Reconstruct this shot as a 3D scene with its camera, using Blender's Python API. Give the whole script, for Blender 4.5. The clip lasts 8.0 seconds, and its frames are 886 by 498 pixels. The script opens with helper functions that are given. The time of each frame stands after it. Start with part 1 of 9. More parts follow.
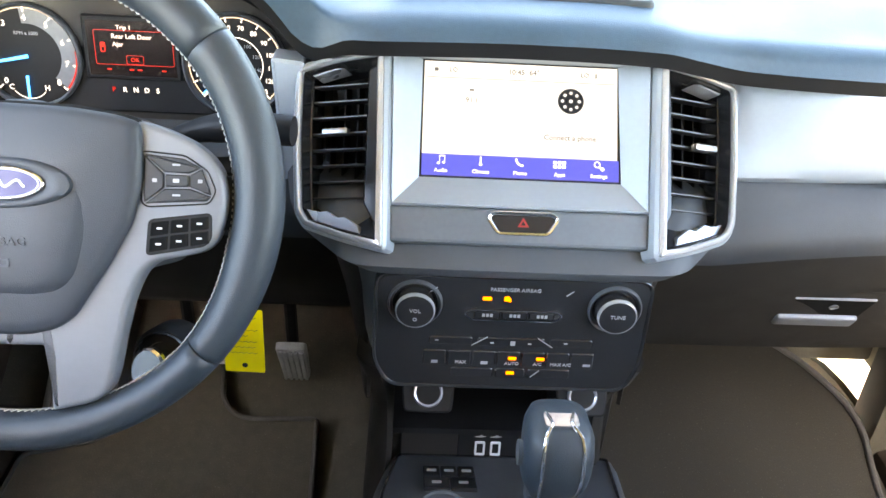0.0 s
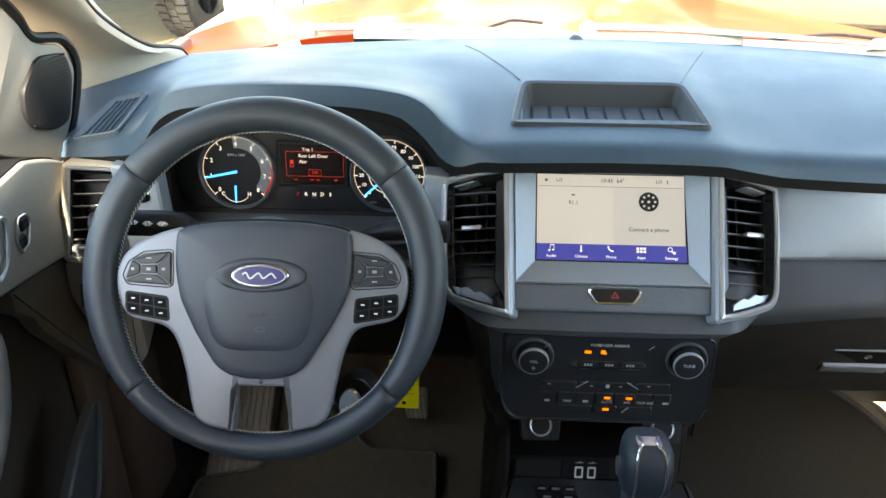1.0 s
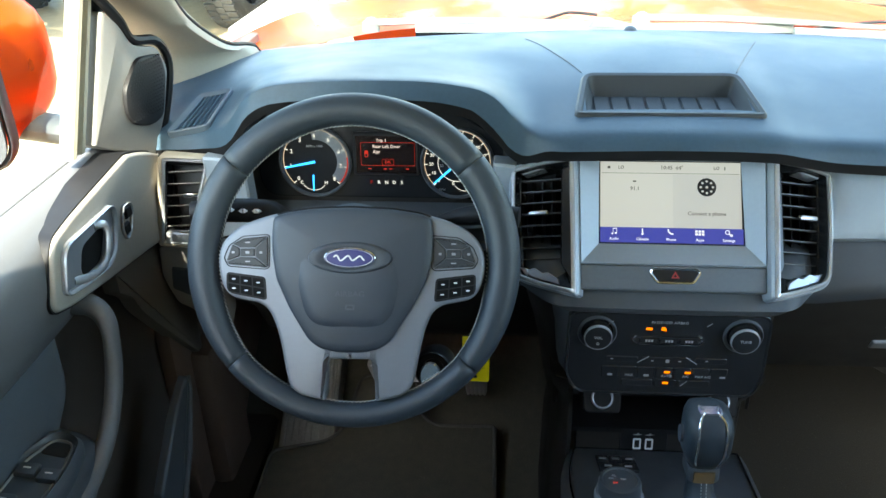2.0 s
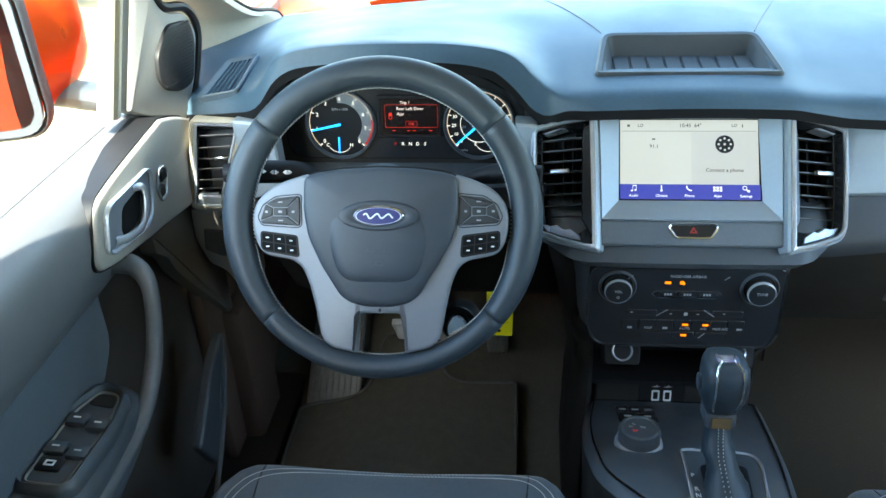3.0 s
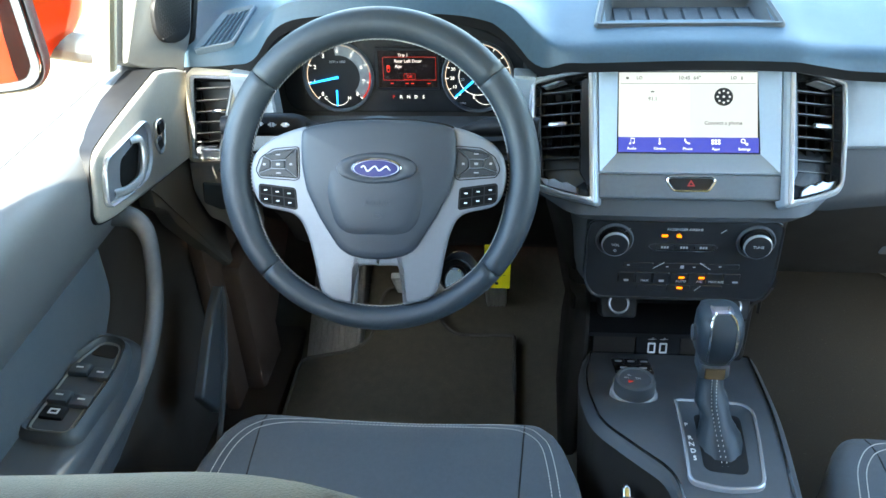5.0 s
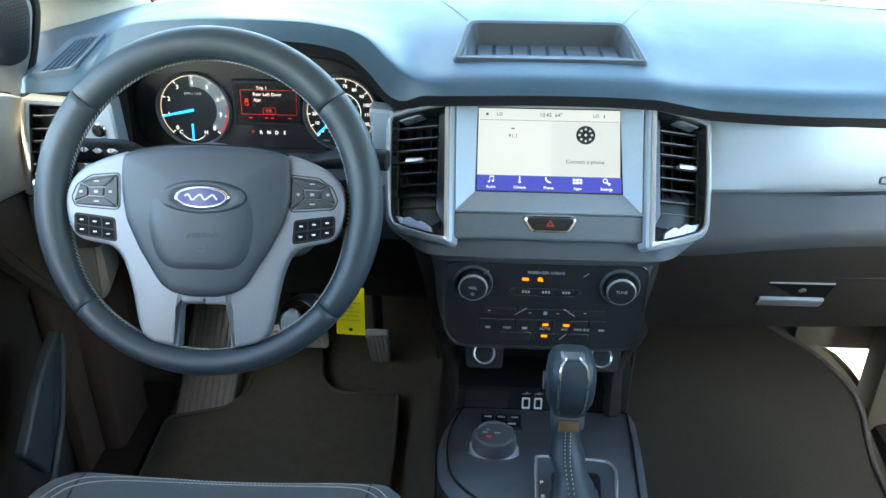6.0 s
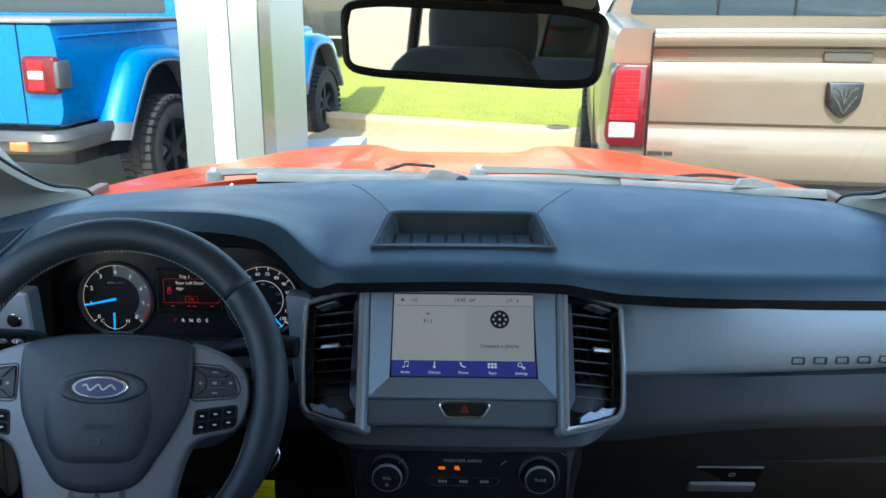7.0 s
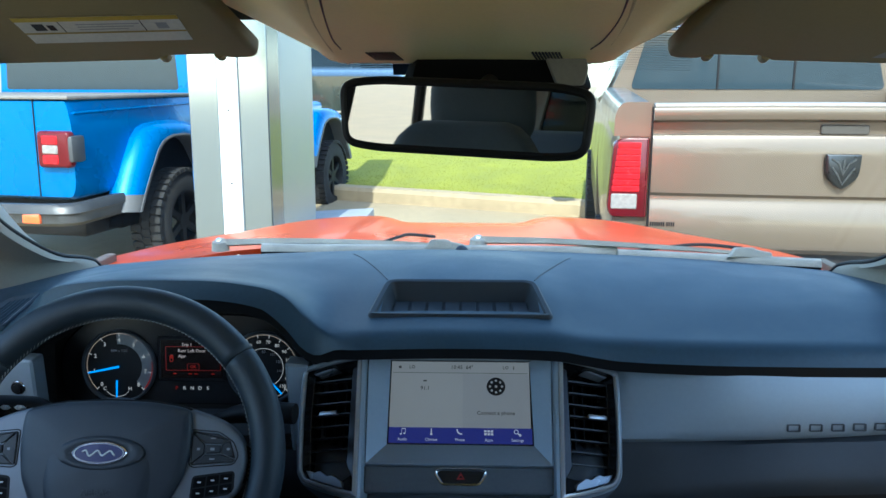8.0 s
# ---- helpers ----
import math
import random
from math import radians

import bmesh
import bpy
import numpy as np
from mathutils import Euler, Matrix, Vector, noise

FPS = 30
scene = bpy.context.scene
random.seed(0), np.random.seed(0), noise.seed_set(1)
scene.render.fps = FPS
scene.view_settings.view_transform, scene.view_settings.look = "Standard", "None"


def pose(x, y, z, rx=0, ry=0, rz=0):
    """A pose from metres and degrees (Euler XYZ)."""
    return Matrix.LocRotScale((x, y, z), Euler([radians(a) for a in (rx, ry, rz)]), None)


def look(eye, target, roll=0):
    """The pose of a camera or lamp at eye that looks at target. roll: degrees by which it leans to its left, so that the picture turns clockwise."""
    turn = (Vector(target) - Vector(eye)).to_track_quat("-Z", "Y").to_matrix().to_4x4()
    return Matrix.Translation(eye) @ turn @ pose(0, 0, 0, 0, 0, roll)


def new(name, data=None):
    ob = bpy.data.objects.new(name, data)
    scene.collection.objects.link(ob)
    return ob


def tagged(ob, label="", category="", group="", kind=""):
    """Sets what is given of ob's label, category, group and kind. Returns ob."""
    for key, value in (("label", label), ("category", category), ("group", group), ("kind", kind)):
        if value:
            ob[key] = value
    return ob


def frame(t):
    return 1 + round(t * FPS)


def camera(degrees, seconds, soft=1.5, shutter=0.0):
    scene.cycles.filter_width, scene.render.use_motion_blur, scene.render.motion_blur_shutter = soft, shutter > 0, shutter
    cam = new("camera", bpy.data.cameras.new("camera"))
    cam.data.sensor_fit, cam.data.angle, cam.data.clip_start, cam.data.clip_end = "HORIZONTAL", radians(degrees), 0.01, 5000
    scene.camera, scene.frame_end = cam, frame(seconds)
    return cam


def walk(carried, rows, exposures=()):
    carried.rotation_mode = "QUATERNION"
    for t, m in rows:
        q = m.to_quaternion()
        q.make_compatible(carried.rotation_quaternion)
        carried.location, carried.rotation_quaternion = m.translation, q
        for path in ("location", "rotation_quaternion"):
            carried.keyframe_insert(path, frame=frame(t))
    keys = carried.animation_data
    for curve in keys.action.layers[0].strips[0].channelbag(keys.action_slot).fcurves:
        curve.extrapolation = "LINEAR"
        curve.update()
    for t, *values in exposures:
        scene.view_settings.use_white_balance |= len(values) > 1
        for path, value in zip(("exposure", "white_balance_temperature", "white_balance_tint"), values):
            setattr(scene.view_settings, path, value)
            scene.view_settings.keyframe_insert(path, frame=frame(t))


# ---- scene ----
cam = camera(56.4, 8.0)
PATH = [
    (0, (-0.097, -0.716, 1.428), (-0.007, 1.004, 0.411), 3.6),
    (0.5, (-0.127, -0.841, 1.526), (-0.141, 0.916, 0.571), 1.3),
    (1, (-0.159, -0.919, 1.572), (-0.235, 0.854, 0.65), 0.3),
    (1.5, (-0.182, -0.959, 1.593), (-0.308, 0.808, 0.665), -0.6),
    (2.8, (-0.21, -1.014, 1.61), (-0.403, 0.702, 0.6), -2.2),
    (3, (-0.208, -1.02, 1.611), (-0.403, 0.688, 0.588), -2.5),
    (3.5, (-0.207, -1.023, 1.611), (-0.402, 0.657, 0.544), -2.7),
    (4, (-0.204, -1.026, 1.614), (-0.398, 0.627, 0.503), -2.8),
    (4.2, (-0.204, -1.025, 1.614), (-0.396, 0.619, 0.491), -2.9),
    (5.3, (-0.202, -1.027, 1.6), (-0.402, 0.638, 0.509), -2.4),
    (5.5, (-0.178, -1.015, 1.587), (-0.381, 0.663, 0.517), -2.3),
    (6, (-0.085, -0.976, 1.538), (-0.164, 0.773, 0.571), 0.4),
    (6.5, (-0.029, -0.962, 1.536), (-0.023, 0.882, 0.762), 0.8),
    (7, (-0.009, -0.974, 1.54), (-0.041, 0.946, 0.983), 0.3),
    (7.5, (0.003, -0.987, 1.545), (-0.047, 0.961, 1.097), 0.2),
    (8, (0.005, -0.997, 1.542), (-0.047, 0.964, 1.152), 0.1),
]
EXPOSURE = [(0, 5.25, 8000, 14), (0.5, 4.3, 8000, 13), (1, 3.95, 7850, 9), (1.5, 3.88, 7400, 4), (3.5, 4.42, 6400, -2), (4, 4.6, 6500, -1), (5.5, 4.72, 6500, 0), (6, 4.48, 6550, -1), (6.5, 3.6, 6150, 0), (7, 2.4, 5800, 4), (7.5, 2.02, 5450, 2), (8, 2.04, 5350, 2)]
walk(cam, [(t, look(e, g, r)) for t, e, g, r in PATH], EXPOSURE)

# ---- light ----
SUN_AZ, SUN_EL = radians(184), radians(42)
world = bpy.data.worlds.new("sky")
scene.world = world
world.use_nodes = True
sky = world.node_tree.nodes.new("ShaderNodeTexSky")
sky.sky_type, sky.sun_disc = "NISHITA", False
sky.sun_elevation, sky.sun_rotation = SUN_EL, SUN_AZ
sky.air_density, sky.dust_density = 1.0, 1.2
background = world.node_tree.nodes["Background"]
background.inputs["Strength"].default_value = 0.15
world.node_tree.links.new(sky.outputs["Color"], background.inputs["Color"])
sun_data = bpy.data.lights.new("sun", "SUN")
sun_data.energy, sun_data.angle, sun_data.color = 2.25, radians(0.5), (1.0, 0.95, 0.87)
sun = new("sun", sun_data)
toward = Vector((math.sin(SUN_AZ) * math.cos(SUN_EL), math.cos(SUN_AZ) * math.cos(SUN_EL), math.sin(SUN_EL)))
sun.matrix_world = look(toward * 30, (0, 0, 0))

# ---- building helpers ----
from mathutils.bvhtree import BVHTree

I4 = Matrix.Identity(4)


def basis(o, yv, zv):
    """A frame at o with x along the world's x, y along yv and z along zv."""
    xv = Vector(yv).cross(Vector(zv)).normalized()
    m = Matrix((xv, Vector(yv).normalized(), Vector(zv).normalized())).transposed().to_4x4()
    return Matrix.Translation(o) @ m


def lean(o, degrees, rz=0):
    """An upright panel at o facing the cabin (-y), leaning back by some degrees. x right, y up the panel, z out of it."""
    a = radians(degrees)
    return Matrix.Translation(o) @ Matrix.Rotation(radians(rz), 4, "Z") @ basis((0, 0, 0), (0, math.sin(a), math.cos(a)), (0, -math.cos(a), math.sin(a)))


def thing(name, label, category, m=I4, group="", kind=""):
    ob = new(name)
    ob.empty_display_size = 0.05
    ob.matrix_world = m
    return tagged(ob, label, category, group, kind)


def finish(bm, name, material, angle=35, smooth=True):
    bmesh.ops.recalc_face_normals(bm, faces=bm.faces)
    me = bpy.data.meshes.new(name)
    bm.to_mesh(me)
    bm.free()
    if smooth:
        me.polygons.foreach_set("use_smooth", [True] * len(me.polygons))
        me.set_sharp_from_angle(angle=radians(angle))
    for mt in material if isinstance(material, (list, tuple)) else [material]:
        me.materials.append(mt)
    return me


def part(name, bm, material, parent=None, label="", angle=35, smooth=True):
    ob = new(name, finish(bm, name, material, angle, smooth))
    ob.parent = parent
    if label:
        ob["label"] = label
    return ob


def solo(name, bm, material, label, category, group="", kind="", angle=35, smooth=True):
    return tagged(new(name, finish(bm, name, material, angle, smooth)), label, category, group, kind)


def B():
    return bmesh.new()


def box(bm, x0, x1, y0, y1, z0, z1, m=I4, bevel=0.0, seg=2):
    vs = [bm.verts.new(m @ Vector((x, y, z))) for z in (z0, z1) for y in (y0, y1) for x in (x0, x1)]
    fs = [bm.faces.new([vs[i] for i in q]) for q in ((0, 2, 3, 1), (4, 5, 7, 6), (0, 1, 5, 4), (2, 6, 7, 3), (0, 4, 6, 2), (1, 3, 7, 5))]
    if bevel:
        es = {e for f in fs for e in f.edges}
        bmesh.ops.bevel(bm, geom=list(es), offset=bevel, segments=seg, affect="EDGES", profile=0.5)
    return bm


def rounded(pts, r, n=4):
    """A polygon with its corners rounded. r: one radius or one for each corner."""
    out = []
    k = len(pts)
    for i in range(k):
        p, a, b = Vector(pts[i]), Vector(pts[i - 1]), Vector(pts[(i + 1) % k])
        ri = r[i] if isinstance(r, (list, tuple)) else r
        ri = min(ri, (a - p).length * 0.48, (b - p).length * 0.48)
        if ri <= 1e-6:
            out.append(tuple(p))
            continue
        s, e = p + (a - p).normalized() * ri, p + (b - p).normalized() * ri
        for j in range(n + 1):
            t = j / n
            out.append(tuple((1 - t) ** 2 * s + 2 * t * (1 - t) * p + t * t * e))
    return out


def rect(x0, x1, y0, y1, r=0.0, n=4):
    pts = [(x0, y0), (x1, y0), (x1, y1), (x0, y1)]
    return rounded(pts, r, n) if r else pts


def oval(cx, cy, rx, ry, n=32):
    return [(cx + rx * math.cos(2 * math.pi * i / n), cy + ry * math.sin(2 * math.pi * i / n)) for i in range(n)]


def shrink(pts, d):
    """The polygon moved inwards by d (counter-clockwise order)."""
    k = len(pts)
    area = sum(pts[i - 1][0] * pts[i][1] - pts[i][0] * pts[i - 1][1] for i in range(k))
    s = 1 if area > 0 else -1
    out = []
    for i in range(k):
        p, a, b = Vector(pts[i]), Vector(pts[i - 1]), Vector(pts[(i + 1) % k])
        u, v = (p - a), (b - p)
        u = u.normalized() if u.length > 1e-9 else v.normalized()
        v = v.normalized() if v.length > 1e-9 else u
        nrm = Vector((-(u.y + v.y), u.x + v.x))
        nrm = nrm.normalized() if nrm.length > 1e-9 else Vector((-u.y, u.x))
        c = max(0.5, nrm.dot(Vector((-u.y, u.x))))
        q = p + nrm * (s * d / c)
        out.append((q.x, q.y))
    return out


def loft(bm, rings, closed=True, cap=(True, True), m=I4):
    vs = [[bm.verts.new(m @ Vector(p)) for p in r] for r in rings]
    n = len(rings[0])
    for a, b in zip(vs, vs[1:]):
        for i in range(n if closed else n - 1):
            j = (i + 1) % n
            try:
                bm.faces.new((a[i], a[j], b[j], b[i]))
            except ValueError:
                pass
    if cap[0]:
        bm.faces.new(vs[0])
    if cap[1]:
        bm.faces.new(vs[-1])
    return bm


def slab(bm, pts, w0, w1, ch=0.0, m=I4, seg=1):
    """A flat plate with the outline pts from depth w0 to w1, its front edge rounded by ch."""
    rings = [[(x, y, w0) for x, y in pts]]
    if ch:
        for i in range(seg + 1):
            a = math.pi / 2 * i / seg
            q = shrink(pts, ch * (1 - math.cos(a)))
            rings.append([(x, y, w1 - ch + ch * math.sin(a)) for x, y in q])
    else:
        rings.append([(x, y, w1) for x, y in pts])
    return loft(bm, rings, m=m)


def frame_ring(bm, outer, inner, w0, w1, w_in=None, m=I4, round_by=0.0):
    """A frame between two outlines of the same number of points; its front goes from w1 outside to w_in inside."""
    w_in = w1 if w_in is None else w_in
    rings = [[(x, y, w0) for x, y in outer], [(x, y, w1 - round_by) for x, y in outer]]
    if round_by:
        rings.append([(x, y, w1) for x, y in shrink(outer, round_by)])
        rings.append([(x, y, w_in) for x, y in shrink(inner, -round_by)])
    rings.append([(x, y, w_in - round_by) for x, y in inner])
    rings.append([(x, y, w0) for x, y in inner])
    rings.append(rings[0])
    vs = [[bm.verts.new(m @ Vector(p)) for p in r] for r in rings[:-1]]
    vs.append(vs[0])
    n = len(outer)
    for a, b in zip(vs, vs[1:]):
        for i in range(n):
            bm.faces.new((a[i], a[(i + 1) % n], b[(i + 1) % n], b[i]))
    return bm


def cyl(bm, r0, r1, z0, z1, n=32, m=I4, ch=0.0):
    rings = [[(r0 * math.cos(2 * math.pi * i / n), r0 * math.sin(2 * math.pi * i / n), z0) for i in range(n)]]
    prof = [(r1, z1)] if not ch else [(r1, z1 - ch), (r1 - ch * 0.3, z1 - ch * 0.3), (r1 - ch, z1)]
    for r, z in prof:
        rings.append([(r * math.cos(2 * math.pi * i / n), r * math.sin(2 * math.pi * i / n), z) for i in range(n)])
    return loft(bm, rings, m=m)


def lathe(bm, prof, n=48, m=I4, closed=False):
    """A turned body; prof: radius, height."""
    rings = [[(max(r, 1e-4) * math.cos(2 * math.pi * i / n), max(r, 1e-4) * math.sin(2 * math.pi * i / n), z) for i in range(n)] for r, z in prof]
    if closed:
        rings.append(rings[0])
    return loft(bm, rings, cap=(not closed, not closed), m=m)


def tube(bm, path, r, n=10, m=I4, closed=False, flat=1.0, ends=True):
    """A round bar along a path; r: one radius or one for each point; flat: the ratio of its second axis."""
    pts = [Vector(p) for p in path]
    k = len(pts)
    rings = []
    up = None
    for i in range(k):
        a = pts[i - 1] if i or closed else pts[0]
        b = pts[(i + 1) % k] if i < k - 1 or closed else pts[-1]
        d = (b - a).normalized()
        if up is None:
            up = d.orthogonal().normalized() if abs(d.z) > 0.9 else Vector((0, 0, 1))
        side = d.cross(up).normalized()
        u2 = side.cross(d).normalized()
        up = u2
        ri = r[i] if isinstance(r, (list, tuple)) else r
        rings.append([pts[i] + side * ri * math.cos(2 * math.pi * j / n) + u2 * ri * flat * math.sin(2 * math.pi * j / n) for j in range(n)])
    if closed:
        rings.append(rings[0])
    return loft(bm, rings, cap=(not closed and ends, not closed and ends), m=m)


def smooth_path(pts, n=8):
    """A curve through the points (Catmull-Rom)."""
    p = [Vector(q) for q in pts]
    p = [2 * p[0] - p[1]] + p + [2 * p[-1] - p[-2]]
    out = []
    for i in range(1, len(p) - 2):
        for j in range(n):
            t = j / n
            out.append(0.5 * ((2 * p[i]) + (p[i + 1] - p[i - 1]) * t + (2 * p[i - 1] - 5 * p[i] + 4 * p[i + 1] - p[i + 2]) * t * t + (3 * p[i] - p[i - 1] - 3 * p[i + 1] + p[i + 2]) * t ** 3))
    out.append(p[-2])
    return out


def sheet(bm, rows, m=I4, skip=None):
    vs = [[bm.verts.new(m @ Vector(p)) for p in r] for r in rows]
    for i, (a, b) in enumerate(zip(vs, vs[1:])):
        for j in range(len(a) - 1):
            if not (skip and skip(i, j)):
                bm.faces.new((a[j], a[j + 1], b[j + 1], b[j]))
    return bm


def blob(bm, c, half, power=2.6, nu=28, nv=16, m=I4, warp=None):
    """A rounded, cushion-like body."""
    def sp(v, e):
        return math.copysign(abs(v) ** e, v)
    e = 2 / power
    rings = []
    for i in range(1, nv):
        a = -math.pi / 2 + math.pi * i / nv
        ring = []
        for j in range(nu):
            b = 2 * math.pi * j / nu
            p = Vector((half[0] * sp(math.cos(a), e) * sp(math.cos(b), e), half[1] * sp(math.cos(a), e) * sp(math.sin(b), e), half[2] * sp(math.sin(a), e)))
            if warp:
                p = warp(p)
            ring.append(p + Vector(c))
        rings.append(ring)
    return loft(bm, rings, m=m)


def writing(text, size, m, material, parent, name="lettering", label="", depth=0.0004, align="CENTER", wide=1.0):
    """Lettering in the built-in font as a thin mesh, centred on m, its height along m's y."""
    cu = bpy.data.curves.new(name, "FONT")
    cu.body, cu.size, cu.extrude = text, size, depth
    cu.align_x, cu.align_y = align, "CENTER"
    cu.resolution_u = 2
    tmp = bpy.data.objects.new(name, cu)
    scene.collection.objects.link(tmp)
    me = bpy.data.meshes.new_from_object(tmp.evaluated_get(bpy.context.evaluated_depsgraph_get()))
    bpy.data.objects.remove(tmp)
    bpy.data.curves.remove(cu)
    me.transform(m @ Matrix.Diagonal((wide, 1, 1, 1)))
    me.materials.clear()
    me.materials.append(material)
    ob = new(name, me)
    ob.parent = parent
    if label:
        ob["label"] = label
    return ob


def at(x, y, z=0.0, rz=0.0):
    return Matrix.Translation((x, y, z)) @ Matrix.Rotation(radians(rz), 4, "Z")


def interp(x, table):
    """A smooth value between the rows (x, value...) of a table."""
    xs = [r[0] for r in table]
    out = []
    for k in range(1, len(table[0])):
        ys = [r[k] for r in table]
        if x <= xs[0]:
            out.append(ys[0])
            continue
        if x >= xs[-1]:
            out.append(ys[-1])
            continue
        i = max(j for j in range(len(xs)) if xs[j] <= x)
        i = min(i, len(xs) - 2)
        t = (x - xs[i]) / (xs[i + 1] - xs[i])
        d = [(ys[min(j + 1, len(ys) - 1)] - ys[max(j - 1, 0)]) / (xs[min(j + 1, len(xs) - 1)] - xs[max(j - 1, 0)]) for j in (i, i + 1)]
        h = xs[i + 1] - xs[i]
        out.append((2 * t ** 3 - 3 * t * t + 1) * ys[i] + (t ** 3 - 2 * t * t + t) * h * d[0] + (3 * t * t - 2 * t ** 3) * ys[i + 1] + (t ** 3 - t * t) * h * d[1])
    return out[0] if len(out) == 1 else out

# ---- materials ----
def surface(name, colour, rough=0.5, metal=0.0, grain=0.0, grain_scale=900.0, mottle=0.12, mottle_scale=14.0, rough_var=0.12, coat=0.0, spec=0.5, sheen=0.0, dust=0.0, edge=None):
    """A surface with fine relief (grain), broad and fine changes of tone (mottle) and of gloss."""
    mt = bpy.data.materials.new(name)
    mt.use_nodes = True
    nt = mt.node_tree
    b = nt.nodes["Principled BSDF"]
    tc = nt.nodes.new("ShaderNodeTexCoord")

    def noise_node(scale, detail):
        nn = nt.nodes.new("ShaderNodeTexNoise")
        nn.inputs["Scale"].default_value, nn.inputs["Detail"].default_value = scale, detail
        nt.links.new(tc.outputs["Object"], nn.inputs["Vector"])
        return nn
    broad, fine = noise_node(mottle_scale, 4), noise_node(mottle_scale * 14, 3)
    mixn = nt.nodes.new("ShaderNodeMath")
    mixn.operation = "MULTIPLY_ADD"
    mixn.inputs[1].default_value = 0.45
    nt.links.new(fine.outputs["Fac"], mixn.inputs[0])
    half = nt.nodes.new("ShaderNodeMath")
    half.operation = "MULTIPLY"
    half.inputs[1].default_value = 0.55
    nt.links.new(broad.outputs["Fac"], half.inputs[0])
    nt.links.new(half.outputs[0], mixn.inputs[2])
    ramp = nt.nodes.new("ShaderNodeMapRange")
    ramp.inputs["From Min"].default_value, ramp.inputs["From Max"].default_value = 0.3, 0.7
    ramp.inputs["To Min"].default_value, ramp.inputs["To Max"].default_value = 1 - mottle, 1 + mottle
    nt.links.new(mixn.outputs[0], ramp.inputs["Value"])
    hsv = nt.nodes.new("ShaderNodeHueSaturation")
    hsv.inputs["Color"].default_value = (*colour, 1)
    nt.links.new(ramp.outputs[0], hsv.inputs["Value"])
    col = hsv.outputs[0]
    if dust:
        sp = noise_node(420.0, 2)
        thr = nt.nodes.new("ShaderNodeMapRange")
        thr.inputs["From Min"].default_value, thr.inputs["From Max"].default_value = 0.66, 0.74
        thr.inputs["To Max"].default_value = dust
        nt.links.new(sp.outputs["Fac"], thr.inputs["Value"])
        mx = nt.nodes.new("ShaderNodeMixRGB")
        mx.inputs["Color2"].default_value = (0.5, 0.46, 0.4, 1)
        nt.links.new(thr.outputs[0], mx.inputs["Fac"])
        nt.links.new(col, mx.inputs["Color1"])
        col = mx.outputs[0]
    nt.links.new(col, b.inputs["Base Color"])
    rr = nt.nodes.new("ShaderNodeMapRange")
    rr.inputs["From Min"].default_value, rr.inputs["From Max"].default_value = 0.3, 0.7
    rr.inputs["To Min"].default_value, rr.inputs["To Max"].default_value = max(0.02, rough * (1 - rough_var)), min(1, rough * (1 + rough_var))
    nt.links.new(broad.outputs["Fac"], rr.inputs["Value"])
    nt.links.new(rr.outputs[0], b.inputs["Roughness"])
    b.inputs["Metallic"].default_value = metal
    b.inputs["Specular IOR Level"].default_value = spec
    b.inputs["Coat Weight"].default_value = coat
    if edge:
        b.inputs["Specular Tint"].default_value = (*edge, 1)
    b.inputs["Coat Roughness"].default_value = 0.04
    b.inputs["Sheen Weight"].default_value = sheen
    if grain:
        g = noise_node(grain_scale, 2)
        bump = nt.nodes.new("ShaderNodeBump")
        bump.inputs["Strength"].default_value, bump.inputs["Distance"].default_value = grain, 0.0006
        nt.links.new(g.outputs["Fac"], bump.inputs["Height"])
        nt.links.new(bump.outputs["Normal"], b.inputs["Normal"])
    return mt


def glow(name, colour, strength):
    mt = bpy.data.materials.new(name)
    mt.use_nodes = True
    b = mt.node_tree.nodes["Principled BSDF"]
    b.inputs["Base Color"].default_value = (colour[0] * 0.2, colour[1] * 0.2, colour[2] * 0.2, 1)
    b.inputs["Emission Color"].default_value, b.inputs["Emission Strength"].default_value = (*colour, 1), strength
    b.inputs["Roughness"].default_value = 0.25
    return mt


def pane(name, tint, gloss=1.0):
    """Thin clear glass: what is behind it, tinted, and a reflection that grows at a glancing angle."""
    mt = bpy.data.materials.new(name)
    mt.use_nodes = True
    nt = mt.node_tree
    nt.nodes.remove(nt.nodes["Principled BSDF"])
    tr, gl, mx, fr = (nt.nodes.new(k) for k in ("ShaderNodeBsdfTransparent", "ShaderNodeBsdfGlossy", "ShaderNodeMixShader", "ShaderNodeLayerWeight"))
    tr.inputs["Color"].default_value = (*tint, 1)
    gl.inputs["Roughness"].default_value = 0.02
    fr.inputs["Blend"].default_value = 0.5
    five, k = nt.nodes.new("ShaderNodeMath"), nt.nodes.new("ShaderNodeMath")
    five.operation, k.operation = "POWER", "MULTIPLY_ADD"
    five.inputs[1].default_value = 5.0
    k.inputs[1].default_value, k.inputs[2].default_value = 0.6 * gloss, 0.035 * gloss
    nt.links.new(fr.outputs["Facing"], five.inputs[0])
    nt.links.new(five.outputs[0], k.inputs[0])
    nt.links.new(k.outputs[0], mx.inputs["Fac"])
    nt.links.new(tr.outputs[0], mx.inputs[1])
    nt.links.new(gl.outputs[0], mx.inputs[2])
    nt.links.new(mx.outputs[0], nt.nodes["Material Output"].inputs["Surface"])
    return mt


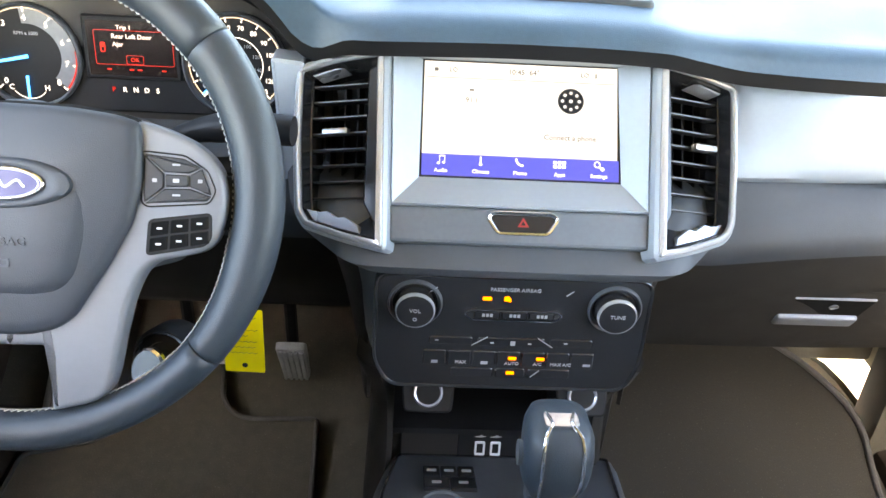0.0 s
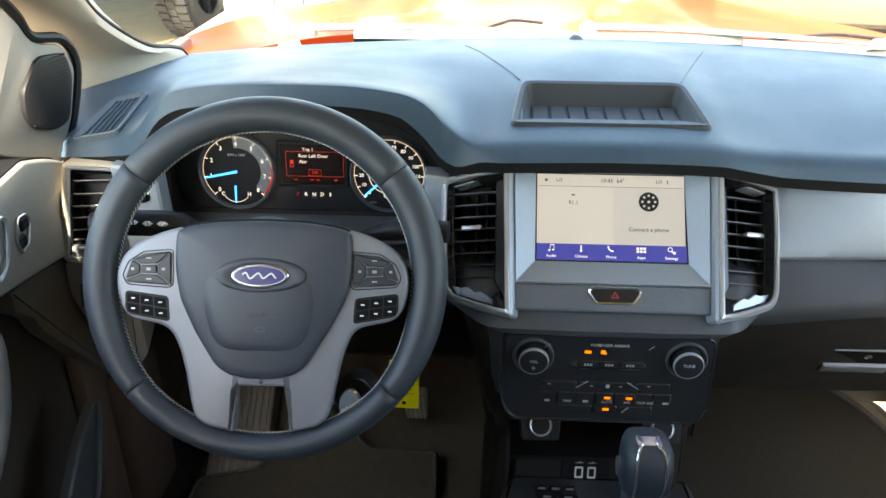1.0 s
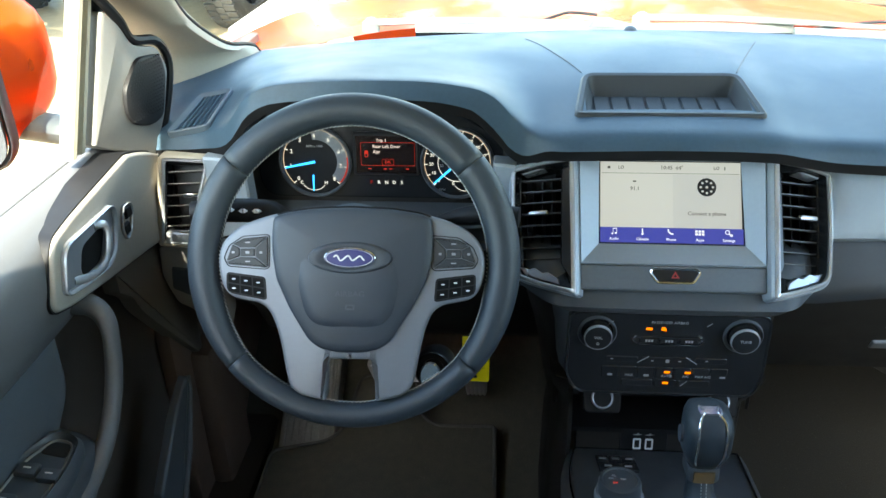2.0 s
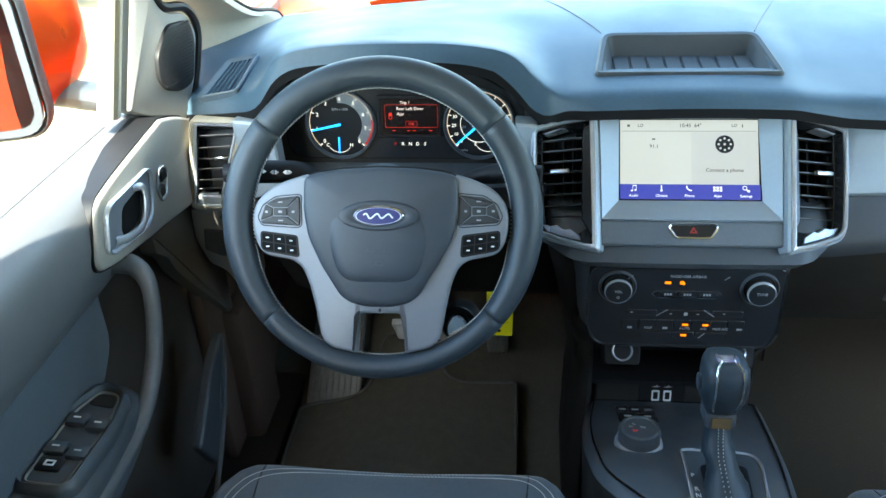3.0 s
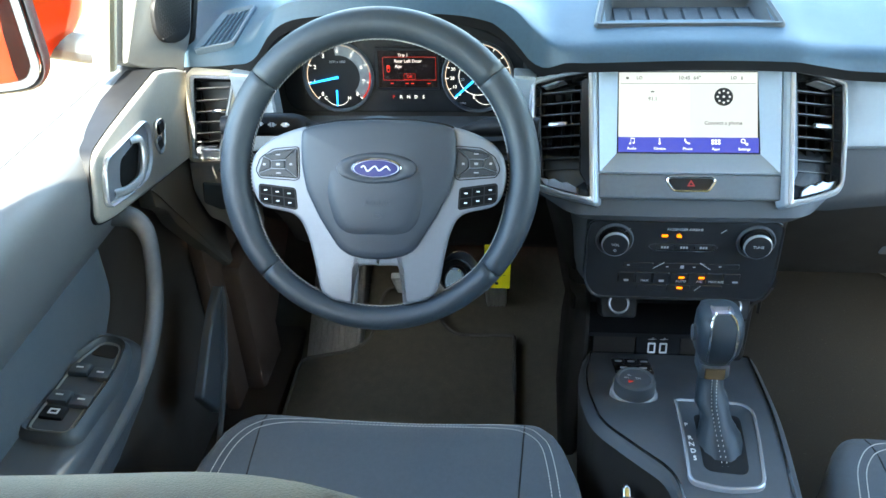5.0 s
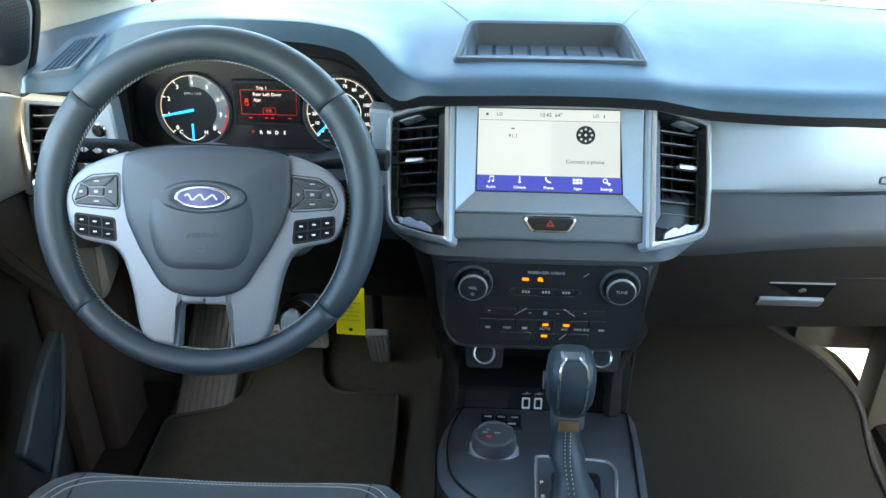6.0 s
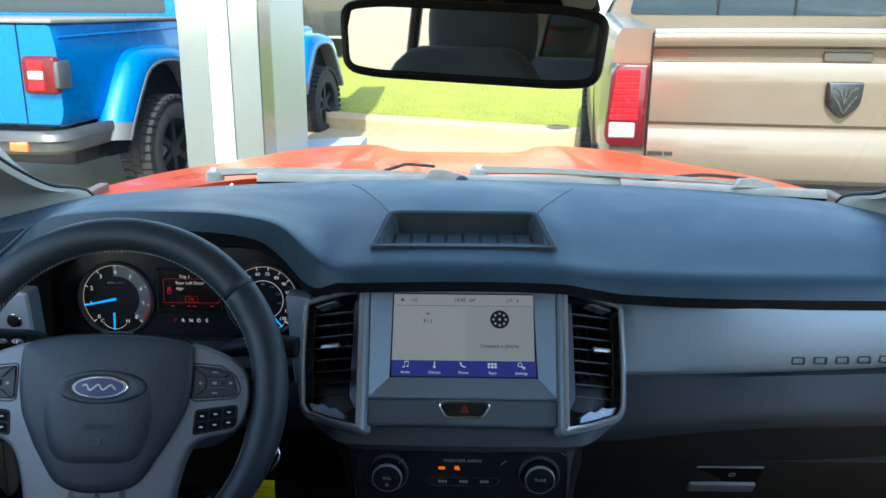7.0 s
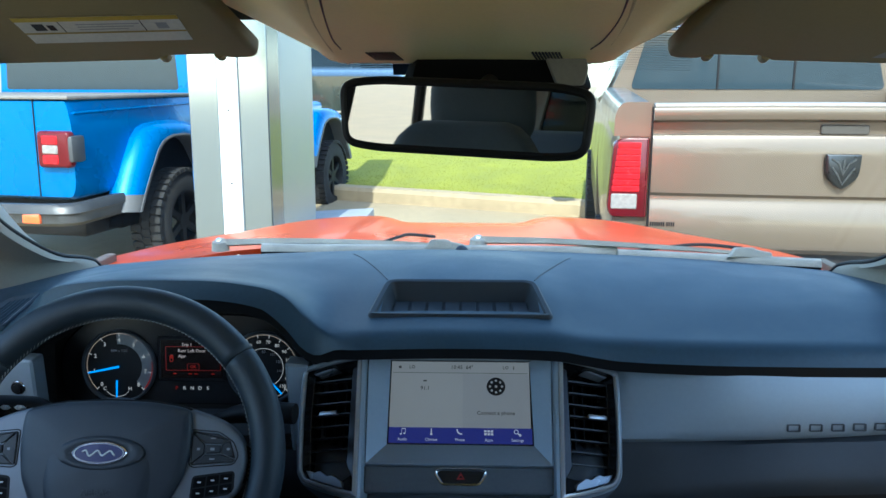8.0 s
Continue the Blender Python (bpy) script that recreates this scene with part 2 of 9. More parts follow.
PAD = surface("soft_dash_vinyl", (0.038, 0.072, 0.105), 0.46, spec=0.42, grain=0.45, grain_scale=1100, mottle=0.12)
DARK = surface("dark_grained_plastic", (0.052, 0.060, 0.069), 0.55, grain=0.3, grain_scale=1300, mottle=0.08)
BLACK = surface("black_plastic", (0.010, 0.010, 0.011), 0.5, mottle=0.05, spec=0.22)
PIANO = surface("gloss_black_plastic", (0.016, 0.017, 0.019), 0.22, mottle=0.05)
KEYTOP = surface("dark_grey_key_plastic", (0.018, 0.020, 0.023), 0.48, mottle=0.05)
SILVER = surface("satin_silver_paint", (0.30, 0.345, 0.385), 0.46, metal=0.3, mottle=0.04, rough_var=0.08)
WHEEL_SILVER = surface("warm_satin_silver_paint", (0.180, 0.190, 0.210), 0.46, metal=0.3, mottle=0.04)
# near-black that stands for shade in ducts and openings; also black keys
VOID = surface("matt_black_for_shade_and_keys", (0.004, 0.004, 0.004), 0.8, spec=0.15)
SATIN = surface("satin_bright_plating", (0.46, 0.48, 0.51), 0.24, metal=0.5, mottle=0.03)
CHROME = surface("satin_chrome", (0.75, 0.76, 0.78), 0.12, metal=1.0, mottle=0.03)
LEATHER = surface("black_wheel_leather", (0.025, 0.034, 0.043), 0.46, spec=0.42, grain=0.35, grain_scale=1100, mottle=0.08)
AIRBAG = surface("airbag_cover_vinyl", (0.028, 0.035, 0.045), 0.48, grain=0.3, grain_scale=1500, mottle=0.05)
THREAD = surface("grey_thread", (0.42, 0.42, 0.40), 0.8)
CLOTH = surface("charcoal_seat_cloth", (0.056, 0.069, 0.081), 0.85, grain=0.6, grain_scale=1400, mottle=0.12, sheen=0.15)
BEIGE = surface("greige_trim_plastic", (0.37, 0.33, 0.255), 0.6, grain=0.25, grain_scale=1300, mottle=0.06)
TAUPE = surface("grey_door_vinyl", (0.17, 0.165, 0.155), 0.5, grain=0.3, grain_scale=1300, mottle=0.06)
LINER = surface("woven_headliner", (0.52, 0.435, 0.225), 0.9, grain=0.6, grain_scale=900, mottle=0.06)
VISOR = surface("visor_vinyl", (0.27, 0.215, 0.105), 0.75, grain=0.4, grain_scale=1000, mottle=0.06)
CARPET = surface("black_carpet", (0.075, 0.069, 0.052), 0.95, grain=1.0, grain_scale=500, mottle=0.3, mottle_scale=60, dust=0.12)
# dark brown plastic; also the shade tone of undersides and the console's sides
GLOVE = surface("dark_brown_plastic_and_shade", (0.019, 0.017, 0.015), 0.65, spec=0.25, grain=0.3, grain_scale=1300, mottle=0.08)
RUBBER = surface("worn_grey_rubber", (0.075, 0.072, 0.066), 0.8, grain=0.5, grain_scale=500, mottle=0.2)
PEDAL = surface("worn_pedal_rubber", (0.24, 0.235, 0.225), 0.6, grain=0.3, grain_scale=600, mottle=0.2)
ORANGE = surface("orange_metallic_paint", (0.72, 0.080, 0.003), 0.30, metal=0.6, coat=0.10, spec=0.2, mottle=0.03, mottle_scale=3, edge=(1.0, 0.35, 0.10))
# dusty wiper grey, lightened further because the roof shades the wipers
GREYBLADE = surface("dusty_wiper_plastic_lightened", (0.60, 0.56, 0.46), 0.6, mottle=0.25, mottle_scale=30)
GREYPLASTIC = surface("weathered_grey_plastic", (0.105, 0.105, 0.105), 0.6, grain=0.4, grain_scale=200)
PALE_INK = glow("faint_screen_grey", (0.22, 0.215, 0.21), 0.010)
WHITE_INK = surface("white_print", (0.7, 0.7, 0.7), 0.5)
GREY_INK = surface("grey_print", (0.3, 0.3, 0.31), 0.5)
YELLOW = surface("yellow_card", (0.8, 0.62, 0.0), 0.6, mottle=0.05)
BADGE_BLUE = surface("blue_enamel", (0.008, 0.012, 0.11), 0.35, coat=0.1, mottle=0.03)
MIRROR = surface("mirror_silver", (0.60, 0.57, 0.50), 0.01, metal=1.0, mottle=0.0, rough_var=0.0)
GLASS = pane("windscreen_glass", (0.95, 0.95, 0.91), 0.55)
PRIVACY = pane("privacy_glass", (0.10, 0.115, 0.11), 0.8)
SIDEGLASS = pane("side_window_glass", (0.88, 0.92, 0.9), 0.6)
SCREEN_WHITE = glow("lit_screen_pale", (0.86, 0.85, 0.81), 0.038)
SCREEN_TILE = glow("lit_screen_tile", (0.82, 0.81, 0.79), 0.0345)
SCREEN_BLUE = glow("lit_screen_blue", (0.016, 0.02, 0.12), 0.24)
SCREEN_TEXT = glow("lit_screen_text", (0.9, 0.9, 0.95), 0.07)
AMBER = glow("amber_lamp", (1.0, 0.20, 0.004), 0.13)
RED_GLOW = glow("red_lamp", (1.0, 0.05, 0.03), 0.03)
BLUE_GLOW = glow("blue_needle", (0.03, 0.36, 1.0), 0.25)
DIAL_WHITE = glow("lit_dial_white", (0.9, 0.86, 0.8), 0.085)
CLUSTER_RED = glow("dim_red_display", (0.022, 0.012, 0.012), 0.01)

# ---- the cab shell ----
def plate_solid(name, rows, thick, material, label, category, kind="structure", up=1, skip=None):
    """A curved sheet with thickness: rows of points and their copies moved along z."""
    bm = B()
    sheet(bm, rows, skip=skip)
    low = bmesh.ops.duplicate(bm, geom=bm.faces[:])["geom"]
    for v in low:
        if isinstance(v, bmesh.types.BMVert):
            v.co.z += thick * up
    bmesh.ops.bridge_loops(bm, edges=[e for e in bm.edges if e.is_boundary]) if not skip else None
    return solo(name, bm, material, label, category, kind=kind, angle=40)


# floor pan with carpet, rising to the toe boards
rows = []
for y, z in ((-2.05, 0.56), (-1.3, 0.54), (-0.6, 0.50), (0.05, 0.50), (0.25, 0.53), (0.45, 0.66), (0.60, 0.86), (0.62, 1.05)):
    rows.append([(x, y, z + 0.006 * math.sin(9 * x + 5 * y) + (0.10 * math.exp(-((x) / 0.13) ** 2) if y < 0.3 else 0)) for x in [-0.72 + 1.44 * i / 36 for i in range(37)]])
plate_solid("floor", rows, 0.03, CARPET, "dark carpeted cab floor with specks of grit", "floor", up=-1, skip=lambda i, j: i == 4 and j >= 32)

# headliner: a shallow vault over the seats
rows = []
for y, z, w in ((0.10, 1.648, 0.66), (0.0, 1.68, 0.66), (-0.15, 1.715, 0.65), (-0.6, 1.745, 0.64), (-1.2, 1.735, 0.63), (-1.75, 1.70, 0.60), (-2.02, 1.64, 0.56)):
    rows.append([(x * w, y - 0.05 * x * x, z + 0.012 - 0.03 * abs(x) ** 4) for x in [-1 + i / 12 for i in range(25)]])
plate_solid("ceiling", rows, 0.045, LINER, "beige woven headliner over the cab", "ceiling")


rows = []
for y, z, w in ((0.14, 1.640, 0.68), (0.06, 1.690, 0.70), (-0.10, 1.745, 0.715), (-0.6, 1.785, 0.72), (-1.2, 1.780, 0.72), (-1.75, 1.755, 0.71), (-2.06, 1.70, 0.68)):
    rows.append([(x * w, y - 0.05 * x * x, z + 0.010 - 0.035 * abs(x) ** 4) for x in [-1 + i / 12 for i in range(25)]])
ROOF_ROWS = rows


def pillar(name, path, radii, material, label, flat=0.6):
    bm = B()
    tube(bm, smooth_path(path, 6), [r for r in np.interp(np.linspace(0, 1, (len(path) - 1) * 6 + 1), np.linspace(0, 1, len(path)), radii)], n=16, flat=flat)
    return solo(name, bm, material, label, "pillar", kind="structure", angle=60)


def front_pillar(s, side):
    """Trim that sweeps from the door seal over a rounded nose to the glass."""
    seal = smooth_path([(0.700, 0.185, 1.12), (0.715, 0.19, 1.21), (0.722, 0.198, 1.273), (0.722, 0.159, 1.315), (0.720, 0.112, 1.350), (0.716, 0.060, 1.388), (0.705, -0.02, 1.460), (0.685, -0.10, 1.560), (0.655, -0.17, 1.65)], 5)
    nose = smooth_path([(0.640, 0.46, 1.17), (0.643, 0.41, 1.225), (0.647, 0.374, 1.243), (0.654, 0.287, 1.268), (0.656, 0.175, 1.324), (0.652, 0.105, 1.372), (0.640, 0.02, 1.452), (0.615, -0.06, 1.545), (0.590, -0.12, 1.65)], 5)
    glass = smooth_path([(0.74, 0.52, 1.16), (0.745, 0.475, 1.205), (0.748, 0.44, 1.225), (0.745, 0.37, 1.280), (0.740, 0.28, 1.365), (0.732, 0.20, 1.440), (0.720, 0.12, 1.520), (0.705, 0.05, 1.60), (0.69, 0.0, 1.68)], 5)
    rows = []
    for a, b, c in zip(seal, nose, glass):
        mid = a.lerp(b, 0.5) + Vector((-0.016, -0.012, 0.0))
        near = a.lerp(b, 0.85) + Vector((-0.010, -0.008, 0.0))
        turn = b.lerp(c, 0.12) + Vector((-0.002, 0.004, 0.0))
        rows.append([(s * p.x, p.y, p.z) for p in (a + Vector((0.03, -0.01, 0)), a, a.lerp(mid, 0.5) + Vector((-0.004, -0.003, 0)), mid, near, b, turn, b.lerp(c, 0.5), c)])
    bm = B()
    sheet(bm, rows)
    bmesh.ops.recalc_face_normals(bm, faces=bm.faces)
    bmesh.ops.solidify(bm, geom=bm.faces[:], thickness=0.004)
    solo("pillar_front_" + side, bm, BEIGE, "pale greige windscreen pillar trim", "pillar", kind="structure", angle=70)
    bm = B()
    tube(bm, [(s * (b.x + 0.001), b.y + 0.006, b.z + 0.0045) for b in nose], 0.0045, n=8)
    solo("windscreen_seal_" + side, bm, BLACK, "black windscreen edge seal", "trim", kind="structure")


for s, side in ((-1, "left"), (1, "right")):
    front_pillar(s, side)
    pillar("pillar_middle_" + side, [(s * 0.76, -0.95, 0.5), (s * 0.76, -0.93, 1.0), (s * 0.72, -0.77, 1.35), (s * 0.64, -0.65, 1.70)], [0.09, 0.08, 0.055, 0.05], BEIGE, "greige door pillar trim between front and rear doors")
    pillar("pillar_rear_" + side, [(s * 0.74, -2.0, 0.6), (s * 0.74, -1.98, 1.15), (s * 0.70, -1.96, 1.4), (s * 0.62, -1.9, 1.68)], [0.12, 0.11, 0.09, 0.07], BEIGE, "greige rear cab pillar trim")
    bm = B()
    tube(bm, smooth_path([(s * 0.63, 0.0, 1.68), (s * 0.645, -0.5, 1.705), (s * 0.645, -1.3, 1.70), (s * 0.62, -1.95, 1.65)], 6), 0.045, n=12)
    solo("roof_rail_" + side, bm, LINER, "beige roof edge trim above the doors", "trim", kind="structure")
    bm = B()
    box(bm, s * 0.70 - 0.06, s * 0.70 + 0.06, -2.0, 0.28, 0.40, 0.545, bevel=0.02)
    solo("door_sill_" + side, bm, surface("dark_brown_sill_plastic", (0.034, 0.025, 0.019), 0.6), "dark door sill scuff plate", "sill", kind="structure")

# back of the cab with its window opening
bm = B()
frame_ring(bm, rounded([(-0.78, 0.5), (0.78, 0.5), (0.78, 1.3), (0.6, 1.72), (-0.6, 1.72), (-0.78, 1.3)], 0.03), rounded([(-0.60, 1.18), (0.60, 1.18), (0.60, 1.3), (0.52, 1.62), (-0.52, 1.62), (-0.60, 1.3)], 0.03), 0, 0.05, m=basis((0, -2.02, 0), (0, 0, 1), (0, -1, 0)))
solo("wall_back", bm, BEIGE, "greige back wall of the cab with a window opening", "wall", kind="structure")
bm = B()
slab(bm, [(-0.60, 1.18), (0.60, 1.18), (0.60, 1.3), (0.52, 1.62), (-0.52, 1.62), (-0.60, 1.3)], 0, 0.005, m=basis((0, -2.04, 0), (0, 0, 1), (0, -1, 0)))
ob = solo("window_back", bm, PRIVACY, "dark privacy glass rear cab window", "window", kind="structure")

plate_solid("roof", ROOF_ROWS, 0.02, ORANGE, "orange painted roof over the cab", "roof")

# windscreen
def wind(u, v):
    """u across (-1..1), v from base 0 to header 1."""
    w = 0.775 - 0.075 * v * v
    return (u * w, 0.545 - 0.085 * u * u - 0.47 * v, 1.205 - 0.022 * u * u + 0.45 * v - 0.006 * math.sin(math.pi * v))


bm = B()
sheet(bm, [[wind(-1 + i / 10, j / 8) for i in range(21)] for j in range(9)])
bmesh.ops.recalc_face_normals(bm, faces=bm.faces)
bmesh.ops.solidify(bm, geom=bm.faces[:], thickness=0.004)
ob = solo("windscreen", bm, GLASS, "raked clear windscreen", "window", kind="structure")
ob.visible_shadow = False
FRIT = surface("black_ceramic_band", (0.004, 0.004, 0.004), 0.4)
bm = B()
for u0, u1, v0, v1 in ((-1.0, 1.0, 0.0, 0.055), (-1.0, -0.955, 0.05, 1.0), (0.955, 1.0, 0.05, 1.0), (-1.0, 1.0, 0.95, 1.0), (-0.13, 0.20, 0.80, 0.96)):
    sheet(bm, [[Vector(wind(u0 + (u1 - u0) * i / 20, v0 + (v1 - v0) * j / 3)) - Vector((0, 0.006, 0.006)) for i in range(21)] for j in range(4)])
solo("windscreen_band", bm, FRIT, "black ceramic border printed round the windscreen", "trim", kind="structure")
# fading dots of the printed border, beside the mirror foot
bm = B()
for sgn, u0, u1 in ((-1, -0.19, -0.13), (1, 0.20, 0.42)):
    for i in range(64):
        for j in range(22):
            u = u0 + (u1 - u0) * (i + 0.5 * (j % 2)) / 64
            v = 0.955 - 0.0065 * j
            c = Vector(wind(u, v)) - Vector((0, 0.005, 0.005))
            r = 0.00135 * (1 - 0.022 * j)
            bm.faces.new([bm.verts.new(c + Vector((r * math.cos(k * math.pi / 3), -0.7 * r * math.sin(k * math.pi / 3), 0.7 * r * math.sin(k * math.pi / 3)))) for k in range(6)])
solo("windscreen_dots", bm, FRIT, "rows of black dots fading from the windscreen border", "trim", kind="stuff", smooth=False)

KICK = surface("brown_grey_kick_plastic", (0.105, 0.066, 0.046), 0.6, grain=0.3, grain_scale=900)
# kick panels beside the footwells, and the firewall
for s, side, mt in ((-1, "left", KICK), (1, "right", surface("olive_grey_kick_plastic", (0.085, 0.075, 0.056), 0.6, grain=0.3, grain_scale=900))):
    bm = B()
    if s < 0:
        box(bm, s * 0.725 - 0.012, s * 0.725 + 0.012, 0.02, 0.66, 0.46, 1.20, bevel=0.006)
        box(bm, s * 0.70 - 0.02, s * 0.70 + 0.02, 0.075, 0.20, 0.50, 0.822, bevel=0.012)
    else:
        box(bm, 0.713, 0.737, 0.02, 0.29, 0.46, 1.20, bevel=0.006)
        box(bm, 0.713, 0.737, 0.29, 0.66, 0.56, 1.20, bevel=0.006)
        box(bm, 0.53, 0.82, 0.36, 0.46, 0.602, 0.94, bevel=0.01)
        slab(bm, [(0.25, 0.45), (0.25, 0.556), (0.304, 0.561), (0.363, 0.556), (0.432, 0.542), (0.487, 0.521), (0.60, 0.48), (0.60, 0.45)][::-1], 0.0, 0.014, m=basis((0.641, 0, 0), (0, 0, 1), (1, 0, 0)))
        box(bm, 0.628, 0.715, 0.215, 0.285, 0.50, 0.98, bevel=0.012)
    solo("kick_panel_" + side, bm, mt, "plain kick panel beside the footwell", "trim", kind="structure")
bm = B()
box(bm, -0.76, 0.76, 0.60, 0.66, 0.45, 1.10)
box(bm, -0.73, 0.73, 0.44, 0.47, 0.85, 1.195)
solo("firewall", bm, CARPET, "dark carpeted bulkhead ahead of the footwells", "wall", kind="structure")

# ---- dashboard ----
FRONT = [(-0.74, 0.05, 1.196), (-0.66, 0.03, 1.203), (-0.61, 0.024, 1.210), (-0.585, 0.015, 1.222), (-0.566, 0.008, 1.240), (-0.5435, 0.005, 1.270), (-0.5235, 0.004, 1.285), (-0.5015, 0.004, 1.292), (-0.4445, 0.004, 1.2975), (-0.375, 0.004, 1.299), (-0.306, 0.004, 1.2977), (-0.2655, 0.004, 1.293), (-0.238, 0.004, 1.287),
         (-0.2175, 0.003, 1.2755), (-0.1965, 0.0, 1.253), (-0.179, -0.004, 1.236), (-0.163, -0.013, 1.2285), (-0.14, -0.024, 1.2285), (-0.12, -0.028, 1.230), (0.0, -0.03, 1.233), (0.12, -0.028, 1.230), (0.155, -0.024, 1.223), (0.20, -0.02, 1.215), (0.34, -0.024, 1.212), (0.60, -0.012, 1.209), (0.74, 0.02, 1.200)]
# height of the upright front face below that edge
FACE = [(-0.74, 0.008), (-0.61, 0.010), (-0.566, 0.022), (-0.54, 0.022), (-0.50, 0.022), (-0.30, 0.0235), (-0.25, 0.027), (-0.235, 0.034), (-0.2175, 0.041), (-0.2035, 0.044), (-0.189, 0.038), (-0.175, 0.026), (-0.16, 0.012), (-0.14, 0.008), (0.74, 0.008)]
MID = [(-0.74, 1.226), (-0.66, 1.236), (-0.60, 1.246), (-0.54, 1.270), (-0.43, 1.286), (-0.33, 1.284), (-0.26, 1.273), (-0.20, 1.262), (-0.15, 1.262), (-0.11, 1.267), (0.0, 1.268), (0.11, 1.267), (0.16, 1.256), (0.24, 1.246), (0.45, 1.246), (0.6, 1.243), (0.74, 1.228)]
FAR = [(-0.74, 1.225), (-0.6, 1.244), (-0.43, 1.262), (-0.2, 1.268), (0.0, 1.274), (0.2, 1.262), (0.45, 1.252), (0.6, 1.242), (0.74, 1.225)]


def pad_height(x, y):
    yf, zf = interp(x, FRONT)
    yb, zb = 0.52 - 0.09 * (x / 0.72) ** 2, 1.241 - 0.024 * (x / 0.72) ** 2
    pts = [(yf, zf), (0.14, interp(x, MID)), (0.30, interp(x, FAR)), (yb, zb)]
    # the top rolls over a soft shoulder into the front face
    rise = interp(x, [(-0.74, 0.008), (-0.60, 0.008), (-0.56, 0.004), (-0.50, 0.003), (-0.24, 0.003), (-0.18, 0.004), (-0.13, 0.005), (0.13, 0.005), (0.22, 0.010), (0.74, 0.009)])
    d = max(0.0, y - yf)
    return interp(y, pts) + rise * min(1.0, d / 0.020) ** 0.6 * math.exp(-max(0.0, d - 0.025) / 0.07)


TRAY = surface("dark_tray_plastic", (0.026, 0.031, 0.037), 0.55, grain=0.3, grain_scale=1300, mottle=0.08)


def dash_pad():
    root = thing("dashboard", "blue-grey soft vinyl dashboard with a hooded instrument binnacle", "dashboard")
    xs = sorted(set([-0.74 + 1.48 * i / 160 for i in range(161)] + [-0.104, 0.104, -0.112, 0.112]))
    ys = [-0.012, 0.0, 0.012, 0.025, 0.045, 0.075, 0.10, 0.132, 0.17, 0.21, 0.25, 0.29, 0.33, 0.37, 0.41]
    rows = []
    for k in range(4 + len(ys) + 3):
        row = []
        for x in xs:
            yf, zf = interp(x, FRONT)
            fh = interp(x, FACE)
            yb = 0.52 - 0.09 * (x / 0.72) ** 2
            if k == 0:
                p = (x, yf + 0.05, zf - fh - 0.022)
            elif k == 1:
                p = (x, yf + 0.004, zf - fh - 0.014)
            elif k == 2:
                p = (x, yf, zf - fh)
            elif k == 3:
                p = (x, yf + 0.005, zf)
            elif k < 4 + len(ys):
                y = ys[k - 4]
                y = max(y, yf + (0.008, 0.013, 0.019, 0.027)[k - 4] if k < 8 else yf + 0.030 + 0.001 * (k - 8))
                p = (x, y, pad_height(x, y))
            else:
                t = (k - 3 - len(ys)) / 3
                y = 0.41 + (yb - 0.41) * t
                p = (x, y, pad_height(x, y) - (0.02 if k == 6 + len(ys) else 0))
            row.append(p)
        rows.append(row)
    # underside of the pad's edge, blackened to give the shading below it
    bm = B()
    sheet(bm, rows[:3])
    part("lip", bm, BLACK, root, "underside of the pad's lip, coloured black as shade", angle=50)
    bm = B()
    sheet(bm, rows[2:], skip=lambda i, j: 6 <= i <= 8 and -0.105 < (xs[j] + xs[j + 1]) / 2 < 0.105)
    part("pad", bm, PAD, root, "soft blue-grey pad", angle=50)
    # open tray in the top of the pad
    bm = B()
    top = [(-0.122, 0.027), (0.122, 0.027), (0.106, 0.136), (-0.106, 0.136)]
    o = rounded(top, [0.012, 0.012, 0.02, 0.02], 5)
    rings = []
    for d, dz in ((0.0, -0.006), (0.001, 0.003), (0.004, 0.0055), (0.009, 0.0045), (0.011, 0.0), (0.013, -0.006), (0.020, -0.040)):
        rings.append([(x, y, 1.2460 + (y - 0.027) * 0.215 + dz) if dz > -0.03 else (x, y, 1.2375 + (y - 0.04) * 0.10) for x, y in shrink(o, d)])
    loft(bm, rings, cap=(False, True))
    part("tray", bm, TRAY, root, "open storage tray recessed in the dash top", angle=40)
    for i in range(8):
        bm = B()
        x = -0.0805 + 0.023 * i
        box(bm, x - 0.0100, x + 0.0100, 0.006, 0.072, -0.0005, 0.0028, Matrix.Translation((0, 0.04, 1.2375)) @ Matrix.Rotation(math.atan(0.10), 4, "X"), bevel=0.001, seg=1)
        part("rib", bm, TRAY, root)
    # moulded crease from the tray to the windscreen, either side
    for s in (-1, 1):
        bm = B()
        pth = [(s * (0.105 + 0.075 * t), 0.15 + 0.20 * t, 0) for t in [i / 8 for i in range(9)]]
        tube(bm, [(x, y, pad_height(x, y) + 0.0002) for x, y, _ in pth], 0.0009, n=6)
        part("crease", bm, DARK, root)
    # small sensor dome by the windscreen
    bm = B()
    lathe(bm, [(0.012, -0.004), (0.012, 0.001), (0.009, 0.006), (0.004, 0.009), (0, 0.0095)], 20, at(0.0, 0.462, 1.249))
    part("sensor", bm, DARK, root, "small dark light sensor dome")
    return root


dash_pad()

